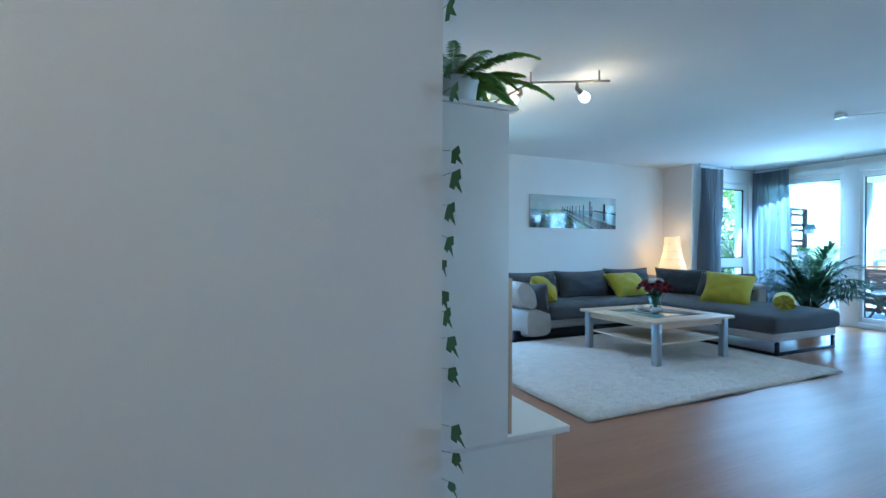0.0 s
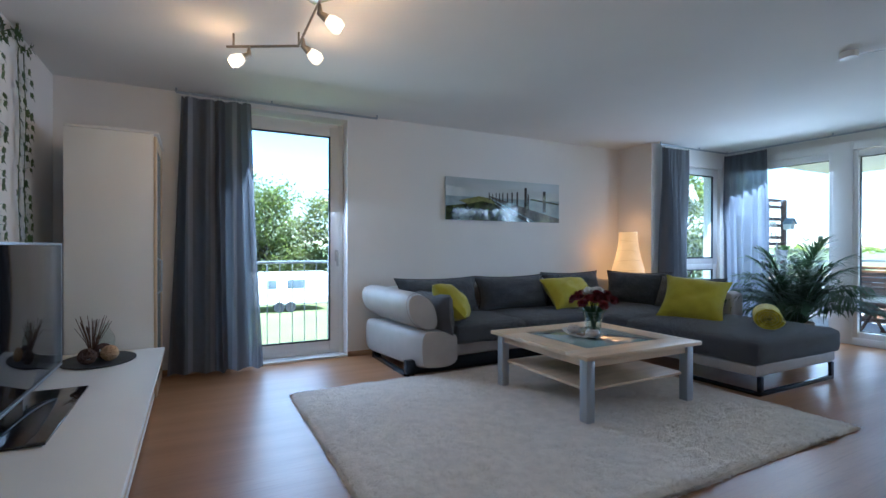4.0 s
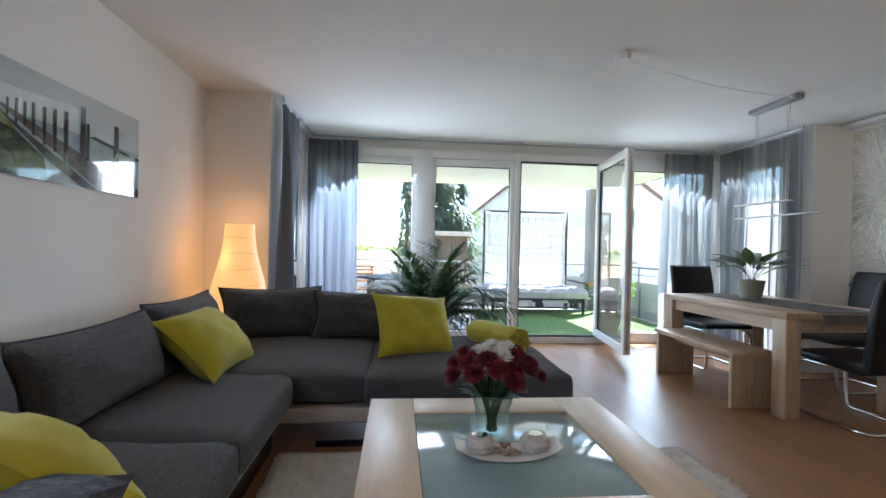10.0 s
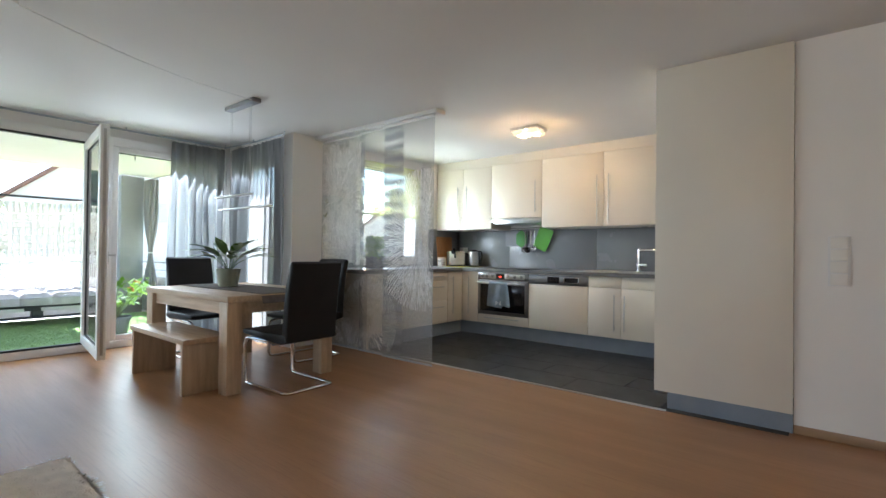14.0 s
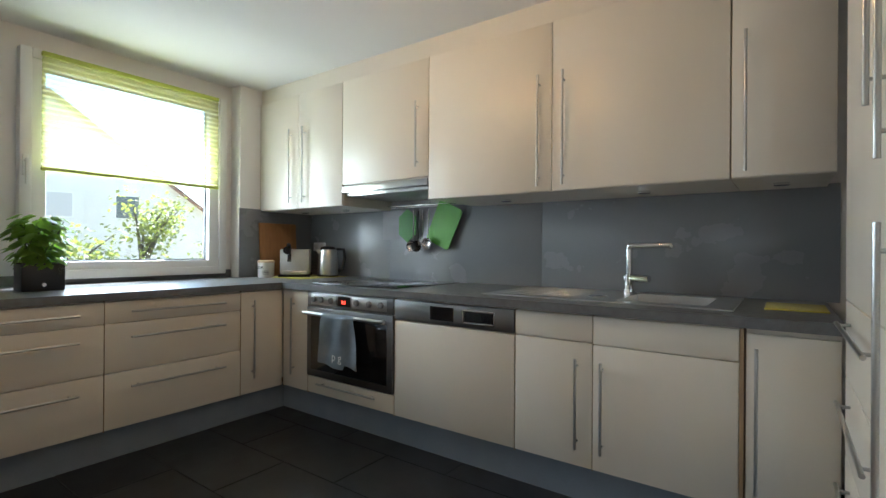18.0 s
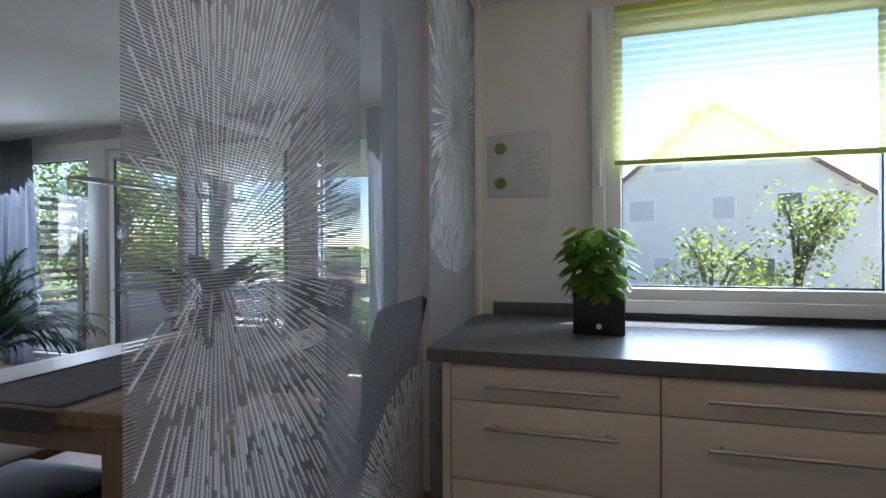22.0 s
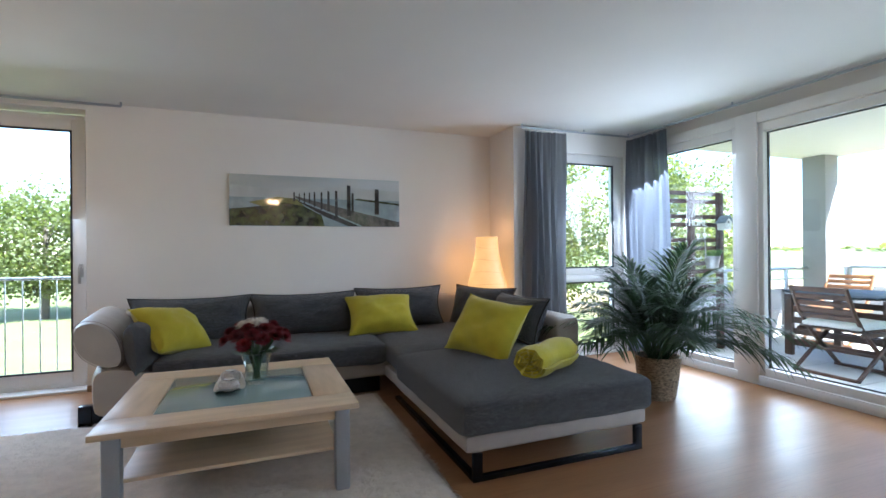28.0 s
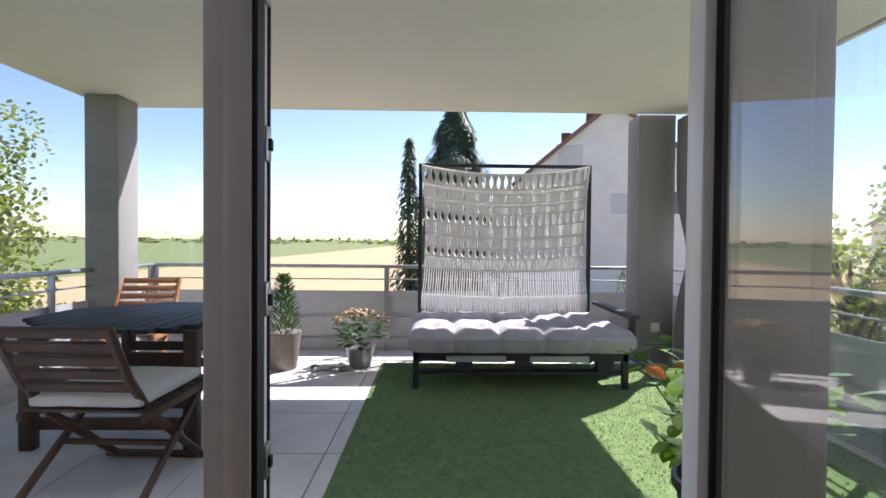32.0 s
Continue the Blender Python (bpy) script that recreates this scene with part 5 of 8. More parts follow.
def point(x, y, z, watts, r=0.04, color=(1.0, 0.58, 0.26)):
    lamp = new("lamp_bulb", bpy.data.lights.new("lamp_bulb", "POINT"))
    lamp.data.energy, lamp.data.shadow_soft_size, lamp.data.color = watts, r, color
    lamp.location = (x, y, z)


spot = thing("spotlight_rail", "zigzag nickel ceiling rail with five lit glass spotlights", "ceiling lamp", 0, 0, 0)
zr = 2.47
rail = [(1.06, 1.01, zr), (0.53, 1.30, zr), (0.545, 2.45, zr), (0.13, 2.68, zr)]
part("rail", tube(B(), rail, 0.009, 8), M_BRASS, spot)
part("canopy", bx(0.50, 0.58, 1.74, 1.86, 2.515, H, 0.01), M_BRASS, spot)
M_GREENGL = mat("pale_green_glass_plate", (0.50, 0.56, 0.34), 0.12, var=0.02, coat=0.4)
part("glass_plate", bx(-0.105, 0.105, -0.085, 0.085, 2.500, 2.508, 0.003, m=pose(0.50, 1.80, 0, 0, 0, 38)), M_GREENGL, spot, "pale green square glass plate")
for p in ((0.99, 1.05), (0.535, 1.31), (0.17, 2.655), (0.545, 2.44)):
    part("stand_off", cyl(B(), (p[0], p[1], zr), (p[0], p[1], H), 0.007, n=8), M_BRASS, spot)
for (hx, hy, dx, dy) in ((0.84, 1.13, 0.9, 0.1), (0.52, 1.42, -0.6, 0.2), (0.54, 1.83, 0.9, -0.1), (0.545, 2.30, 0.9, 0.2), (0.26, 2.60, -0.8, 0.0)):
    d = Vector((dx, dy, -0.55)).normalized()
    c = Vector((hx, hy, zr - 0.055))
    hd = part("spot_head", tube(B(), [(hx, hy, zr), c, c + d * 0.045], [0.006, 0.018, 0.026], 12), M_BRASS, spot, "nickel spotlight head")
    part("glass_shade", tube(B(), [c + d * 0.046, c + d * 0.07, c + d * 0.11, c + d * 0.135], [0.026, 0.038, 0.044, 0.030], 16), M_BULB, hd, "lit frosted glass shade")
    q = c + d * 0.19
    point(q.x, q.y, q.z, 0.36, 0.03, (1.0, 0.53, 0.20))

# unseen lamp, inferred from warm wall light, added to brighten the hall
hl = thing("unseen_hall_lamp", "assumed round glass ceiling lamp, unseen, added to light the hall", "ceiling lamp", -2.75, -1.45, H)
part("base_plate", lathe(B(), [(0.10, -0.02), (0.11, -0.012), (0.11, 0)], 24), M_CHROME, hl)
part("glass_shade", lathe(B(), [(0.05, -0.10), (0.12, -0.085), (0.15, -0.05), (0.14, -0.021)], 28), M_BULB, hl, "lit opal shade of the assumed hall lamp")
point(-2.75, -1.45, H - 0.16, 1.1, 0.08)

kl = thing("kitchen_ceiling_lamp", "square chrome ceiling lamp with lit glass bars", "ceiling lamp", 3.15, -3.30, H)
part("base_plate", bx(-0.17, 0.17, -0.12, 0.12, -0.035, 0, 0.004), M_CHROME, kl)
M_KGLASS = glow("lit_clear_glass_block", (1.0, 0.70, 0.40), 0.10, (0.85, 0.80, 0.70))
M_KBULB = glow("lit_halogen_pin", (1.0, 0.72, 0.42), 1.2, (0.9, 0.85, 0.75))
for i in (-1, 1):
    for j in (-1, 1):
        gbk = part("glass_block", bx(i * 0.085 - 0.062, i * 0.085 + 0.062, j * 0.062 - 0.046, j * 0.062 + 0.046, -0.082, -0.040, 0.012), M_KGLASS, kl, "lit pressed glass block")
        part("bulb", cyl(B(), (i * 0.085, j * 0.062, -0.0835), (i * 0.085, j * 0.062, -0.0815), 0.022, n=14), M_KBULB, gbk)
for i in range(2):
    point(3.08 + i * 0.14, -3.30, H - 0.12, 1.1, 0.05)

pend = thing("pendant_lamp", "slim double-bar pendant lamp over the dining table", "pendant lamp", 0, 0, 0)
part("canopy", bx(4.62, 5.16, -0.91, -0.83, 2.515, H, 0.003), mat("brushed_nickel_canopy", (0.30, 0.30, 0.31), 0.5, 0.6), pend)
M_LEDBAR = mat("clear_acrylic_bar", (0.75, 0.76, 0.77), 0.25)
for i, (x0, x1, z, y) in enumerate(((4.42, 5.36, 1.545, -0.90), (4.66, 5.30, 1.66, -0.84))):
    part("light_bar", bx(x0, x1, y - 0.028, y + 0.028, z, z + 0.014, 0.004), M_LEDBAR, pend)
for x in (4.72, 4.745, 5.08, 5.105):
    part("cable", cyl(B(), (x, -0.87, 1.66), (x, -0.87, 2.516), 0.0022, n=6), M_STEEL, pend)
box0 = thing("ceiling_outlet", "small white ceiling outlet box", "ceiling outlet", 4.09, 0.93, H)
part("box", lathe(B(), [(0.05, -0.042), (0.055, -0.03), (0.055, 0)], 20), M_PVC, box0)
cb = thing("ceiling_cable", "thin white cable sagging along the ceiling", "cable")
part("cable", tube(B(), [(4.10 + 0.56 * k / 12, 0.93 - 1.79 * k / 12, H - 0.02 - 0.05 * math.sin(math.pi * k / 12)) for k in range(13)], 0.004, 6), M_PVC, cb)


# ---- balcony ----
BZ = -0.05
tagged(part("balcony_slab", bx(7.26, 11.28, -2.15, 3.80, -0.30, BZ - 0.022), M_CONC, smooth=False), "concrete balcony slab", "balcony", kind="structure")
tagged(part("balcony_soffit", bx(7.262, 10.72, -2.2, 3.80, 2.53, 2.75), M_WALL, smooth=False), "white balcony ceiling slab", "ceiling", kind="structure")
tagged(part("column_1", bx(10.27, 10.56, 3.41, 3.72, BZ - 0.02, 2.53, 0.006), M_GREYRND), "grey rendered balcony column", "column", kind="structure")
tagged(part("column_2", bx(10.73, 11.02, -2.0, -1.62, BZ - 0.02, 2.53, 0.006), M_GREYRND), "grey rendered balcony column with a socket", "column", kind="structure")
part("socket", bx(10.722, 10.729, -1.86, -1.77, 0.28, 0.37, 0.004), M_PVC, bpy.data.objects["column_2"], "white outdoor socket")
M_TURF = mat("artificial_turf", (0.18, 0.30, 0.085), 0.95, var=0.18, scale=22, bump=0.9, bscale=300, sheen=0.1)
turf = thing("artificial_turf", "green artificial grass mat on the balcony", "mat", 0, 0, BZ)
bm = B()
grid(bm, 60, 60, lambda u, v: Vector((7.30 + 3.38 * u, -2.05 + 3.07 * v, 0.003 + 0.012 * min(1, min(u, 1 - u, v, 1 - v) * 80) + 0.004 * noise.noise(Vector((u * 40, v * 40, 0))))))
part("mat", bm, M_TURF, turf)
rg = random.Random(3)
bm = B()
for i in range(15000):
    x, y = 7.34 + 3.30 * rg.random() ** 0.8, -1.95 + 2.95 * rg.random()
    a, hgt, w = rg.uniform(0, 6.28), rg.uniform(0.018, 0.034), rg.uniform(0.003, 0.006)
    dx, dy = math.cos(a), math.sin(a)
    lx, ly = rg.uniform(-0.014, 0.014), rg.uniform(-0.014, 0.014)
    bm.faces.new((bm.verts.new((x - dx * w, y - dy * w, 0.010)), bm.verts.new((x + dx * w, y + dy * w, 0.010)), bm.verts.new((x + lx, y + ly, hgt))))
tagged(part("turf_grass", bm, mat("turf_blades", (0.20, 0.34, 0.095), 0.8, var=0.12, scale=9, island=0.15), turf, smooth=False), kind="stuff")
M_RAIL = mat("galvanised_steel", (0.42, 0.42, 0.42), 0.4, 0.8, var=0.1, scale=12)
M_SHEET = mat("grey_metal_sheet", (0.46, 0.46, 0.46), 0.5, 0.1, var=0.05)


def railing(name, p, q, posts):
    """Steel railing from p to q: posts, top rail, rods and a sheet behind."""
    ob = thing(name, "galvanised steel balcony railing with grey metal infill", "railing")
    p, q = Vector((*p, 0)), Vector((*q, 0))
    d = (q - p).normalized()
    nrm = Vector((d.y, -d.x, 0))
    for k in posts:
        c = p + (q - p) * k
        s = part("post", bx(-0.028, 0.028, -0.012, 0.012, BZ - 0.02, 0.905, 0.002), M_RAIL, ob)
        s.matrix_basis = Matrix.Translation(c) @ pose(0, 0, 0, 0, 0, math.degrees(math.atan2(d.y, d.x)))
    for z, r in ((0.91, 0.021), (0.765, 0.008), (0.335, 0.008), (0.10, 0.008)):
        part("top_rail" if z > 0.9 else "rod", tube(B(), [p + Vector((0, 0, z)), q + Vector((0, 0, z))], r, 8), M_RAIL, ob)
    sh = part("infill_sheet", bx(0, (q - p).length, 0.03, 0.036, -0.16, 0.63), M_SHEET, ob)
    sh.matrix_basis = Matrix.Translation(p) @ pose(0, 0, 0, 0, 0, math.degrees(math.atan2(d.y, d.x)))
    return ob


railing("balcony_railing", (11.22, 3.62), (11.22, -2.1), (0.0, 0.21, 0.453, 0.72, 0.98))
railing("balcony_railing", (7.30, 3.66), (11.22, 3.66), (0.02, 0.33, 0.64, 0.99))
railing("balcony_railing", (11.22, -2.12), (7.30, -2.12), (0.14, 0.42, 0.70, 0.97))
fb = thing("balcony_railing", "slim steel railing before the French window", "railing", 0, 0, 0)
part("top_rail", tube(B(), [(0.22, 4.60, 0.99), (1.42, 4.60, 0.99)], 0.016, 8), M_RAIL, fb)
part("bottom_rail", tube(B(), [(0.22, 4.60, 0.08), (1.42, 4.60, 0.08)], 0.012, 8), M_RAIL, fb)
for i in range(10):
    part("bar", cyl(B(), (0.24 + i * 0.129, 4.60, 0.08), (0.24 + i * 0.129, 4.60, 0.99), 0.006, n=6), M_RAIL, fb)
for x in (0.22, 1.42):
    part("bracket", tube(B(), [(x, 4.60, 0.9), (x, 4.49, 0.9)], 0.01, 6), M_RAIL, fb)

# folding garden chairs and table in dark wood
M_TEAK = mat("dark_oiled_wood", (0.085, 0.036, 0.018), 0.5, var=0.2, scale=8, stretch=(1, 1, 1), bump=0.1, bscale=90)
# brighter copy of the wood: sun on the far chair, put into its colour
M_TEAK_LIT = mat("dark_wood_painted_sunlit", (0.38, 0.17, 0.07), 0.55, var=0.15, scale=8, bump=0.1, bscale=90)
M_CUSH = mat("off_white_cushion", (0.62, 0.60, 0.56), 0.9, var=0.06, bump=0.2, bscale=300)
M_CHARC = mat("charcoal_painted_wood", (0.03, 0.033, 0.038), 0.6, var=0.12)


def garden_chair(x, y, rz, wood, label, cushion=True):
    """Folding slatted chair; it faces its own +x."""
    ch = thing("folding_chair", label, "chair", x, y, BZ, rz, group="folding chairs on the balcony")
    for s in (-1, 1):
        part("crossed_leg", tube(B(), [(-0.30, s * 0.285, 0.015), (0.29, s * 0.285, 0.44)], 0.021, 6), wood, ch)
        part("back_leg", tube(B(), [(0.33, s * 0.25, 0.015), (-0.11, s * 0.25, 0.40), (-0.28, s * 0.25, 0.62), (-0.41, s * 0.25, 0.88)], 0.022, 6), wood, ch)
        part("seat_rail", bx(-0.25, 0.32, s * 0.285 - 0.012, s * 0.285 + 0.012, 0.41, 0.45, 0.003), wood, ch)
    for i in range(7):
        part("seat_slat", bx(-0.23 + i * 0.078, -0.167 + i * 0.078, -0.285, 0.285, 0.45, 0.465, 0.003), wood, ch)
    for i in range(5):
        k = i / 4
        xx, zz = -0.255 - 0.145 * k, 0.58 + 0.275 * k
        part("back_slat", bx(-0.011, 0.011, -0.268, 0.268, -0.025, 0.025, 0.004, m=pose(xx, 0, zz, 0, -24, 0)), wood, ch)
    part("foot_bar", bx(-0.325, -0.28, -0.285, 0.285, 0.005, 0.03, 0.003), wood, ch)
    part("foot_bar", bx(0.30, 0.345, -0.285, 0.285, 0.005, 0.03, 0.003), wood, ch)
    part("cross_bar", bx(0.0, 0.03, -0.285, 0.285, 0.20, 0.225, 0.003), wood, ch)
    if cushion:
        part("seat_cushion", pad(B(), -0.23, 0.31, -0.27, 0.27, 0.466, 0.535, 0.03, 0.012, 8), M_CUSH, ch, "tufted off-white seat cushion")
    return ch


garden_chair(8.255, 2.09, -2, M_TEAK, "dark wooden folding chair with an off-white cushion")
garden_chair(9.98, 3.12, 188, M_TEAK_LIT, "wooden folding chair at the balcony table, sunlight painted into its colour", False)
gt = thing("garden_table", "dark slatted octagonal balcony table", "table", 9.12, 2.40, BZ)
for i in range(14):
    y = -0.70 + i * 0.101
    cut = max(0, abs(y + 0.045) - 0.26) * 0.9
    part("top_slat", bx(-0.60 + cut, 0.60 - cut, y, y + 0.09, 0.715, 0.74, 0.003), M_CHARC, gt)
part("apron", bx(-0.46, 0.46, -0.5, -0.475, 0.62, 0.714), M_TEAK, gt)
part("apron", bx(-0.46, 0.46, 0.475, 0.5, 0.62, 0.714), M_TEAK, gt)
for x in (-0.46, 0.46):
    part("gate_leg", bx(x - 0.03, x + 0.03, -0.52, -0.44, 0, 0.714, 0.003), M_TEAK, gt)
    part("gate_leg", bx(x - 0.03, x + 0.03, 0.44, 0.52, 0, 0.714, 0.003), M_TEAK, gt)
    for k in range(4):
        part("leg_slat", bx(x - 0.012, x + 0.012, -0.43, 0.43, 0.12 + k * 0.13, 0.19 + k * 0.13), M_TEAK, gt)

# day bed with a macrame back
db = thing("daybed", "charcoal wooden daybed with a knotted macrame back", "daybed", 0, 0, BZ)
Y0, Y1 = -1.16, 0.66
for x, y in ((9.79, Y0), (9.79, Y1 - 0.05), (10.72, Y0), (10.72, Y1 - 0.05)):
    part("leg", bx(x, x + 0.05, y, y + 0.05, 0, 0.34, 0.003), M_CHARC, db)
for x in (9.79, 10.2, 10.66):
    part("seat_beam", bx(x, x + 0.10, Y0, Y1, 0.25, 0.33, 0.004), M_CHARC, db)
for y in (Y0 + 0.12, -0.35, Y1 - 0.5):
    part("pallet_block", bx(9.80, 9.90, y, y + 0.14, 0.16, 0.249, 0.004), M_CHARC, db)
for y in (-0.12, -0.82):
    part("drawer_front", bx(9.775, 9.79, y, y + 0.50, 0.245, 0.295, 0.003), M_SHEET, db, "pale grey board under the seat")
part("pallet_board", bx(9.80, 9.90, Y0 + 0.05, Y1 - 0.05, 0.135, 0.158, 0.003), M_CHARC, db)
for y in (Y0, Y1 - 0.04):
    part("back_post", bx(10.82, 10.86, y, y + 0.04, 0, 2.05, 0.003), M_CHARC, db)
part("back_top", bx(10.82, 10.86, Y0, Y1, 2.03, 2.065, 0.003), M_CHARC, db)
part("armrest", bx(9.80, 10.80, Y0 - 0.10, Y0 - 0.01, 0.60, 0.635, 0.006), M_CHARC, db)
part("armrest_post", bx(9.84, 9.89, Y0 - 0.075, Y0 - 0.03, 0.33, 0.60, 0.003), M_CHARC, db)
M_GREYCU = mat("grey_outdoor_cushion", (0.45, 0.43, 0.46), 0.9, var=0.08, scale=8, bump=0.25, bscale=250)
dc = thing("daybed_cushion", "thick tufted grey cushion on the daybed", "cushion", 0, 0, BZ)
def tuft(u, v):
    x, y = 9.74 + 1.04 * u, Y0 - 0.03 + (Y1 - Y0 + 0.06) * v
    e = min(u, 1 - u, v * 1.7, (1 - v) * 1.7)
    h = 0.47 + 0.075 * min(1, max(0, e / 0.10)) ** 0.5
    for i in range(3):
        for j in range(5):
            dd = math.hypot((u - (i + 0.5) / 3) * 1.04, (v - (j + 0.5) / 5) * 1.85)
            h -= 0.055 * math.exp(-(dd / 0.07) ** 2)
    h -= 0.035 * abs(math.cos(math.pi * 5 * v)) ** 14 if 0.05 < v < 0.95 else 0.0
    h += 0.010 * noise.noise(Vector((x * 9, y * 9, 1)))
    return Vector((x, y, h))
bm = B()
rows = grid(bm, 44, 70, tuft)
edge = [rows[i][0] for i in range(45)] + [rows[44][j] for j in range(1, 71)] + [rows[i][70] for i in range(43, -1, -1)] + [rows[0][j] for j in range(69, 0, -1)]
prev = edge
for dz, s in ((0.45, 1.010), (0.40, 1.014), (0.352, 1.0), (0.332, 0.97)):
    nxt = []
    for v in edge:
        lump = abs(math.sin(math.pi * 5 * (v.co.y - Y0 + 0.03) / (Y1 - Y0 + 0.06))) ** 0.6 if v.co.x < 9.76 else 0.0
        nxt.append(bm.verts.new(((v.co.x - 10.26) * s + 10.26 - (0.055 if dz > 0.4 else 0.03) * lump, (v.co.y + 0.25) * s - 0.25, dz)))
    for i in range(len(edge)):
        bm.faces.new((prev[i], prev[(i + 1) % len(edge)], nxt[(i + 1) % len(edge)], nxt[i]))
    prev = nxt
bm.faces.new(prev)
bmesh.ops.recalc_face_normals(bm, faces=bm.faces)
part("cover", bm, M_GREYCU, dc)

# macrame: knotted net of cords between the posts, fringe below
M_CORD = sheer("white_cotton_cord", (0.92, 0.90, 0.86), 0.0)
mc = thing("macrame_hanging", "white knotted macrame net hanging on the daybed frame", "macrame", 0, 0, 0)
rm = random.Random(8)
def drape(y, z):
    s = (y - (Y0 + Y1) / 2) / ((Y1 - Y0) / 2)
    pull = 0.045 * math.sin(math.pi * min(1, max(0, (2.0 - z) / 1.4)))
    return Vector((10.80 - 0.015 * (1 - s * s), y - s * pull, z - 0.10 * (1 - s * s) * (0.25 + 0.75 * (z - 0.5) / 1.5)))
ncord = 23
cw = (Y1 - Y0 - 0.06) / ncord
ROWS = ((2.00, 1.83, "eye"), (1.83, 1.78, "band"), (1.78, 1.69, "slit"), (1.69, 1.65, "band"), (1.65, 1.56, "slit"), (1.56, 1.43, "eye"), (1.43, 1.31, "slit"), (1.31, 1.29, "band"), (1.29, 1.18, "slit"), (1.18, 1.07, "eye"), (1.07, 0.94, "zig"), (0.94, 0.66, "fringe"), (0.66, 0.50, "tassel"))
for za, zb, kind in ROWS:
    bm = B()
    for i in range(ncord):
        y = Y0 + 0.03 + cw * (i + 0.5)
        if kind == "eye":
            for s in (-1, 1):
                pts = [drape(y + s * cw * (0.10 + 0.29 * math.sin(math.pi * k / 6) ** 1.6), za + (zb - za) * k / 6) for k in range(7)]
                tube(bm, pts, 0.0105, 5, caps=False)
                for k in (0.30, 0.45):
                    tube(bm, [drape(y + s * cw * k, za), drape(y + s * cw * max(k, 0.44), (za + zb) / 2), drape(y + s * cw * k, zb)], 0.010, 5, caps=False)
        elif kind == "slit":
            for k in ((-0.45, -0.34, 0.0, 0.34, 0.45) if i % 2 else (-0.42, -0.25, -0.08, 0.08, 0.25, 0.42)):
                tube(bm, [drape(y + cw * k, za), drape(y + cw * k + rm.uniform(-0.002, 0.002), zb)], 0.0095, 5, caps=False)
            if i % 2 == 0:
                lift = Vector((-0.014, 0, 0))
                tube(bm, [drape(y + cw * 0.3, za) + lift, drape(y - cw * 0.3, (za + zb) / 2) + lift, drape(y + cw * 0.3, zb) + lift], 0.006, 5, caps=False)
        elif kind in ("band", "zig"):
            for k in range(4):
                yy = y + cw * (k - 1.5) / 4
                tube(bm, [drape(yy, za), drape(yy + rm.uniform(-0.003, 0.003), zb)], 0.0105, 5, caps=False)
            if kind == "zig":
                lift = Vector((-0.014, 0, 0))
                tube(bm, [drape(y - cw / 2, za if i % 2 else zb) + lift, drape(y + cw / 2, zb if i % 2 else za) + lift], 0.008, 5, caps=False)
        elif kind == "fringe":
            for k in range(3):
                yy = y + cw * (k - 1) / 3
                tube(bm, [drape(yy, za), drape(yy + rm.uniform(-0.006, 0.006), (za + zb) / 2), drape(yy + rm.uniform(-0.006, 0.006), zb)], 0.0065, 4, caps=False)
        else:
            for k in range(7):
                yy = y + cw * (k - 3) / 7
                tube(bm, [drape(yy, za), drape(yy + rm.uniform(-0.008, 0.008), zb + rm.uniform(-0.03, 0.02))], [0.006, 0.003], 4, caps=False)
    tagged(part({"fringe": "fringe", "tassel": "tassel"}.get(kind, "knotting"), bm, M_CORD, mc), kind="stuff")
    if kind != "tassel":
        part("cross_cord", tube(B(), [drape(Y0 + 0.03 + (Y1 - Y0 - 0.06) * k / 24, za) + Vector((-0.008, 0, 0)) for k in range(25)], 0.011, 6), M_CORD, mc)

# outdoor curtain tied beside the column
oc = thing("outdoor_curtain", "grey outdoor curtain tied in the middle beside the column", "curtain", 10.42, -2.02, 0)
M_OUTC = mat("grey_outdoor_cloth", (0.25, 0.24, 0.24), 0.9, var=0.12, scale=6, bump=0.2, bscale=250)
def outc(u, v):
    z = 2.44 - 2.42 * v
    pinch = 1 - 0.68 * math.exp(-((v - 0.56) / 0.16) ** 2)
    a = 2 * math.pi * u
    r = (0.20 + 0.028 * math.cos(9 * a + 3 * v)) * pinch
    return Vector((r * math.cos(a) * 1.15, r * math.sin(a) * 0.42, z))
bm = B()
grid(bm, 90, 30, lambda u, v: outc(u, v))
part("cloth", bm, M_OUTC, oc)
part("tie", tube(B(), [outc(k / 24, 0.56) * 1.0 + Vector((0, 0, 0)) for k in range(24)], 0.012, 6, closed=True), M_CORD, oc, "pale cord tie")
part("rod", cyl(B(), (-3.1, 0, 2.47), (0.3, 0, 2.47), 0.012, n=8), M_RAIL, oc)

wc = thing("wind_chime", "small pale ornament hanging from the balcony ceiling", "ornament", 7.95, -0.95, 2.53)
part("cord", cyl(B(), (0, 0, -0.055), (0, 0, 0), 0.002, n=5), M_CORD, wc)
part("ring", tube(B(), [(0.022 * math.cos(a), 0.0, -0.078 + 0.022 * math.sin(a)) for a in [k * math.pi / 8 for k in range(16)]], 0.005, 6, closed=True), M_SHEET, wc)
for k in (-1, 0, 1):
    part("rod", cyl(B(), (0.014 * k, 0, -0.10), (0.014 * k, 0, -0.15 - 0.02 * (k == 0)), 0.004, n=6), M_SHEET, wc)

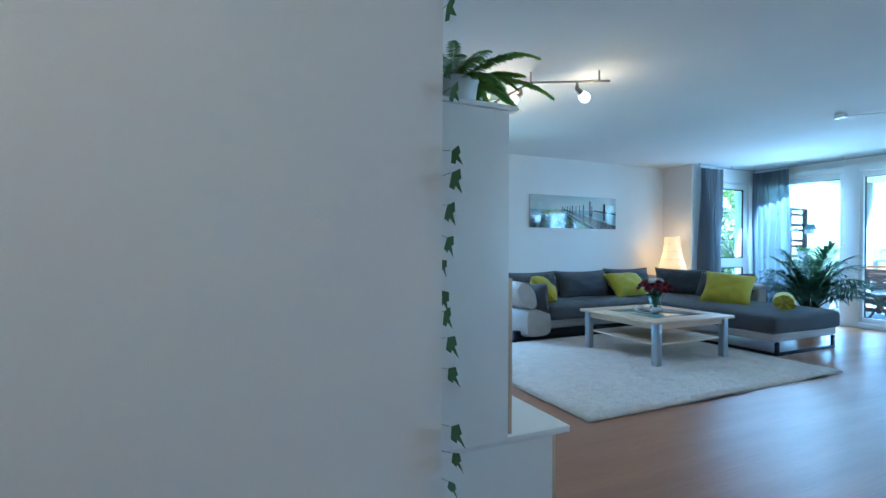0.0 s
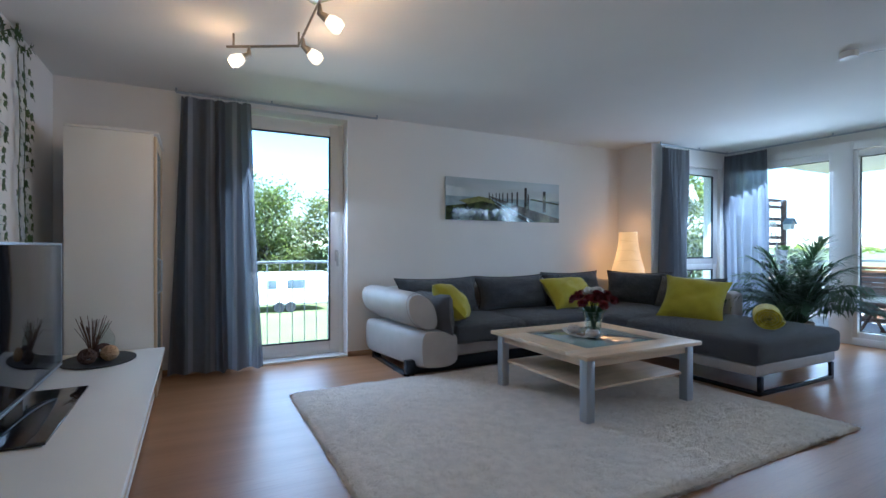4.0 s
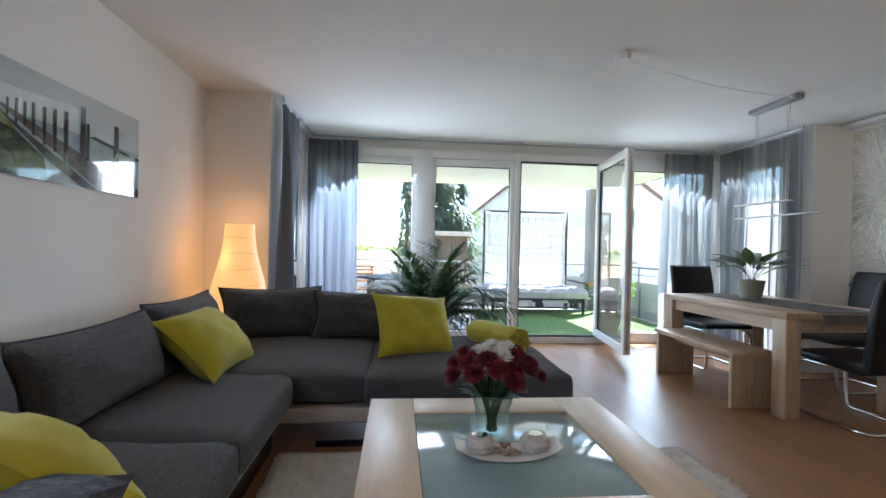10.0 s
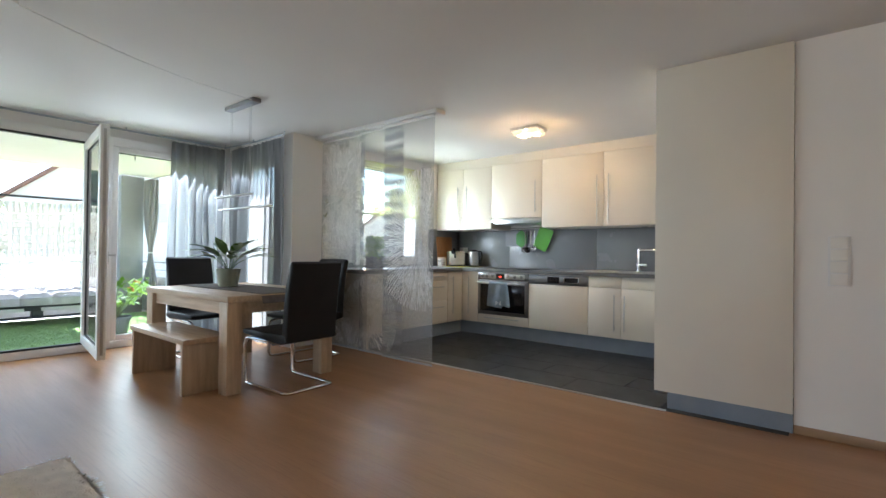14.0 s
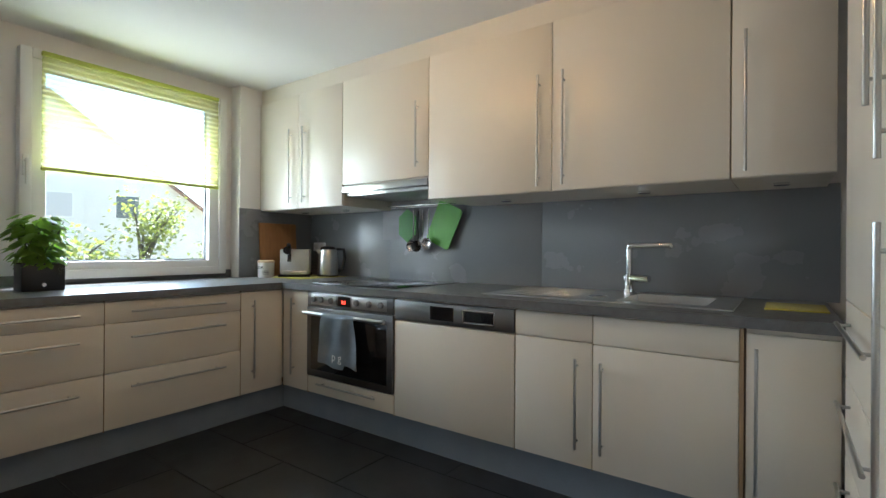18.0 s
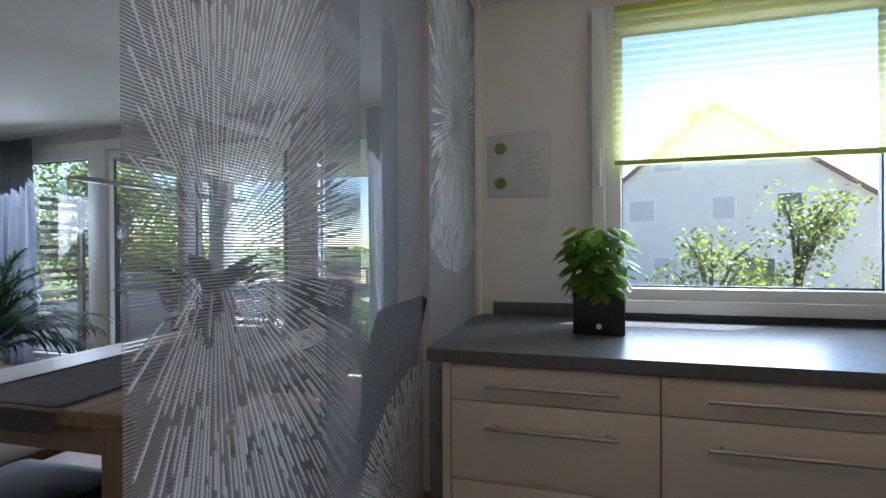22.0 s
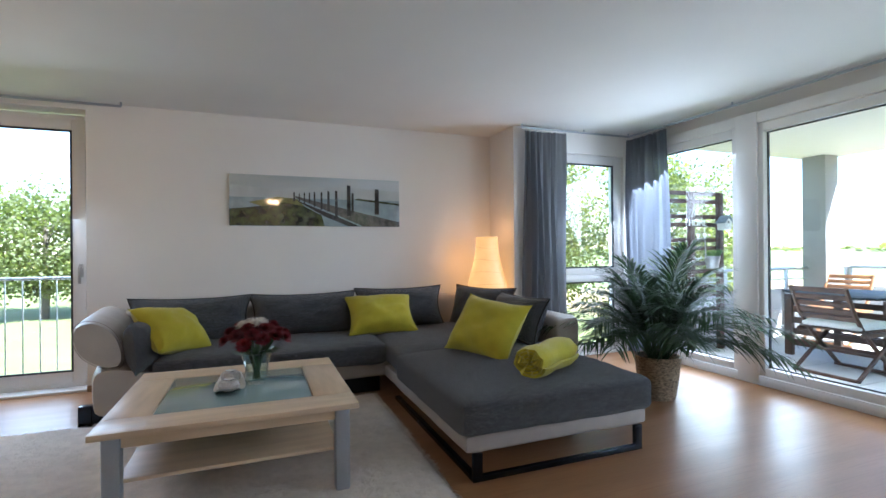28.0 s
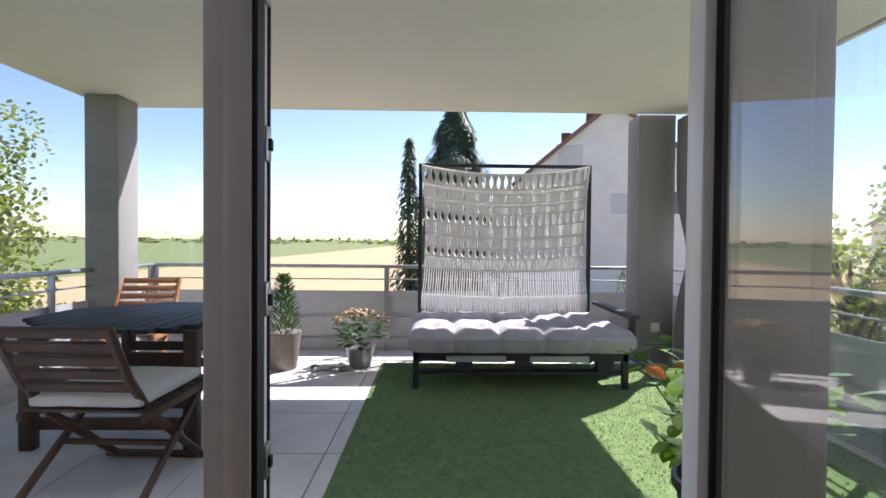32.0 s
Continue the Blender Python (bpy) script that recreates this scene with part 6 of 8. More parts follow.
# trellis along the northern railing, slats in pairs
tl = thing("trellis", "dark stained wooden trellis with paired slats along the railing", "trellis", 0, 3.44, BZ)
for x in (7.735, 8.22):
    part("post", bx(x - 0.035, x + 0.035, -0.03, 0.03, 0, 1.96, 0.004), M_TEAK, tl)
for i in range(6):
    for dz in (0.0, 0.10):
        z = 0.37 + i * 0.29 + dz
        part("slat", bx(7.27, 8.30, 0.031, 0.047, z, z + 0.052, 0.003), M_TEAK, tl)
hm = thing("home_sign", "small white letter sign hanging on the trellis post", "sign", 7.795, 3.395, 1.49)
lettering("letters", "HOME", 0.105, pose(0, 0, 0, 90, 0, 0), mat("white_painted_wood", (0.80, 0.79, 0.76), 0.6), hm, 0.006)
part("cord", tube(B(), [(-0.09, 0.006, 0.09), (-0.06, 0.010, 0.22), (0.07, 0.006, 0.09)], 0.002, 5), M_CORD, hm)
M_HEART = mat("white_painted_heart", (0.80, 0.79, 0.76), 0.6)
for x in (7.80, 7.91):
    ht = thing("hanging_heart", "small white wooden heart hanging under the letter sign", "ornament", x, 3.395, 1.37, group="hearts under the letter sign")
    part("heart", prism(B(), [(0, -0.038), (0.030, 0.0), (0.026, 0.020), (0.011, 0.022), (0, 0.010), (-0.011, 0.022), (-0.026, 0.020), (-0.030, 0.0)], "y", -0.004, 0.004), M_HEART, ht)
    part("cord", tube(B(), [(0, 0, 0.010), (0, 0, 0.11)], 0.002, 5), M_CORD, ht)
bh = thing("birdhouse", "small white birdhouse with a blue-grey pitched roof on the trellis post", "birdhouse", 8.20, 3.356, 1.44, 90)
part("box", prism(B(), [(-0.05, 0), (0.05, 0), (0.058, 0.10), (0, 0.158), (-0.058, 0.10)], "x", -0.055, 0.055), mat("white_birdhouse_wood", (0.72, 0.73, 0.74), 0.7, var=0.05), bh)
part("roof", prism(B(), [(-0.085, 0.082), (0.0, 0.167), (0.085, 0.082), (0.085, 0.096), (0.0, 0.181), (-0.085, 0.096)], "x", -0.08, 0.054), mat("blue_grey_roof_paint", (0.22, 0.27, 0.33), 0.6, var=0.08), bh)
part("entrance", tube(B(), [(-0.056, 0, 0.095), (-0.060, 0, 0.095)], 0.014, 12), M_GASKET, bh)
zb = thing("hanging_bucket", "zinc bucket of green grass hooked on the trellis", "planter", 7.97, 3.34, 0.965)
part("bucket", lathe(B(), [(0.060, 0), (0.063, 0.005), (0.088, 0.15), (0.093, 0.155), (0.082, 0.15)], 20), M_RAIL, zb)
part("hook", tube(B(), [(-0.085, 0.02, 0.15), (-0.085, 0.03, 0.34), (-0.085, 0.05, 0.37), (-0.085, 0.12, 0.37), (-0.085, 0.125, 0.33)], 0.007, 6), M_RAIL, zb, "bent zinc hook")


# ---- vegetation helpers ----
def leaf_mat(name, color, var=0.3, rough=0.5, back=0.35):
    m = mat(name, color, rough, var=var, scale=3, island=0.35, rvar=0.1)
    n, l = m.node_tree.nodes, m.node_tree.links
    tl_, mx = n.new("ShaderNodeBsdfTranslucent"), n.new("ShaderNodeMixShader")
    tl_.inputs[0].default_value = (color[0] * 1.6, color[1] * 1.7, color[2] * 0.8, 1)
    mx.inputs[0].default_value = back
    l.new(n["Principled BSDF"].outputs[0], mx.inputs[1])
    l.new(tl_.outputs[0], mx.inputs[2])
    l.new(mx.outputs[0], n["Material Output"].inputs[0])
    return m


def blade(bm, p, d, up, ln, w, bend=0.2):
    """A pointed leaf of four quads from p along d."""
    d = d.normalized()
    s = d.cross(up)
    s = s.normalized() if s.length > 1e-4 else Vector((1, 0, 0))
    n = s.cross(d)
    prev = None
    for k, ww in ((0, 0.15), (0.35, 1.0), (0.7, 0.75), (1.0, 0.0)):
        c = p + d * (ln * k) - n * (bend * ln * k * k)
        cur = [bm.verts.new(c - s * w * ww)] if ww == 0 else [bm.verts.new(c - s * w * ww), bm.verts.new(c + s * w * ww)]
        if prev:
            bm.faces.new(prev + list(reversed(cur)))
        prev = cur


M_BARK = mat("bark", (0.16, 0.13, 0.10), 0.95, var=0.3, scale=6, bump=0.8, bscale=30)
M_LEAF1 = leaf_mat("broad_leaves", (0.17, 0.195, 0.078), back=0.5)
M_LEAF2 = leaf_mat("olive_leaves", (0.20, 0.215, 0.095), back=0.5)
M_CEDAR = leaf_mat("cedar_needles", (0.12, 0.17, 0.125), back=0.4)
M_GRASS = leaf_mat("pot_grass", (0.10, 0.20, 0.05))
M_PALM = leaf_mat("palm_leaves", (0.028, 0.066, 0.027), rough=0.5, back=0.3)


def tree(name, label, x, y, h, spread, leaves, material, seed, z=EXTERIOR, size=0.16, low=0.25):
    rn = random.Random(seed)
    ob = thing(name, label, "tree", x, y, z)
    bm = tube(B(), [(0, 0, 0), (0.1, 0.05, h * 0.3), (0.0, 0.1, h * 0.6), (0.1, 0, h * 0.9)], [0.03 * h, 0.022 * h, 0.014 * h, 0.003 * h], 8)
    tips = []
    for i in range(16):
        k = rn.uniform(low, 0.88)
        a = i * 2.4 + rn.uniform(-0.4, 0.4)
        r = spread * (1 - abs(k - 0.5) * 0.9) * rn.uniform(0.6, 1.05)
        tip = Vector((math.cos(a) * r, math.sin(a) * r, h * min(0.98, k + 0.10 + rn.uniform(0, 0.12))))
        base = Vector((0.05, 0.05, h * k * 0.85))
        tube(bm, [base, (base + tip) / 2 + Vector((0, 0, 0.05 * h)), tip], [0.008 * h, 0.005 * h, 0.0015 * h], 5)
        tips += [tip, (base + tip) / 2 + Vector((0, 0, 0.05 * h)), base * 0.3 + tip * 0.7]
    tips.append(Vector((0, 0, h * 0.95)))
    part("trunk", bm, M_BARK, ob)
    bm = B()
    for i in range(leaves):
        c = rn.choice(tips)
        rad = spread * 0.34
        o = Vector((rn.gauss(0, 1), rn.gauss(0, 1), rn.gauss(0, 0.8)))
        o = o.normalized() * rad * rn.uniform(0.25, 1.0) ** 0.7
        p = c + o
        d = Vector((rn.uniform(-1, 1), rn.uniform(-1, 1), rn.uniform(-0.9, 0.3)))
        blade(bm, p, d, Vector((rn.uniform(-1, 1), rn.uniform(-1, 1), 1)), size * rn.uniform(0.7, 1.5), size * 0.42, 0.15)
    tagged(part("crown", bm, material, ob, smooth=False), kind="stuff")
    return ob


def conifer(name, label, x, y, h, r, n, seed, z=EXTERIOR):
    rn = random.Random(seed)
    ob = thing(name, label, "tree", x, y, z)
    part("trunk", cyl(B(), (0, 0, 0), (0, 0, h * 0.95), h * 0.02, h * 0.003, 8), M_BARK, ob)
    bm = B()
    for i in range(n):
        k = rn.random() ** 0.8
        zz = h * (0.06 + 0.92 * k)
        a = rn.uniform(0, 6.283)
        lobes = 1 + 0.22 * math.sin(5 * a + zz * 1.3) + 0.15 * math.sin(zz * 3.1)
        rr = r * (1 - k) ** 0.75 * lobes * rn.uniform(0.55, 1.05) + 0.05 * r
        p = Vector((math.cos(a) * rr, math.sin(a) * rr, zz - 0.1 * rr))
        d = Vector((math.cos(a), math.sin(a), rn.uniform(-1.0, -0.1)))
        blade(bm, p, d, Vector((0, 0, 1)), h * 0.028 * rn.uniform(0.6, 1.4), h * 0.0065, 0.4)
    tagged(part("crown", bm, M_CEDAR, ob, smooth=False), kind="stuff")
    return ob


rq = random.Random(77)
bm = B()
for i in range(160):
    a, r = rq.uniform(0, 6.283), 0.07 * math.sqrt(rq.random())
    blade(bm, Vector((r * math.cos(a), r * math.sin(a), 0.13)), Vector((0.4 * math.cos(a), 0.4 * math.sin(a), 1)), Vector((math.sin(a), math.cos(a), 0.1)), rq.uniform(0.07, 0.13), 0.005, 0.15)
tagged(part("grass", bm, M_GRASS, zb, smooth=False), kind="stuff")

# ---- land and neighbours ----
gm = mat("fields_and_lawn", (0.50, 0.36, 0.15), 0.95, var=0.12, scale=0.02, coords="Object")
gn, gl_ = gm.node_tree.nodes, gm.node_tree.links
gp = gn["Principled BSDF"]
gtc = gn.new("ShaderNodeTexCoord")
gsx = gn.new("ShaderNodeSeparateXYZ")
gl_.new(gtc.outputs["Object"], gsx.inputs[0])
gnz = gn.new("ShaderNodeTexNoise")
gnz.inputs["Scale"].default_value = 0.6
gnz.inputs["Detail"].default_value = 8
gl_.new(gtc.outputs["Object"], gnz.inputs["Vector"])


def zone(ax, ay, c, width):
    """A ramp that rises where ax * x + ay * y passes c."""
    m1, m2, mr = gn.new("ShaderNodeMath"), gn.new("ShaderNodeMath"), gn.new("ShaderNodeMapRange")
    m1.operation, m2.operation = "MULTIPLY", "MULTIPLY_ADD"
    m1.inputs[1].default_value, m2.inputs[1].default_value = ax, ay
    gl_.new(gsx.outputs[0], m1.inputs[0])
    gl_.new(gsx.outputs[1], m2.inputs[0])
    gl_.new(m1.outputs[0], m2.inputs[2])
    mr.inputs["From Min"].default_value, mr.inputs["From Max"].default_value = c - width, c + width
    gl_.new(m2.outputs[0], mr.inputs["Value"])
    return mr.outputs[0]


def over(prev, color, fac):
    mx = gn.new("ShaderNodeMix")
    mx.data_type = "RGBA"
    if isinstance(prev, tuple):
        mx.inputs["A"].default_value = (*prev, 1)
    else:
        gl_.new(prev, mx.inputs["A"])
    if isinstance(color, tuple):
        mx.inputs["B"].default_value = (*color, 1)
    else:
        gl_.new(color, mx.inputs["B"])
    gl_.new(fac, mx.inputs["Factor"])
    return mx.outputs["Result"]


lawn = over((0.10, 0.14, 0.035), (0.20, 0.19, 0.07), gnz.outputs["Fac"])
wheat = over((0.43, 0.32, 0.165), (0.33, 0.24, 0.12), gnz.outputs["Fac"])
corn = over((0.12, 0.16, 0.05), (0.16, 0.18, 0.06), gnz.outputs["Fac"])
c1 = over(lawn, wheat, zone(1, -0.15, 19, 0.6))
c1 = over(c1, corn, zone(0.03, 1, 41, 1.0))
c1 = over(c1, lawn, zone(-1, 0.1, -19, 0.5))
c1 = over(c1, corn, zone(1, 0, 320, 4))
gl_.new(c1, gp.inputs["Base Color"])
bm = B()
quad(bm, (-1500, -2500, EXTERIOR), (3500, -2500, EXTERIOR), (3500, 2500, EXTERIOR), (-1500, 2500, EXTERIOR))
tagged(part("ground", bm, gm, smooth=False), "lawn, wheat field and green crops reaching the horizon", "ground", kind="structure")
# far hedgerows at the horizon
rh = random.Random(21)
bm = B()
for i in range(420):
    a = rh.uniform(-1.0, 1.25)
    d = rh.uniform(420, 900)
    c = Vector((d * math.cos(a), d * math.sin(a), EXTERIOR))
    w, hh = rh.uniform(3, 7), rh.uniform(2, 4.5)
    for k in range(9):
        p = c + Vector((rh.uniform(-w, w), rh.uniform(-w, w), rh.uniform(0.2, 1) * hh))
        blade(bm, p, Vector((rh.uniform(-1, 1), rh.uniform(-1, 1), rh.uniform(-0.4, 0.6))), Vector((0, 0, 1)), w * 0.9, w * 0.5)
tagged(part("far_hedgerow", bm, M_LEAF1, smooth=False), "hazy line of far trees on the horizon", "trees", kind="stuff")

M_ROOF = mat("red_roof_tiles", (0.27, 0.155, 0.12), 0.8, var=0.2, scale=10, bump=0.5, bscale=20)
M_BRICK = mat("chimney_brick", (0.17, 0.08, 0.06), 0.9, var=0.2, scale=12)
M_WINDK = mat("dark_window_pane", (0.10, 0.12, 0.14), 0.1)
M_SHUT = mat("grey_roller_shutter", (0.60, 0.60, 0.62), 0.6, stretch=(1, 1, 40))


def house(x, y, rz, w, ln, eaves, top, label, wins):
    """A gabled house: gable faces local -x, ridge along local x."""
    ob = thing("house", label, "house", x, y, EXTERIOR, rz)
    prof = [(-w / 2, 0), (w / 2, 0), (w / 2, eaves), (0, top), (-w / 2, eaves)]
    part("wall", prism(B(), prof, "x", 0, ln), M_RENDER, ob, smooth=False)
    o = 0.5
    sl = (top - eaves) / (w / 2)
    rp = [(-w / 2 - o, eaves - o * sl + 0.02), (0, top + 0.02), (w / 2 + o, eaves - o * sl + 0.02), (w / 2 + o, eaves - o * sl + 0.25), (0, top + 0.28), (-w / 2 - o, eaves - o * sl + 0.25)]
    rf = part("roof", prism(B(), rp, "x", -0.4, ln + 0.4), M_ROOF, ob, smooth=False)
    for cx, cy in ((2.0, 1.1), (3.2, 2.9)):
        zt = top - cy * sl
        part("chimney", bx(cx, cx + 0.8, cy, cy + 0.7, zt - 1.2, zt + 1.3), M_BRICK, rf)
    for wy, wz, ww, wh, shut in wins:
        wi = part("window", bx(-0.03, 0.02, wy - ww / 2, wy + ww / 2, wz, wz + wh), M_PVC, ob)
        part("shutter" if shut else "pane", bx(-0.045, -0.031, wy - ww / 2 + 0.08, wy + ww / 2 - 0.08, wz + 0.08, wz + wh - 0.08), M_SHUT if shut else M_WINDK, wi)
    return ob


house(38, -11.5, -18, 17.0, 12, 6.7, 13.5, "white gabled house with red tiled roof and two chimneys", [(2.8, 9.4, 1.9, 1.6, True), (-2.6, 9.4, 1.9, 1.6, True), (4.5, 6.0, 1.8, 1.6, True), (-0.5, 6.0, 1.4, 1.6, True), (-4.0, 6.0, 1.4, 1.6, False), (3.0, 2.0, 1.6, 1.6, True), (-2.5, 2.0, 1.6, 1.6, False)])
house(34, -34, -40, 11, 12, 6.0, 10.5, "white house behind a hedge", [(1.8, 4.0, 1.3, 1.4, True), (-2.0, 4.0, 1.3, 1.4, False), (0, 7.0, 1.2, 1.3, False)])
sh = thing("garden_building", "brown boarded garden building with a flat pale roof", "building", 26.5, -0.40, EXTERIOR)
M_BOARDS = mat("brown_boards", (0.16, 0.11, 0.08), 0.8, var=0.2, stretch=(1, 8, 1))
part("wall", bx(0, 4, -0.9, 0.95, 0, 4.85), M_BOARDS, sh)
part("roof", bx(-0.3, 4.3, -1.15, 1.15, 4.85, 5.08, 0.02), mat("pale_roofing_sheet", (0.52, 0.44, 0.40), 0.8, var=0.08), sh)
for k in range(8):
    part("board", bx(-0.025, -0.001, -0.88 + k * 0.228, -0.67 + k * 0.228, 0.1, 4.8, 0.004), M_BOARDS, sh)
gw = thing("garden_wall", "pale concrete garden wall", "wall", 15.5, -14, EXTERIOR)
part("wall", bx(0, 0.3, 0, 12, 0, 1.1), M_CONC, gw)

conifer("cedar_tree", "tall dark green cedar", 33.0, -0.6, 12.2, 3.1, 17000, 5)
conifer("cedar_tree", "slim drooping dark conifer", 31.0, 1.9, 9.8, 0.9, 1600, 6)
conifer("thuja_bush", "bright green columnar thuja", 25.2, 0.86, 5.25, 0.36, 1500, 9)
conifer("thuja_bush", "small green columnar thuja", 24.5, -7.0, 3.2, 0.9, 900, 10)
tree("garden_tree", "leafy green tree beside the balcony", 13.0, 8.8, 6.2, 2.3, 20000, M_LEAF1, 11, size=0.088)
tree("garden_tree", "leafy green tree beside the balcony", 11.0, 12.5, 8.4, 2.8, 19000, M_LEAF2, 12, size=0.10)
tree("garden_tree", "leafy green tree north of the house", 7.6, 12.0, 8.6, 2.6, 15000, M_LEAF2, 13, size=0.10)
for i, (x, y, h, s) in enumerate(((-4.5, 36, 6.4, 3.6), (0.5, 38, 7.2, 3.8), (5.0, 40, 6.3, 3.8), (9.5, 37, 6.0, 3.6), (-10, 37, 6.2, 3.9), (15, 36, 6.5, 4.0), (2.6, 43, 7.0, 4.0), (-2.2, 44, 7.0, 4.0))):
    tree("park_tree", "broad green tree at the edge of the lawn", x, y, h * 1.36, s * 1.12, 11000, (M_LEAF1, M_LEAF2)[i % 2], 30 + i, size=0.22, low=0.1)
for i, (x, y, h, s) in enumerate(((11.8, -4.9, 4.9, 1.1), (13.0, -6.6, 5.6, 1.2), (12.4, -3.4, 3.4, 1.0), (14.5, -9.5, 4.6, 1.4), (12.2, -5.9, 4.2, 1.2))):
    tree("garden_shrub", "airy pale green shrub below the kitchen window", x, y, h * 0.92, s, 1900, M_LEAF2, 50 + i, size=0.08, low=0.15)

# caravan on the lawn
cv = thing("caravan", "white caravan parked under the trees", "caravan", 5.0, 31.5, EXTERIOR)
M_VAN = mat("white_van_paint", (0.78, 0.78, 0.78), 0.3, var=0.03)
part("body", bx(-2.9, 2.9, -1.0, 1.0, 0.45, 2.5, 0.18, 4), M_VAN, cv)
for x, w in ((-0.75, 0.5), (0.7, 1.1)):
    part("window", bx(x - w / 2, x + w / 2, -1.02, -1.0, 1.5, 2.05, 0.008), M_WINDK, cv)
for x in (-0.35, 0.35):
    part("wheel", tube(B(), [(x, -1.02, 0.33), (x, -0.8, 0.33)], 0.33, 16), M_GASKET, cv)
part("drawbar", bx(-4.0, -2.9, -0.06, 0.06, 0.4, 0.5), M_RAIL, cv)


# ---- television wall ----
tvb = thing("tv_sideboard", "long low white sideboard with maple drawer fronts", "sideboard", 0, 0, 0)
part("top", bx(-1.07, -0.255, -0.12, 3.41, 0.370, 0.400, 0.003), M_WHITE, tvb)
part("bottom_board", bx(-1.07, -0.322, -0.115, 3.405, 0.035, 0.058, 0.002), M_WHITE, tvb)
part("carcass", bx(-1.07, -0.347, -0.115, 3.405, 0.059, 0.369), M_WHITE, tvb, smooth=False)
for a, b in ((-0.11, 1.06), (1.065, 2.23), (2.235, 3.40)):
    d = part("drawer_front", bx(-0.346, -0.325, a, b, 0.062, 0.366, 0.002), mat("maple_drawer_front", (0.66, 0.50, 0.32), 0.4, var=0.10, scale=3, stretch=(6, 0.8, 6), bump=0.02), tvb, "light maple drawer front")
    part("handle", bx(-0.324, -0.299, a + 0.12, b - 0.12, 0.322, 0.334, 0.003), M_ALU, d, "slim aluminium strip handle")
for y in (0.1, 1.1, 2.3, 3.3):
    part("foot", bx(-0.42, -0.36, y, y + 0.06, 0.0, 0.035, 0.002), M_ALU, tvb)

M_BLUEGL = mat("blue_satin_glass", (0.10, 0.17, 0.20), 0.25, var=0.04, scale=2)


def display_cabinet(name, label, x0, x1, y0, y1, z0, z1, door=True):
    ob = thing(name, label, "cabinet", 0, 0, 0)
    part("body", bx(x0, x1 - 0.022, y0, y1, z0, z1 - 0.02, 0.002), M_WHITE, ob)
    part("top_board", bx(x0 - 0.0, x1 + 0.012, y0 - 0.012, y1 + 0.012, z1 - 0.019, z1, 0.003), M_WHITE, ob)
    if door:
        bm = rim(B(), y1 - y0 - 0.01, z1 - z0 - 0.05, 0.075, 0.02, 0.003)
        bmesh.ops.transform(bm, matrix=pose(x1, y0 + 0.005, z0 + 0.015, 0, 0, 90), verts=bm.verts)
        d = part("door", bm, M_MAPLE, ob, "maple door frame")
        part("door_glass", bx(x1 - 0.016, x1 - 0.008, y0 + 0.075, y1 - 0.075, z0 + 0.085, z1 - 0.105), M_BLUEGL, d, "blue satin glass panel")
        bm = tube(B(), [(x1, y0 + 0.04, z0 + 0.80), (x1 + 0.03, y0 + 0.04, z0 + 0.82), (x1 + 0.03, y0 + 0.04, z0 + 1.05), (x1, y0 + 0.04, z0 + 1.07)], 0.006, 8)
        part("handle", bm, M_ALU, d, "bowed aluminium handle")
    return ob


display_cabinet("display_cabinet", "tall white cabinet with maple-framed blue glass door", -0.87, -0.31, 3.425, 4.12, 0.0, 2.02)
display_cabinet("bookcase_tower", "plain white tower standing on the sideboard", -1.07, -0.575, -0.15, 0.30, 0.403, 1.76, door=False)
part("front_board", bx(-0.592, -0.572, -0.14, 0.29, 0.42, 1.06, 0.002), M_MAPLE, bpy.data.objects["bookcase_tower"], "maple front board")

tv = thing("television", "large flat black television on a glass foot", "television", -0.76, 1.97, 0.402)
part("casing", bx(-0.045, 0.0, -0.83, 0.83, 0.055, 0.775, 0.006), mat("dark_grey_casing", (0.05, 0.05, 0.055), 0.35), tv)
part("screen", bx(0.0005, 0.004, -0.815, 0.815, 0.08, 0.762, 0.001), mat("dark_glossy_screen", (0.006, 0.006, 0.007), 0.06, var=0.0, rvar=0.01, spec=0.25), tv, "glossy black screen")
bm = rim(B(), 1.66, 0.72, 0.012, 0.006, 0.002)
bmesh.ops.transform(bm, matrix=pose(0.006, -0.83, 0.055, 0, 0, 90), verts=bm.verts)
part("bezel", bm, M_ALU, tv, "slim silver bezel")
part("neck", bx(-0.03, 0.0, -0.12, 0.12, 0.0, 0.06), M_BLACKGL, tv)
part("foot", bx(-0.13, 0.20, -0.42, 0.42, 0.0, 0.012, 0.004), M_BLACKGL, tv)

# ivy garland on the wall
M_IVY = leaf_mat("ivy_leaves", (0.06, 0.105, 0.03), back=0.2)
M_STEM = mat("thin_green_stem", (0.10, 0.13, 0.05), 0.8)
ri = random.Random(5)
ivy = thing("ivy_garland", "artificial ivy garland hanging in strands on the white wall", "garland")


def ivy_leaf(bm, p, a, s, lift):
    """A five-pointed leaf against the wall (normal +x), slightly lifted."""
    o = [(0, 0), (-0.55, 0.25), (-0.35, 0.55), (-0.15, 0.5), (0, 1.0), (0.15, 0.5), (0.35, 0.55), (0.55, 0.25)]
    ca, sa = math.cos(a), math.sin(a)
    bm.faces.new([bm.verts.new((p[0] + lift * (0.3 + v) * s, p[1] + (u * ca - v * sa) * s, p[2] + (u * sa + v * ca) * s)) for u, v in o])


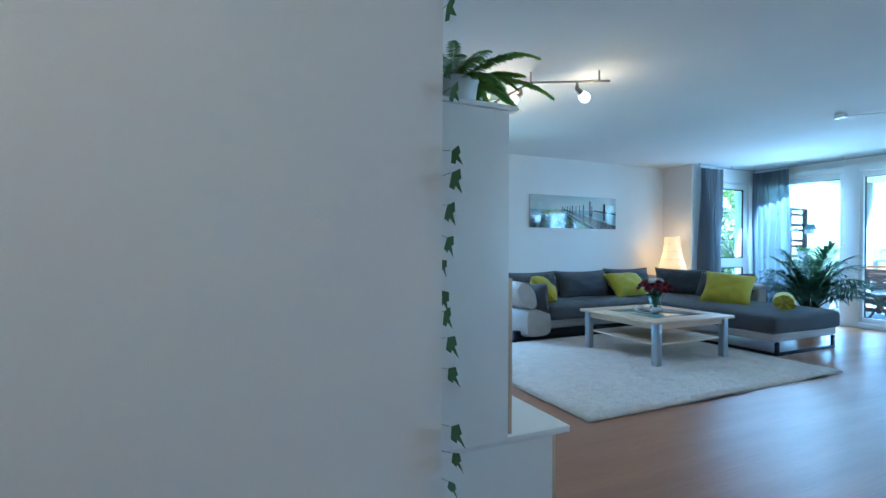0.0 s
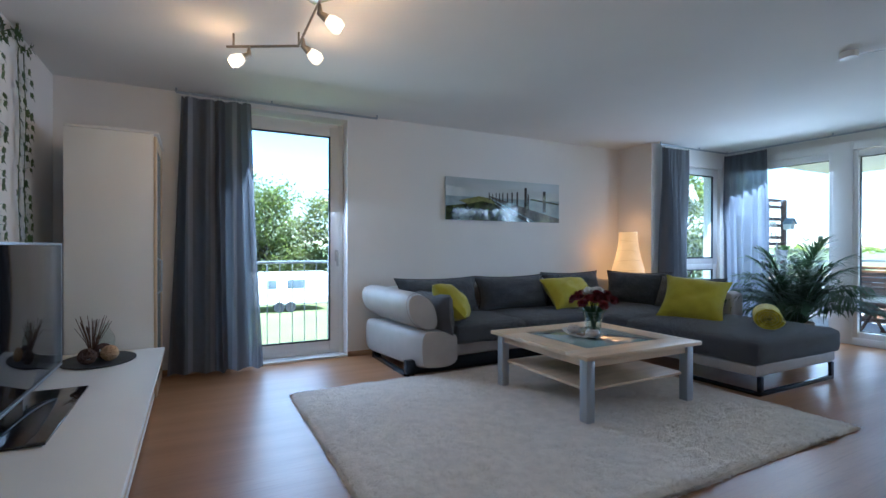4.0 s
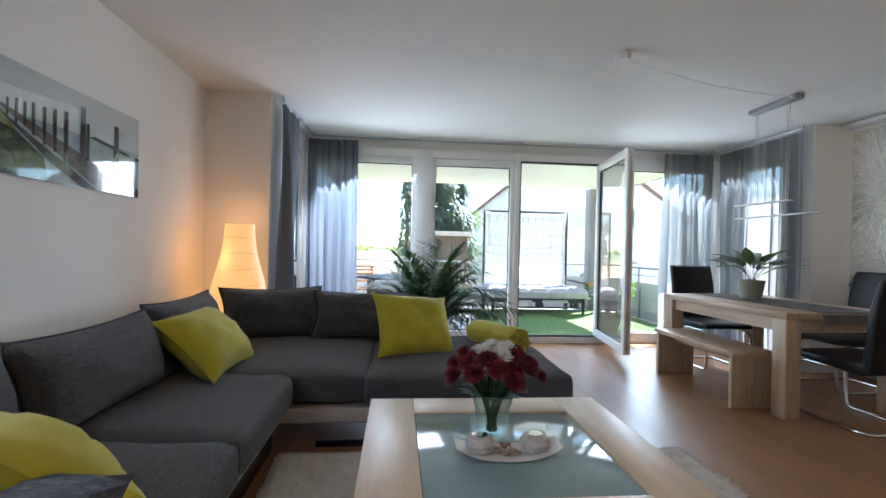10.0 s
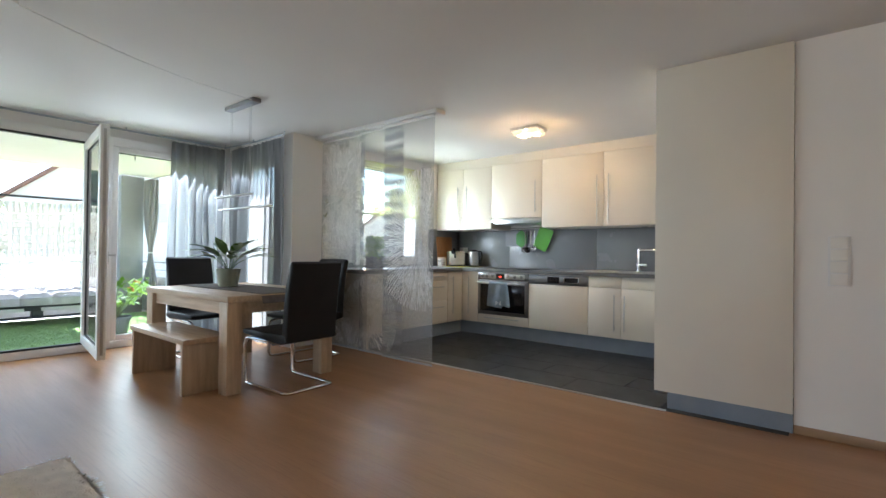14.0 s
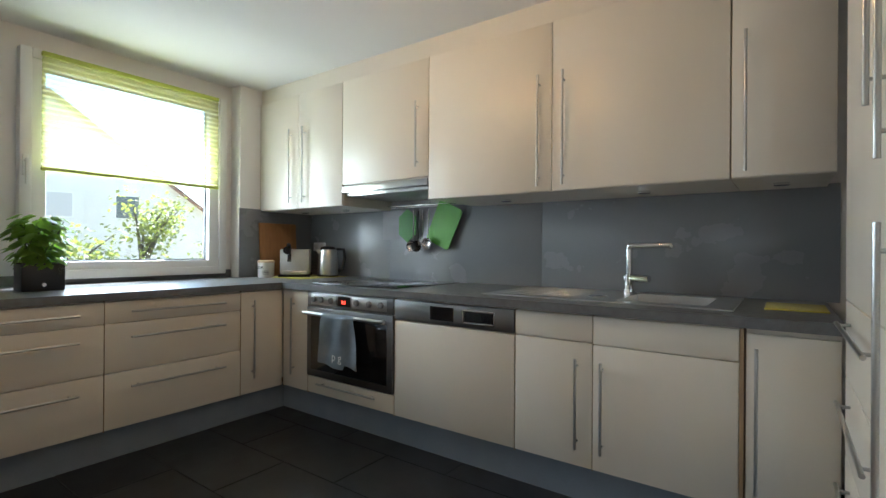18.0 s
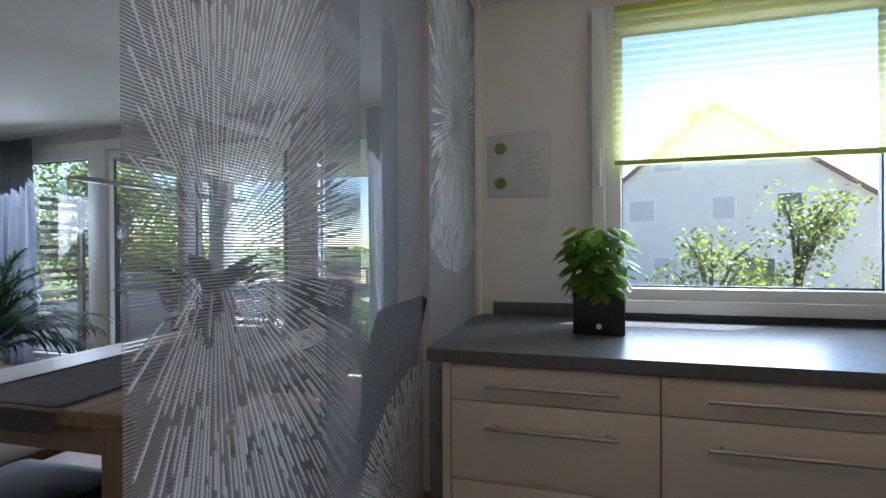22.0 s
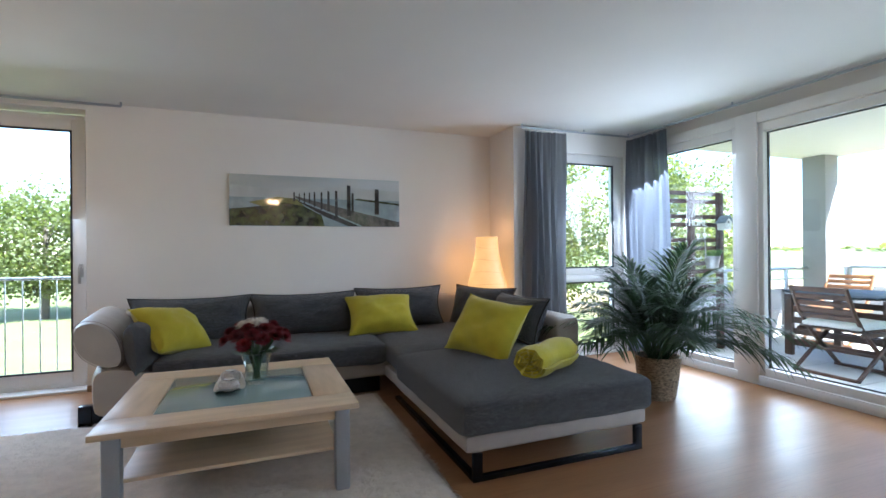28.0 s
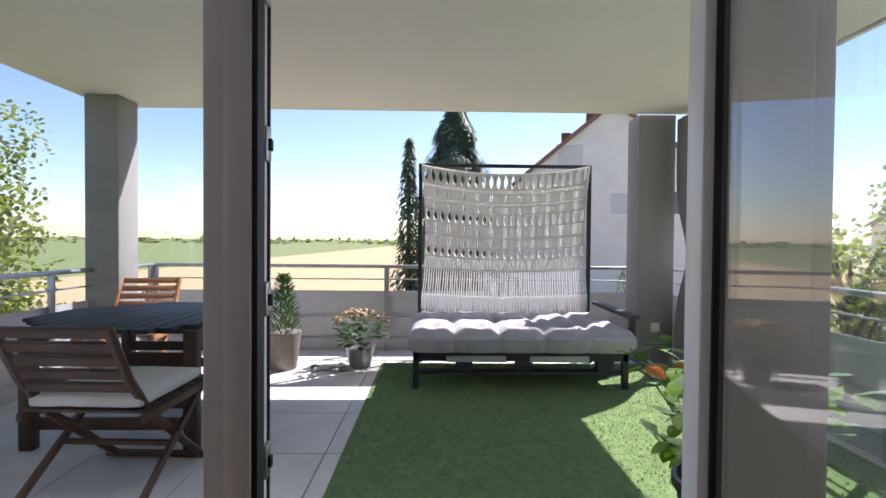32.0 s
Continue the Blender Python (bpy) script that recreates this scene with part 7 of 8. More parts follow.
pts = []
n = 70
for k in range(n + 1):
    y = -0.50 + 3.95 * k / n
    pts.append((XW + 0.012 + 0.01 * math.sin(k), y, 2.47 + 0.03 * math.sin(k * 0.9) - 0.03 * math.sin(k * 0.35)))
part("top_vine", tube(B(), pts, 0.004, 5), M_STEM, ivy)
bm = B()
for p in pts:
    for j in range(4):
        ivy_leaf(bm, (p[0] + 0.01, p[1] + ri.uniform(-0.04, 0.04), p[2] + ri.uniform(-0.05, 0.04)), ri.uniform(0, 6.28), ri.uniform(0.035, 0.06), ri.uniform(0.1, 0.6))
tagged(part("top_leaves", bm, M_IVY, ivy, smooth=False), kind="stuff")
for y0 in (-0.48, -0.24, 0.10, 0.52, 0.95, 1.40, 1.87, 2.36, 2.88, 3.28, 3.40):
    z1 = 0.5 if y0 < -0.3 else (1.12 if y0 < 3.2 else 0.6)
    sp = [(XW + 0.010, y0 + 0.02 * math.sin(k * 0.6 + y0 * 5), 2.45 - (2.45 - z1) * k / 24) for k in range(25)]
    st = part("strand", tube(B(), sp, 0.0025, 5), M_STEM, ivy)
    bm = B()
    for k in range(1, 25):
        for s in (-1, 1):
            if ri.random() < 0.14:
                continue
            p = sp[k]
            q = (p[0] + 0.012, p[1] + s * ri.uniform(0.03, 0.075), p[2] + ri.uniform(-0.02, 0.02))
            ivy_leaf(bm, q, math.pi + s * ri.uniform(0.2, 0.9), ri.uniform(0.055, 0.080), ri.uniform(0.02, 0.30))
            tube(bm, [p, q], 0.001, 3, caps=False)
    tagged(part("leaves", bm, M_IVY, st, smooth=False), kind="stuff")


# ---- potted plants ----
def frond(bm, base, a, ln, rise, droop, pairs, leaf, width, rn, vee=0.9, stem=0.004):
    """An arching stem with paired leaflets."""
    d = Vector((math.cos(a), math.sin(a), 0))
    pts = []
    for k in range(13):
        t = k / 12
        pts.append(Vector(base) + d * (ln * (0.25 * t + 0.75 * t * t if rise > 0.6 else t)) + Vector((0, 0, ln * (rise * t - droop * t * t * t))))
    tube(bm, pts, [stem * (1 - 0.8 * k / 12) for k in range(13)], 4, caps=False)
    for i in range(pairs):
        t = 0.18 + 0.82 * (i + 0.5) / pairs
        f = t * 12
        j = min(11, int(f))
        p = pts[j].lerp(pts[j + 1], f - j)
        tg = (pts[j + 1] - pts[j]).normalized()
        sd = tg.cross(Vector((0, 0, 1))).normalized()
        ll = leaf * (1 - 0.55 * abs(2 * t - 1.0) ** 2) * rn.uniform(0.85, 1.1)
        for s in (-1, 1):
            dd = (tg * 0.75 + sd * s * vee + Vector((0, 0, rn.uniform(-0.25, 0.15))))
            blade(bm, p, dd, Vector((0, 0, 1)), ll, width, 0.35)


def planter(name, label, cat, x, y, z, rz=0):
    return thing(name, label, cat, x, y, z, rz)


palm = planter("palm_plant", "bushy areca palm in a woven golden pot", "plant", 5.84, 2.12, 0)
M_WOVEN = mat("woven_golden_pot", (0.52, 0.40, 0.25), 0.5, 0.2, var=0.35, scale=40, bump=0.8, bscale=90, stretch=(1, 1, 2))
part("pot", lathe(B(), [(0.13, 0.0), (0.135, 0.01), (0.16, 0.16), (0.178, 0.33), (0.178, 0.345), (0.168, 0.345), (0.155, 0.29)], 32, caps=False), M_WOVEN, palm)
part("soil", lathe(B(), [(0.0, 0.30), (0.16, 0.295)], 20, caps=False), M_SOIL, palm)
rp = random.Random(17)
for g in range(66):
    bm = B()
    a = g * 2.399 + rp.uniform(-0.3, 0.3)
    k = (g + 0.5) / 58 if g < 58 else 1.05
    ln = 0.80 - 0.12 * k + rp.uniform(-0.08, 0.12)
    reach = 0.17 + 0.68 * k + rp.uniform(-0.05, 0.08)
    lift = 1.42 - 0.62 * k + rp.uniform(-0.10, 0.10) + (0.20 if g >= 58 else 0.0)
    sag = 0.26 + 0.30 * k
    d = Vector((math.cos(a), math.sin(a), 0))
    pts = [Vector((0.05 * math.cos(a), 0.05 * math.sin(a), 0.28)) + d * (ln * reach * (0.35 * t + 0.75 * t * t)) * 1.25 + Vector((0, 0, ln * (lift * t - sag * t ** 3))) for t in [q / 14 for q in range(15)]]
    tube(bm, pts, [0.006 * (1 - 0.8 * q / 14) for q in range(15)], 4, caps=False)
    for q in range(28):
        t = 0.30 + 0.70 * (q + 0.5) / 28
        f = t * 14
        m = min(13, int(f))
        p = pts[m].lerp(pts[m + 1], f - m)
        tg = (pts[m + 1] - pts[m]).normalized()
        sd = tg.cross(Vector((0, 0, 1))).normalized()
        ll = 0.27 * (1 - 0.6 * ((t - 0.62) / 0.42) ** 2) * rp.uniform(0.85, 1.12)
        for s in (-1, 1):
            dd = tg * 0.85 + sd * s * rp.uniform(0.55, 0.8) + Vector((0, 0, rp.uniform(0.0, 0.35)))
            blade(bm, p, dd, Vector((0, 0, 1)), ll, 0.0082, rp.uniform(0.3, 0.65))
    part("frond", bm, M_PALM, palm, smooth=False)

fern = planter("fern", "green sword fern on top of the white tower", "plant", -0.74, 0.06, 1.76)
M_FERN = leaf_mat("fern_green", (0.165, 0.26, 0.045), back=0.4)
part("pot", lathe(B(), [(0.08, 0.0), (0.10, 0.13), (0.105, 0.14), (0.09, 0.14)], 20), M_WHITE, fern)
for g in range(40):
    bm = B()
    a = g * 2.399
    frond(bm, (0, 0, 0.12), a, rp.uniform(0.26, 0.42), rp.uniform(0.15, 0.6), rp.uniform(0.25, 0.6), 34, 0.042, 0.0065, rp, 1.2, 0.003)
    part("frond", bm, M_FERN, fern, smooth=False)
for g in range(26):
    bm = B()
    a = 0.50 + 0.95 * g / 25 + rp.uniform(-0.1, 0.1)
    k = rp.random()
    frond(bm, (0.06 * math.cos(a), 0.06 * math.sin(a), 0.12), a, 0.29 + 0.08 * rp.random(), 0.75, 1.0 + 1.4 * k, 50, 0.042, 0.0065, rp, 1.25, 0.003)
    part("hanging_frond", bm, M_FERN, fern, smooth=False)


def broad_plant(ob, n, h, ln, w, material, seed, spread=0.8, lean=1.0):
    rn = random.Random(seed)
    for g in range(n):
        bm = B()
        a = g * 2.399 + rn.uniform(-0.3, 0.3)
        k = rn.uniform(0.3, 1.0)
        d = Vector((math.cos(a) * k * spread, math.sin(a) * k * spread, 1.0))
        p0 = Vector((0, 0, 0))
        p1 = d.normalized() * (h * rn.uniform(0.5, 0.95))
        tube(bm, [p0, p0.lerp(p1, 0.5) + Vector((0, 0, 0.02)), p1], 0.0025, 4, caps=False)
        dd = (d + Vector((math.cos(a), math.sin(a), -0.5)) * rn.uniform(0.4, 1.4) * lean).normalized()
        s = dd.cross(Vector((0, 0, 1))).normalized()
        nn = s.cross(dd)
        L = ln * rn.uniform(0.75, 1.15)
        prof = ((0, 0.08), (0.2, 0.8), (0.45, 1.0), (0.7, 0.75), (0.9, 0.25), (1.0, 0.0))
        rows_ = []
        for t, ww in prof:
            c = p1 + dd * (L * t) - nn * (0.28 * L * t * t)
            rows_.append([bm.verts.new(c - s * w * ww + nn * 0.25 * w * ww), bm.verts.new(c), bm.verts.new(c + s * w * ww + nn * 0.25 * w * ww)])
        for r0, r1 in zip(rows_, rows_[1:]):
            bm.faces.new((r0[0], r0[1], r1[1], r1[0]))
            bm.faces.new((r0[1], r0[2], r1[2], r1[1]))
        lf = part("leaf", bm, material, ob)
        lf.location = (0, 0, ob["base"])
    del ob["base"]


M_LILY = leaf_mat("dark_glossy_leaf", (0.075, 0.120, 0.040), rough=0.3, back=0.15)
lily = planter("peace_lily", "broad-leaved potted plant in a grey-green pot", "plant", 5.14, -0.885, TZ + 0.008)
part("pot", lathe(B(), [(0.082, 0), (0.088, 0.005), (0.112, 0.155), (0.116, 0.175), (0.107, 0.175), (0.102, 0.14)], 26, caps=True), mat("sage_ceramic", (0.26, 0.27, 0.20), 0.45), lily)
lily["base"] = 0.14
broad_plant(lily, 24, 0.27, 0.31, 0.050, M_LILY, 7, 1.5, 0.58)

basil = planter("basil_pot", "lush basil in a square black planter", "plant", 5.10, -2.80, WT1)
part("planter", bx(-0.075, 0.075, -0.098, 0.098, 0.0, 0.155, 0.008), mat("black_plastic", (0.012, 0.013, 0.016), 0.35), basil)
part("water_gauge", bx(-0.08, -0.074, -0.10, -0.06, 0.08, 0.145, 0.002), M_GLASS, basil)
part("dial", tube(B(), [(-0.075, 0.0, 0.035), (-0.081, 0.0, 0.035)], 0.011, 14), M_CHROME, basil)
part("soil", bx(-0.068, 0.068, -0.098, 0.098, 0.15, 0.157), M_SOIL, basil)
M_BASIL = leaf_mat("basil_leaf", (0.15, 0.26, 0.03), rough=0.4, back=0.4)
rb = random.Random(6)
for g in range(240):
    bm = B()
    a, r = rb.uniform(0, 6.28), math.sqrt(rb.random())
    z = rb.uniform(0.16, 0.43)
    w = 0.088 * math.sqrt(max(0.15, 1 - ((z - 0.30) / 0.17) ** 2)) + 0.012
    p = Vector((math.cos(a) * r * 0.09, math.sin(a) * r * w * 1.25, z))
    d = Vector((math.cos(a + rb.uniform(-0.6, 0.6)), math.sin(a + rb.uniform(-0.6, 0.6)), rb.uniform(-0.6, 0.3))).normalized()
    s = d.cross(Vector((0, 0, 1))).normalized()
    nn = s.cross(d)
    L, W2 = rb.uniform(0.045, 0.075), rb.uniform(0.020, 0.031)
    rws = []
    for t, ww in ((0, 0.1), (0.25, 0.85), (0.55, 1.0), (0.82, 0.6), (1, 0.05)):
        c = p + d * (L * t) - nn * (0.55 * L * t * t)
        rws.append([bm.verts.new(c - s * W2 * ww - nn * 0.35 * W2 * ww), bm.verts.new(c), bm.verts.new(c + s * W2 * ww - nn * 0.35 * W2 * ww)])
    for r0, r1 in zip(rws, rws[1:]):
        bm.faces.new((r0[0], r0[1], r1[1], r1[0]))
        bm.faces.new((r0[1], r0[2], r1[2], r1[1]))
    part("leaf", bm, M_BASIL, basil)
bm = B()
for g in range(14):
    tube(bm, [(rb.uniform(-0.04, 0.04), rb.uniform(-0.07, 0.07), 0.15), (rb.uniform(-0.06, 0.06), rb.uniform(-0.11, 0.11), rb.uniform(0.3, 0.4))], 0.003, 5)
tagged(part("stem", bm, M_STEM, basil), kind="stuff")

# bouquet on the coffee table
TT = 0.474
M_CLEAR = glass("vase_glass", (0.90, 0.95, 0.93), gloss=1.4)
vase = thing("flower_vase", "flared glass vase with red and white chrysanthemums", "vase", 2.765, 2.06, TT - 0.006)
part("vase", lathe(B(), [(0.045, 0.0), (0.048, 0.012), (0.062, 0.03), (0.060, 0.06), (0.068, 0.12), (0.095, 0.20), (0.092, 0.20), (0.064, 0.12), (0.056, 0.06), (0.05, 0.03)], 30), M_CLEAR, vase, "clear flared glass vase")
bm = B()
rf = random.Random(9)
M_GREENST = mat("green_stems", (0.03, 0.07, 0.02), 0.6)
for g in range(26):
    a = rf.uniform(0, 6.28)
    tube(bm, [(0.02 * math.cos(a + 2), 0.02 * math.sin(a + 2), 0.03), (0.045 * math.cos(a), 0.045 * math.sin(a), 0.17), (0.11 * math.cos(a), 0.11 * math.sin(a), 0.26)], 0.004, 5)
    blade(bm, Vector((0.05 * math.cos(a), 0.05 * math.sin(a), 0.17)), Vector((math.cos(a), math.sin(a), 0.4)), Vector((0, 0, 1)), 0.09, 0.022)
tagged(part("stem_bundle", bm, M_GREENST, vase), kind="stuff")
M_REDF = mat("dark_red_petals", (0.20, 0.008, 0.020), 0.7, var=0.3, scale=40, island=0.3)
M_WHF = mat("white_petals", (0.78, 0.76, 0.70), 0.7, var=0.06, scale=40)


def mum(m, r, rn):
    bm = B()
    for ring_i in range(5):
        el = radians(8 + ring_i * 18)
        cnt = 20 - ring_i * 3
        for j in range(cnt):
            a = 2 * math.pi * (j + 0.5 * (ring_i % 2)) / cnt + rn.uniform(-0.1, 0.1)
            d = Vector((math.cos(a) * math.cos(el), math.sin(a) * math.cos(el), math.sin(el)))
            blade(bm, d * r * 0.12, d, Vector((0, 0, 1)), r * (1.0 - 0.07 * ring_i), r * 0.13, -0.12)
    bmesh.ops.transform(bm, matrix=m, verts=bm.verts)
    return bm


for g in range(30):
    a = g * 2.399
    k = math.sqrt((g + 0.5) / 30)
    x, y, z = 0.175 * k * math.cos(a), 0.175 * k * math.sin(a), 0.335 - 0.09 * k * k + rf.uniform(-0.012, 0.012)
    white = g < 5
    part("white_flower" if white else "red_flower", mum(pose(x, y, z, 50 * k * math.sin(-a + math.pi) * -1, 50 * k * math.cos(a), 0), 0.05 if white else 0.046, rf), M_WHF if white else M_REDF, vase, smooth=False)
tray = thing("candle_tray", "white curved tray with pebbles and two tealight stones", "tray", 2.625, 2.03, TT - 0.006, 90)
bm = B()
grid(bm, 16, 16, lambda u, v: Vector((0.19 * (2 * u - 1), 0.082 * (2 * v - 1) * (1 - 0.35 * (2 * u - 1) ** 2), 0.004 + 0.035 * abs(2 * u - 1) ** 3)))
part("tray", bm, mat("white_porcelain", (0.78, 0.77, 0.74), 0.2), tray)
for s in (-1, 1):
    st = part("tealight_stone", lathe(B(), [(0.025, 0.005), (0.05, 0.018), (0.055, 0.04), (0.045, 0.06), (0.03, 0.066)], 20, (s * 0.10, 0, 0)), mat("pale_stone", (0.55, 0.52, 0.49), 0.7, var=0.15, scale=30), tray)
    part("tealight", tube(B(), [(s * 0.10, 0, 0.0665), (s * 0.10, 0, 0.070)], 0.027, 16), M_CHROME, st)
M_PEB = mat("brown_pebbles", (0.30, 0.21, 0.14), 0.6, island=0.4)
for g in range(16):
    part("pebble", lathe(B(), [(0.004, 0), (0.011, 0.004), (0.011, 0.009), (0.004, 0.013)], 8, (rf.uniform(-0.045, 0.045), rf.uniform(-0.045, 0.04), 0.008)), M_PEB, tray)

# paper floor lamp behind the sofa
fl = thing("floor_lamp", "warm glowing paper floor lamp in the corner", "floor lamp", 5.11, 3.77, 0)
M_PAPER = glow("glowing_rice_paper", (1.0, 0.48, 0.14), 0.11, (0.48, 0.38, 0.25))
prof = [(0.115, 0.03), (0.14, 0.2), (0.175, 0.42), (0.215, 0.62), (0.228, 0.74), (0.205, 0.88), (0.170, 1.0), (0.142, 1.12), (0.124, 1.24), (0.118, 1.36)]
part("shade", lathe(B(), prof, 28, caps=False), M_PAPER, fl, "crinkled glowing paper shade")
for k in range(9):
    z = 0.2 + k * 0.13
    i = next(q for q in range(9) if prof[q + 1][1] >= z)
    r = prof[i][0] + (prof[i + 1][0] - prof[i][0]) * (z - prof[i][1]) / (prof[i + 1][1] - prof[i][1]) + 0.001
    part("paper_rib", tube(B(), [(r * math.cos(a), r * math.sin(a), z + 0.010 * math.sin(2 * a + k)) for a in [j * math.pi / 10 for j in range(20)]], 0.0015, 4, closed=True), M_EDGE, fl)
part("base", lathe(B(), [(0.10, 0), (0.10, 0.02), (0.02, 0.03)], 20), M_WHITE, fl)
point(5.11, 3.77, 1.44, 0.14, 0.06, (1.0, 0.45, 0.15))
point(4.90, 3.90, 1.10, 0.17, 0.08, (1.0, 0.45, 0.15))

# things on the sideboard
M_SLATE = mat("black_slate", (0.015, 0.016, 0.018), 0.5)
pl1 = thing("oval_tray", "oval black slate tray on the sideboard", "tray", -0.62, 3.10, 0.402)
part("plate", lathe(B(), [(0.20, 0), (0.21, 0.004), (0.21, 0.010)], 36, sy=1.25), M_SLATE, pl1)
pl2 = thing("oval_tray", "oval black slate tray under the flower vase", "tray", -0.62, 0.70, 0.402)
part("plate", lathe(B(), [(0.21, 0), (0.22, 0.004), (0.22, 0.010)], 36, sy=1.3), M_SLATE, pl2)
mt = thing("place_mat", "square black mat under the white flowers", "mat", -0.66, 0.30, 0.402)
part("mat", bx(-0.28, 0.20, 0.02, 0.36, 0, 0.006, 0.002), M_SLATE, mt)
bt = thing("glass_bottle", "clear wire-handled bottle with dried twigs", "bottle", -0.60, 3.22, 0.412)
part("bottle", lathe(B(), [(0.05, 0), (0.055, 0.01), (0.055, 0.13), (0.03, 0.17), (0.022, 0.19), (0.022, 0.22)], 22), M_CLEAR, bt)
bm = B()
M_TWIG = mat("dried_twigs", (0.09, 0.055, 0.04), 0.9)
for g in range(40):
    a = rf.uniform(0, 6.28)
    k = rf.uniform(0.02, 0.11)
    tube(bm, [(-0.06, -0.10, 0.02), (-0.06 + 0.4 * k * math.cos(a), -0.10 + 0.4 * k * math.sin(a), 0.12), (-0.06 + k * math.cos(a), -0.10 + k * math.sin(a), rf.uniform(0.2, 0.28))], 0.0018, 4)
tagged(part("twigs", bm, M_TWIG, bt), kind="stuff")
for g, (x, y, c) in enumerate(((-0.55, 3.02, (0.48, 0.33, 0.18)), (-0.66, 2.96, (0.07, 0.04, 0.03)), (-0.60, 3.12, (0.06, 0.035, 0.03)))):
    bl_ = thing("rattan_ball", "woven rattan ball on the oval tray", "ball", x, y, 0.412, group="rattan balls")
    bm = B()
    for j in range(14):
        ax = Vector((rf.gauss(0, 1), rf.gauss(0, 1), rf.gauss(0, 1))).normalized()
        q = ax.to_track_quat("Z", "Y")
        tube(bm, [Vector((0, 0, 0.05)) + q @ Vector((0.046 * math.cos(t), 0.046 * math.sin(t), 0.006 * (j % 3 - 1))) for t in [i * math.pi / 9 for i in range(18)]], 0.006, 4, closed=True)
    part("weave", bm, mat("rattan_%d" % g, c, 0.8), bl_)
wf2 = thing("white_flower_vase", "glass vase with white chrysanthemums on the sideboard", "vase", -0.62, 0.56, 0.412)
part("vase", lathe(B(), [(0.05, 0), (0.055, 0.01), (0.05, 0.15), (0.06, 0.2), (0.057, 0.2)], 22), M_CLEAR, wf2)
for g in range(6):
    a = g * 1.05
    part("white_flower", mum(pose(0.07 * math.cos(a), 0.07 * math.sin(a), 0.29 + 0.02 * (g % 2), 0, 0, 0), 0.07, rf), M_WHF, wf2, smooth=False)
    part("stem", tube(B(), [(0, 0, 0.02), (0.06 * math.cos(a), 0.06 * math.sin(a), 0.29)], 0.004, 5), M_GREENST, wf2)
gb = thing("green_glass_bowl", "green glass bowl on the oval tray", "bowl", -0.55, 0.80, 0.412)
part("bowl", lathe(B(), [(0.04, 0), (0.09, 0.03), (0.10, 0.06), (0.05, 0.09), (0.045, 0.09)], 24), mat("green_bottle_glass", (0.02, 0.07, 0.035), 0.08, coat=0.5), gb)

# light switches
sw = thing("light_switch", "four-gang white light switch plate with cover frame", "switch", 0.475, YS, 1.12)
part("plate", bx(-0.055, 0.055, 0, 0.010, -0.155, 0.155, 0.004), M_PVC, sw)
for i in range(4):
    part("rocker", bx(-0.042, 0.042, 0.010, 0.016, -0.148 + i * 0.076, -0.080 + i * 0.076, 0.004), M_WHITE, sw)

# ---- kitchen small things ----
bd = thing("pleated_blind", "lime-green pleated blind half lowered over the window", "blind", 5.445, 0, 0)
M_BLIND = sheer("lime_pleated_cloth", (0.78, 0.80, 0.32), 0.56)
bm = B()
grid(bm, 40, 1, lambda u, v: Vector((-0.010 if int(round(u * 40)) % 2 else 0.006, -4.03 + 1.14 * v, 1.68 + 0.70 * u)))
part("cloth", bm, M_BLIND, bd, smooth=False)
M_LIMEP = mat("lime_rail", (0.50, 0.55, 0.08), 0.5)
part("top_rail", bx(-0.015, 0.015, -4.03, -2.89, 2.378, 2.405, 0.003), M_LIMEP, bd)
part("bottom_rail", bx(-0.015, 0.015, -4.03, -2.89, 1.66, 1.682, 0.003), M_LIMEP, bd)

board = thing("chopping_board", "wooden chopping board leaning in the corner", "chopping board", 5.362, -4.55, WT1, 90)
part("board", bx(-0.19, 0.19, -0.01, 0.01, 0, 0.47, 0.008, m=pose(0, 0.02, 0, 4, 0, 0)), mat("orange_wood_board", (0.36, 0.17, 0.06), 0.5, var=0.1, stretch=(6, 1, 1)), board)
can = thing("coffee_canister", "white coffee canister with black lettering", "canister", 5.25, -4.35, WT1, -46)
M_CER = mat("white_ceramic", (0.72, 0.70, 0.66), 0.3)
part("jar", lathe(B(), [(0.062, 0), (0.066, 0.006), (0.068, 0.125)], 28), M_CER, can)
part("lid", lathe(B(), [(0.070, 0.126), (0.071, 0.138), (0.06, 0.146)], 28), M_MAPLE, can, "light wooden lid")
lettering("letters", "COFFEE", 0.030, pose(-0.0665, 0.018, 0.075, 90, 0, -75), M_GASKET, can, 0.003)
for k in range(3):
    part("text_bar", bx(-0.0695, -0.068, -0.02, 0.03, 0.03 + k * 0.012, 0.034 + k * 0.012, m=pose(0, 0, 0, 0, 0, 15)), M_GASKET, can)
cm = thing("coffee_machine", "small white capsule coffee machine with black parts", "coffee machine", 5.16, -4.60, WT1 + 0.005, 48)
M_BLK = mat("black_plastic_gloss", (0.015, 0.015, 0.016), 0.25)
part("body", bx(-0.11, 0.13, -0.17, 0.14, 0.02, 0.235, 0.014), mat("silver_white_plastic", (0.55, 0.55, 0.54), 0.35), cm)
part("base", bx(-0.12, 0.14, -0.18, 0.19, 0, 0.022, 0.006), M_BLK, cm)
part("cup_stand", bx(-0.09, 0.11, 0.14, 0.19, 0.022, 0.05, 0.004), M_STEEL, cm)
part("spout", tube(B(), [(0.05, 0.14, 0.19), (0.05, 0.175, 0.19), (0.05, 0.178, 0.13)], 0.016, 10), M_BLK, cm)
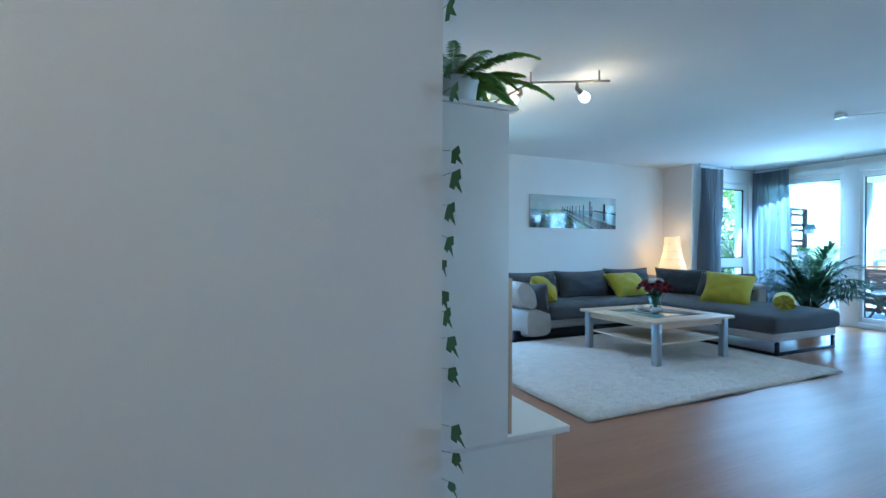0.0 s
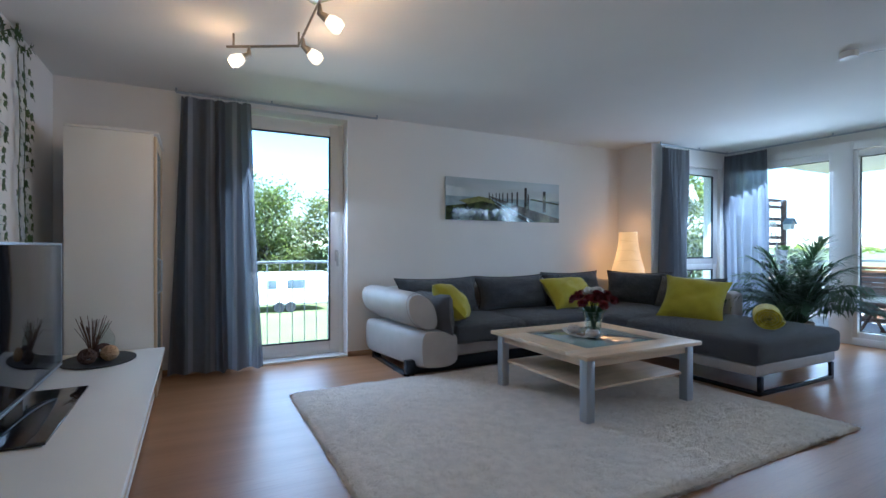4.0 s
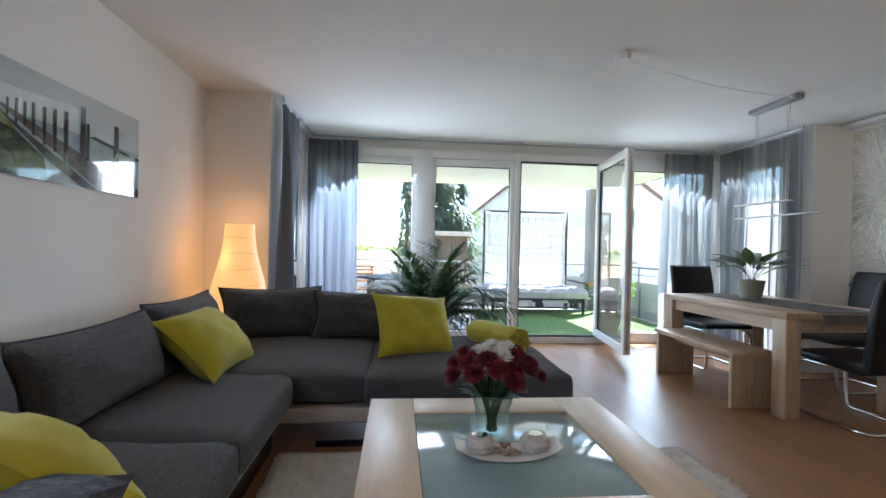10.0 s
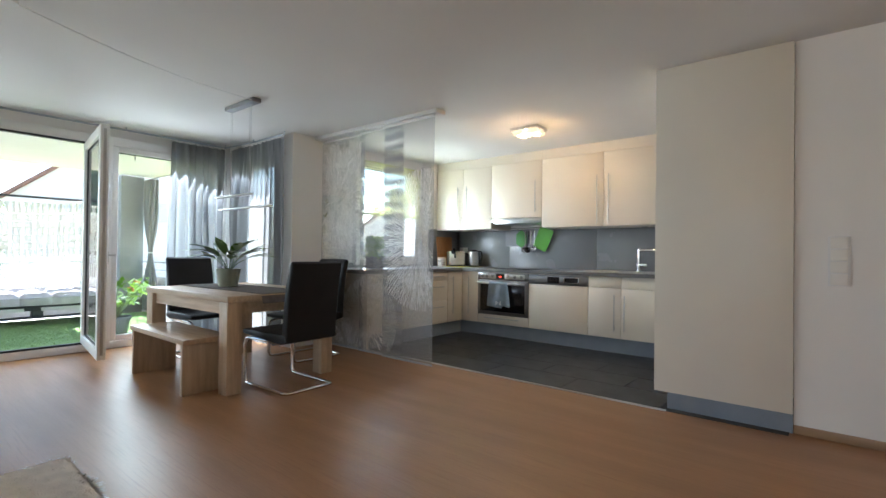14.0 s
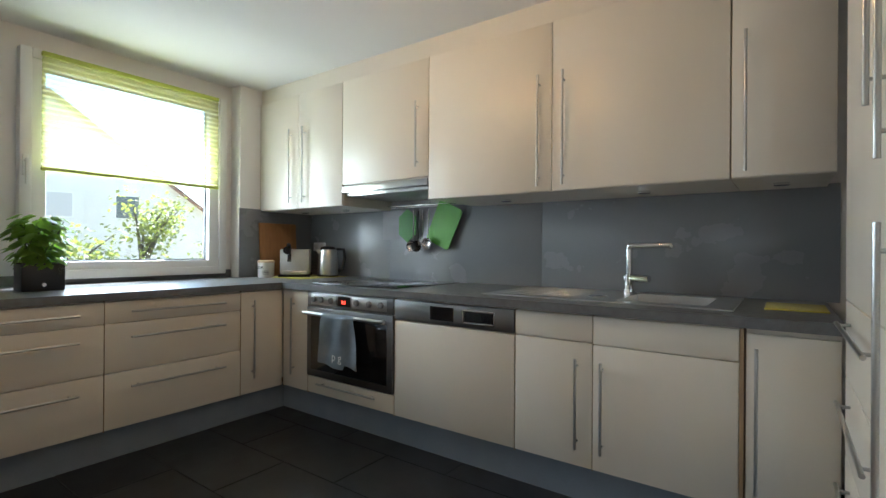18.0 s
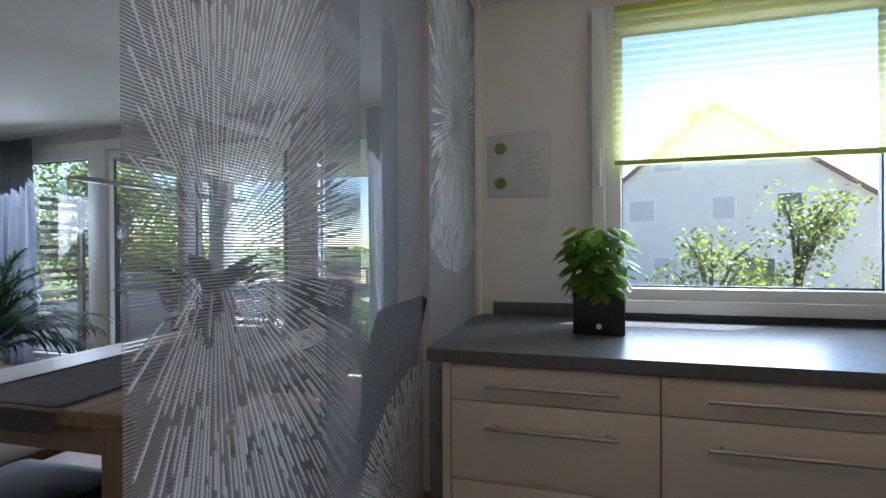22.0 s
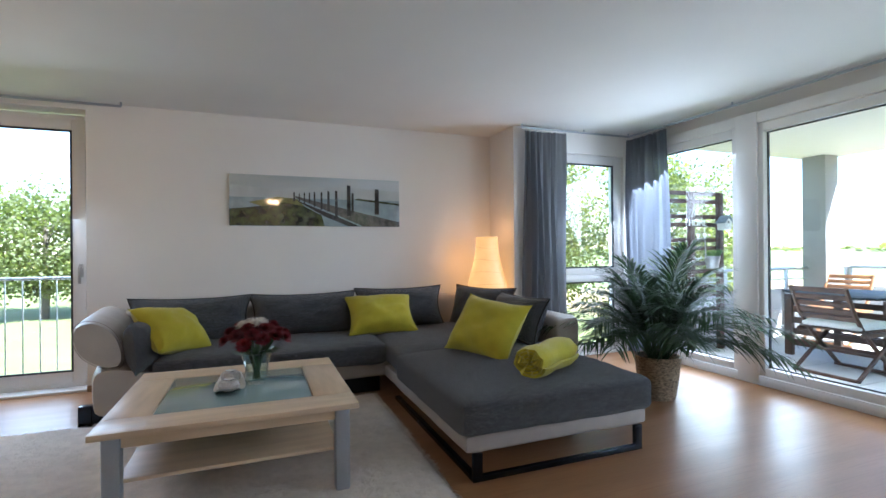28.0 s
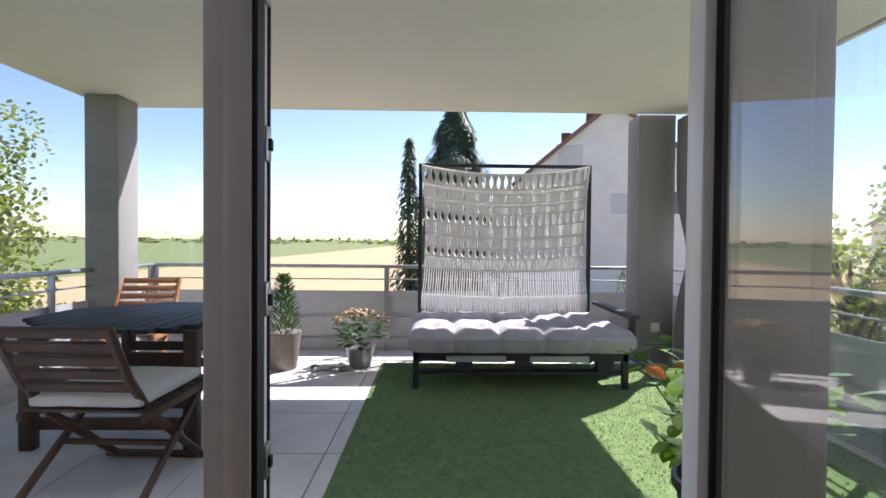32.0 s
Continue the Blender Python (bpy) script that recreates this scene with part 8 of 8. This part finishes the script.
part("lever", tube(B(), [(0.06, 0.05, 0.235), (0.06, 0.14, 0.27), (0.06, 0.16, 0.25)], 0.018, 10), M_BLK, cm)
part("dial", tube(B(), [(0.07, 0.10, 0.225), (0.07, 0.152, 0.225)], 0.034, 18), M_BLK, cm)
kt = thing("kettle", "steel electric kettle with black handle", "kettle", 4.93, -4.75, WT1, 229)
part("jug", lathe(B(), [(0.085, 0.018), (0.088, 0.03), (0.085, 0.15), (0.075, 0.235), (0.072, 0.24)], 30), M_STEEL, kt)
part("base", lathe(B(), [(0.09, 0), (0.09, 0.016)], 28), M_BLK, kt)
part("lid", lathe(B(), [(0.07, 0.24), (0.06, 0.262), (0.02, 0.27)], 24), M_BLK, kt)
part("handle", tube(B(), [(0.07, 0.02, 0.245), (0.135, 0.03, 0.24), (0.145, 0.03, 0.17), (0.125, 0.03, 0.06), (0.085, 0.02, 0.05)], 0.013, 10), M_BLK, kt)
part("spout", prism(B(), [(-0.070, 0.19), (-0.11, 0.235), (-0.068, 0.238)], "y", -0.025, 0.025), M_STEEL, kt)
gc = thing("green_cloth", "lime-green cloth under the coffee machine", "cloth", 5.06, -4.62, WT1)
part("cloth", bx(-0.25, 0.24, -0.24, 0.26, 0.0, 0.004, 0.001), M_LIME, gc) 
gc2 = thing("green_cloth", "lime-green cleaning cloth beside the sink", "cloth", 1.62, -4.55, WT1)
part("cloth", bx(-0.10, 0.12, -0.16, 0.16, 0.0, 0.006, 0.002), M_LIME, gc2)
so = thing("wall_socket", "double white wall socket on the splashback", "socket", 5.26, KY + 0.013, 1.20)
for i in range(2):
    s_ = part("plate", bx(-0.08 + i * 0.082, 0.0 + i * 0.082, 0, 0.010, -0.04, 0.04, 0.003), M_PVC, so)
    part("recess", tube(B(), [(-0.04 + i * 0.082, 0.011, 0), (-0.04 + i * 0.082, 0.0125, 0)], 0.024, 18), M_CER, s_)
rl = thing("utensil_rail", "steel utensil rail with green boards, ladle and whisk", "utensil rail", 0, KY + 0.013, 0)
part("rail", cyl(B(), (3.62, 0.035, 1.535), (4.40, 0.035, 1.535), 0.007, n=10), M_CHROME, rl)
for x in (3.70, 4.32):
    part("bracket", cyl(B(), (x, 0, 1.535), (x, 0.035, 1.535), 0.009, n=8), M_CHROME, rl)
for x in (3.70, 3.78, 3.92, 3.975, 4.02, 4.07, 4.16, 4.35):
    part("hook", tube(B(), [(x, 0.043, 1.535), (x, 0.035, 1.544), (x, 0.027, 1.535), (x, 0.035, 1.505), (x, 0.05, 1.495), (x, 0.058, 1.508)], 0.002, 6), M_CHROME, rl)
M_GRNB = mat("green_plastic_board", (0.11, 0.40, 0.02), 0.4)


def flat_board(name, label, x, z, w, h, tilt):
    ob = thing(name, label, "cutting board", x, KY + 0.05, z)
    o = [(sx * (w / 2 - 0.03) + 0.03 * math.cos(a), -h / 2 + sz * (h / 2 - 0.03) + 0.03 * math.sin(a)) for sx, sz, a0 in ((1, 1, 0), (-1, 1, 90), (-1, -1, 180), (1, -1, 270)) for a in [radians(a0 + q * 22.5) for q in range(5)]]
    bm = prism(B(), o, "y", -0.004, 0.004)
    bmesh.ops.transform(bm, matrix=pose(0, 0, 0, 0, tilt, 0), verts=bm.verts)
    part("board", bm, M_GRNB, ob)


flat_board("cutting_board", "rounded green plastic cutting board hanging on the rail", 3.72, 1.52, 0.23, 0.33, -24)
M_MATGREEN = mat("dark_green_silicone", (0.040, 0.24, 0.015), 0.5)
pm = thing("pot_mat", "hexagonal dotted green silicone mat hanging on the rail", "pot mat", 4.15, KY + 0.05, 1.508, 0)
part("mat", prism(B(), [(0.0, 0.0), (0.088, -0.065), (0.088, -0.205), (0.0, -0.27), (-0.088, -0.205), (-0.088, -0.065)], "y", -0.004, 0.004), M_MATGREEN, pm)
bm = B()
for i in range(6):
    for j in range(9):
        x, z = -0.060 + 0.024 * i, -0.045 - 0.0235 * j
        if abs(x) < 0.085 - max(0, 0.085 - min(-z, 0.27 + z)) * 0.8:
            cyl(bm, (x, 0.003, z), (x, 0.0052, z), 0.0042, n=8)
tagged(part("dimple", bm, mat("deep_green_dimple", (0.015, 0.10, 0.008), 0.6), pm), kind="stuff")
for x, h, kind in ((4.07, 0.36, "ladle"), (3.975, 0.30, "whisk"), (4.02, 0.36, "spoon"), (3.92, 0.33, "skimmer")):
    u_ = thing("kitchen_" + kind, "steel %s hanging from the rail" % kind, kind, x, KY + 0.07, 1.488)
    part("shaft", tube(B(), [(0, 0, 0), (0, 0.004, -h * 0.7)], [0.006, 0.004], 8), M_CHROME if kind != "spoon" else M_BLK, u_)
    if kind == "whisk":
        for j in range(6):
            a = j * math.pi / 6
            part("wire", tube(B(), [(0.035 * math.sin(math.pi * t) * math.cos(a), 0.004 + 0.035 * math.sin(math.pi * t) * math.sin(a), -h * 0.66 - 0.12 * t) for t in [k / 8 for k in range(9)]], 0.0014, 4), M_CHROME, u_)
    else:
        bm = B()
        grid(bm, 8, 16, lambda q, v: Vector((0.05 * math.sin(q * math.pi / 2) * math.cos(2 * math.pi * v), 0.03 + 0.03 * -math.cos(q * math.pi / 2), -h * 0.7 - 0.03 + 0.045 * math.sin(q * math.pi / 2) * math.sin(2 * math.pi * v))))
        part("bowl", bm, M_CHROME if kind != "spoon" else M_BLK, u_)
nt = thing("wall_note", "pale clear sheet fixed on the splashback", "note", 4.34, KY + 0.014, 1.38)
part("sheet", bx(-0.11, 0.11, 0, 0.002, -0.12, 0.12), mat("grey_clear_sheet", (0.24, 0.25, 0.26), 0.5), nt)
kp = thing("glass_picture", "pale glass picture with two small green motifs", "picture", KX - 0.001, -2.42, 1.70)
M_PALE = mat("pale_glass_print", (0.62, 0.66, 0.67), 0.15, var=0.03)
part("panel", bx(-0.012, 0, -0.17, 0.15, -0.16, 0.16, 0.002), M_PALE, kp)
for z in (0.09, -0.09):
    part("green_motif", tube(B(), [(-0.0125, 0.08, z), (-0.0145, 0.08, z)], 0.030, 20), mat("olive_print", (0.25, 0.27, 0.09), 0.3), kp)
for k in range(4):
    part("text_bar", bx(-0.0142, -0.0125, -0.13, 0.0, 0.06 - k * 0.03, 0.066 - k * 0.03), mat("grey_print_bar", (0.5, 0.53, 0.54), 0.4), kp)
ks = thing("light_switch", "white double switch above the kitchen worktop", "switch", KX - 0.001, -2.52, 1.42)
part("plate", bx(-0.010, 0, -0.06, 0.06, -0.04, 0.04, 0.003), M_PVC, ks)

# ---- picture motif: dune, water, jetty ----
def flat(name, outline, yy, material, label):
    bm = B()
    prism(bm, outline, "y", yy - 0.0006, yy)
    part(name, bm, material, pic, label)


M_P = {k: mat("print_" + k, c, 0.05, var=v, scale=s, coat=0.6, rvar=0.01) for k, c, v, s in (("water", (0.34, 0.42, 0.45), 0.12, 12), ("dune", (0.075, 0.10, 0.03), 0.45, 16), ("sand", (0.30, 0.30, 0.10), 0.3, 14), ("wood", (0.055, 0.05, 0.045), 0.3, 20), ("plank", (0.17, 0.16, 0.14), 0.3, 24), ("cloud", (0.56, 0.60, 0.60), 0.08, 5))}
flat("water_print", [(-0.85, -0.25), (0.85, -0.25), (0.85, 0.03), (-0.85, 0.03)], -0.0225, M_P["water"], "grey water")
flat("cloud_print", [(-0.85, 0.03), (0.85, 0.03), (0.85, 0.13), (0.2, 0.16), (-0.5, 0.12), (-0.85, 0.15)], -0.0225, M_P["cloud"], "pale cloud")
flat("dune_print", [(-0.85, -0.25), (0.05, -0.25), (0.02, -0.14), (-0.15, -0.05), (-0.35, 0.0), (-0.6, -0.06), (-0.85, -0.09)], -0.0235, M_P["dune"], "dark green dune grass")
flat("grass_print", [(-0.68, -0.02), (-0.4, 0.04), (-0.22, 0.02), (-0.15, -0.05), (-0.35, -0.015), (-0.55, -0.06)], -0.0240, M_P["sand"], "yellow-green grass")
flat("shore_print", [(0.35, 0.03), (0.85, -0.02), (0.85, 0.0), (0.4, 0.045)], -0.0235, M_P["dune"], "far shore")
flat("jetty_print", [(-0.25, 0.04), (-0.23, 0.05), (0.40, -0.10), (0.85, -0.2), (0.85, -0.25), (0.45, -0.25), (0.15, -0.12)], -0.0245, M_P["plank"], "weathered jetty planks")
flat("jetty_shadow_print", [(-0.25, 0.02), (0.15, -0.14), (0.42, -0.25), (0.30, -0.25), (0.05, -0.15)], -0.0245, M_P["wood"], "dark underside of the jetty")
for i, (x, z0, z1, w) in enumerate(((-0.25, 0.0, 0.09, 0.008), (-0.20, 0.0, 0.08, 0.006), (-0.15, -0.02, 0.09, 0.007), (-0.10, -0.02, 0.09, 0.008), (-0.05, -0.05, 0.10, 0.009), (0.02, -0.08, 0.10, 0.010), (0.09, -0.10, 0.11, 0.012), (0.17, -0.16, 0.12, 0.014), (0.30, -0.14, 0.18, 0.020), (0.34, -0.10, 0.10, 0.012), (0.60, -0.12, 0.15, 0.024))):
    flat("post_print", [(x - w, z0), (x + w, z0), (x + w * 0.9, z1), (x - w * 0.9, z1)], -0.0252, M_P["wood"], "dark jetty post")

# ---- balcony plants ----
bp1 = planter("balcony_planter", "small conifer in a tapered woven planter", "plant", 10.46, 1.95, BZ)
part("pot", lathe(B(), [(0.12, 0), (0.125, 0.01), (0.17, 0.36), (0.16, 0.36)], 24), mat("taupe_woven_pot", (0.26, 0.22, 0.18), 0.8, var=0.2, scale=60, bump=0.5, bscale=80), bp1)
bm = B()
M_CONE = leaf_mat("young_conifer_green", (0.06, 0.13, 0.03), back=0.2)
for g in range(900):
    k = rf.random()
    a = rf.uniform(0, 6.28)
    r = 0.16 * (1 - k) ** 0.7 * rf.uniform(0.5, 1.1) + 0.01
    blade(bm, Vector((r * math.cos(a), r * math.sin(a), 0.35 + 0.55 * k)), Vector((math.cos(a), math.sin(a), 1.1)), Vector((0, 0, 1)), 0.07, 0.008)
tagged(part("foliage", bm, M_CONE, bp1, smooth=False), kind="stuff")
bp2 = planter("flower_pot", "pale yellow and reddish flowering succulent in a metal bucket", "plant", 10.56, 1.22, BZ)
part("bucket", lathe(B(), [(0.10, 0), (0.105, 0.008), (0.145, 0.19), (0.152, 0.2), (0.135, 0.195)], 24), M_RAIL, bp2)
bm, bm2 = B(), B()
for g in range(120):
    a, r = rf.uniform(0, 6.28), 0.24 * math.sqrt(rf.random())
    p = Vector((r * math.cos(a), r * math.sin(a), 0.24 + 0.20 * rf.random()))
    blade(bm, p, Vector((math.cos(a), math.sin(a), rf.uniform(-0.2, 0.8))), Vector((0, 0, 1)), 0.09, 0.03)
for g in range(190):
    a, r = rf.uniform(0, 6.28), 0.29 * math.sqrt(rf.random())
    p = Vector((r * math.cos(a), r * math.sin(a), 0.53 - 0.9 * r * r + rf.uniform(-0.03, 0.03)))
    blade(bm2, p, Vector((rf.uniform(-1, 1), rf.uniform(-1, 1), 0.6)), Vector((0, 0, 1)), 0.04, 0.016)
tagged(part("foliage", bm, M_CONE, bp2, smooth=False), kind="stuff")
tagged(part("blossom", bm2, mat("pale_gold_blossom", (0.34, 0.30, 0.09), 0.7, color2=(0.28, 0.13, 0.07), scale=18, var=0.3), bp2, smooth=False), kind="stuff")
for g in range(9):
    sx, sy = 10.45 + rf.uniform(-0.1, 0.25), 1.45 + rf.uniform(-0.12, 0.3)
    stn = thing("garden_stone", "pale rounded garden stone on the paving", "stone", sx, sy, BZ, rf.uniform(0, 90), group="garden stones")
    s0 = rf.uniform(0.03, 0.06)
    part("stone", lathe(B(), [(s0 * 0.5, 0), (s0, s0 * 0.3), (s0 * 0.9, s0 * 0.6), (s0 * 0.3, s0 * 0.85)], 10, sx=1.3), M_PEB if g % 3 == 0 else M_CONC, stn)
hb = planter("hibiscus_pot", "flowering hibiscus in a dark plastic pot", "plant", 7.66, -0.66, BZ + 0.015)
part("pot", lathe(B(), [(0.12, 0), (0.125, 0.01), (0.17, 0.27), (0.185, 0.27), (0.185, 0.31), (0.165, 0.31), (0.16, 0.25)], 28, caps=True), mat("anthracite_plastic", (0.03, 0.033, 0.04), 0.5), hb)
bm, bm2 = B(), B()
M_HIB = leaf_mat("hibiscus_leaf", (0.13, 0.22, 0.02), back=0.4)
for g in range(16):
    a = g * 2.4
    tip = Vector((rf.uniform(0.18, 0.46) * math.cos(a), rf.uniform(0.18, 0.50) * math.sin(a), rf.uniform(0.45, 0.85)))
    tube(bm2, [(0, 0, 0.28), tip * 0.5 + Vector((0, 0, 0.15)), tip], [0.008, 0.005, 0.003], 5)
    for j in range(16):
        p = Vector((0, 0, 0.28)).lerp(tip, rf.uniform(0.5, 1.05))
        blade(bm, p + Vector((rf.uniform(-0.04, 0.04), rf.uniform(-0.04, 0.04), 0)), Vector((rf.uniform(-1, 1), rf.uniform(-1, 1), rf.uniform(-0.4, 0.6))), Vector((0, 0, 1)), 0.085, 0.030)
tagged(part("stems", bm2, M_STEM, hb), kind="stuff")
tagged(part("foliage", bm, M_HIB, hb, smooth=False), kind="stuff")
for g in range(4):
    a = g * 1.7
    part("orange_blossom", mum(pose(0.3 * math.cos(a), 0.3 * math.sin(a), 0.66 + 0.07 * (g % 2), 30, 20, 0), 0.05, rf), mat("orange_petal", (0.75, 0.33, 0.10), 0.6), hb, smooth=False)

# ---- paving ----
pv = bpy.data.objects["balcony_slab"]
sl_me = mesh_of(bx(0.004, 0.656, 0.004, 0.656, 0, 0.020, 0.0), "paving_slab", M_CONC, False)
for i in range(6):
    for j in range(9):
        x, y = 7.29 + i * 0.66, 3.76 - (j + 1) * 0.66
        if y < -2.2:
            continue
        o = new("paving_slab", sl_me)
        o.parent = pv
        o.location = (x, y, BZ - 0.0215)
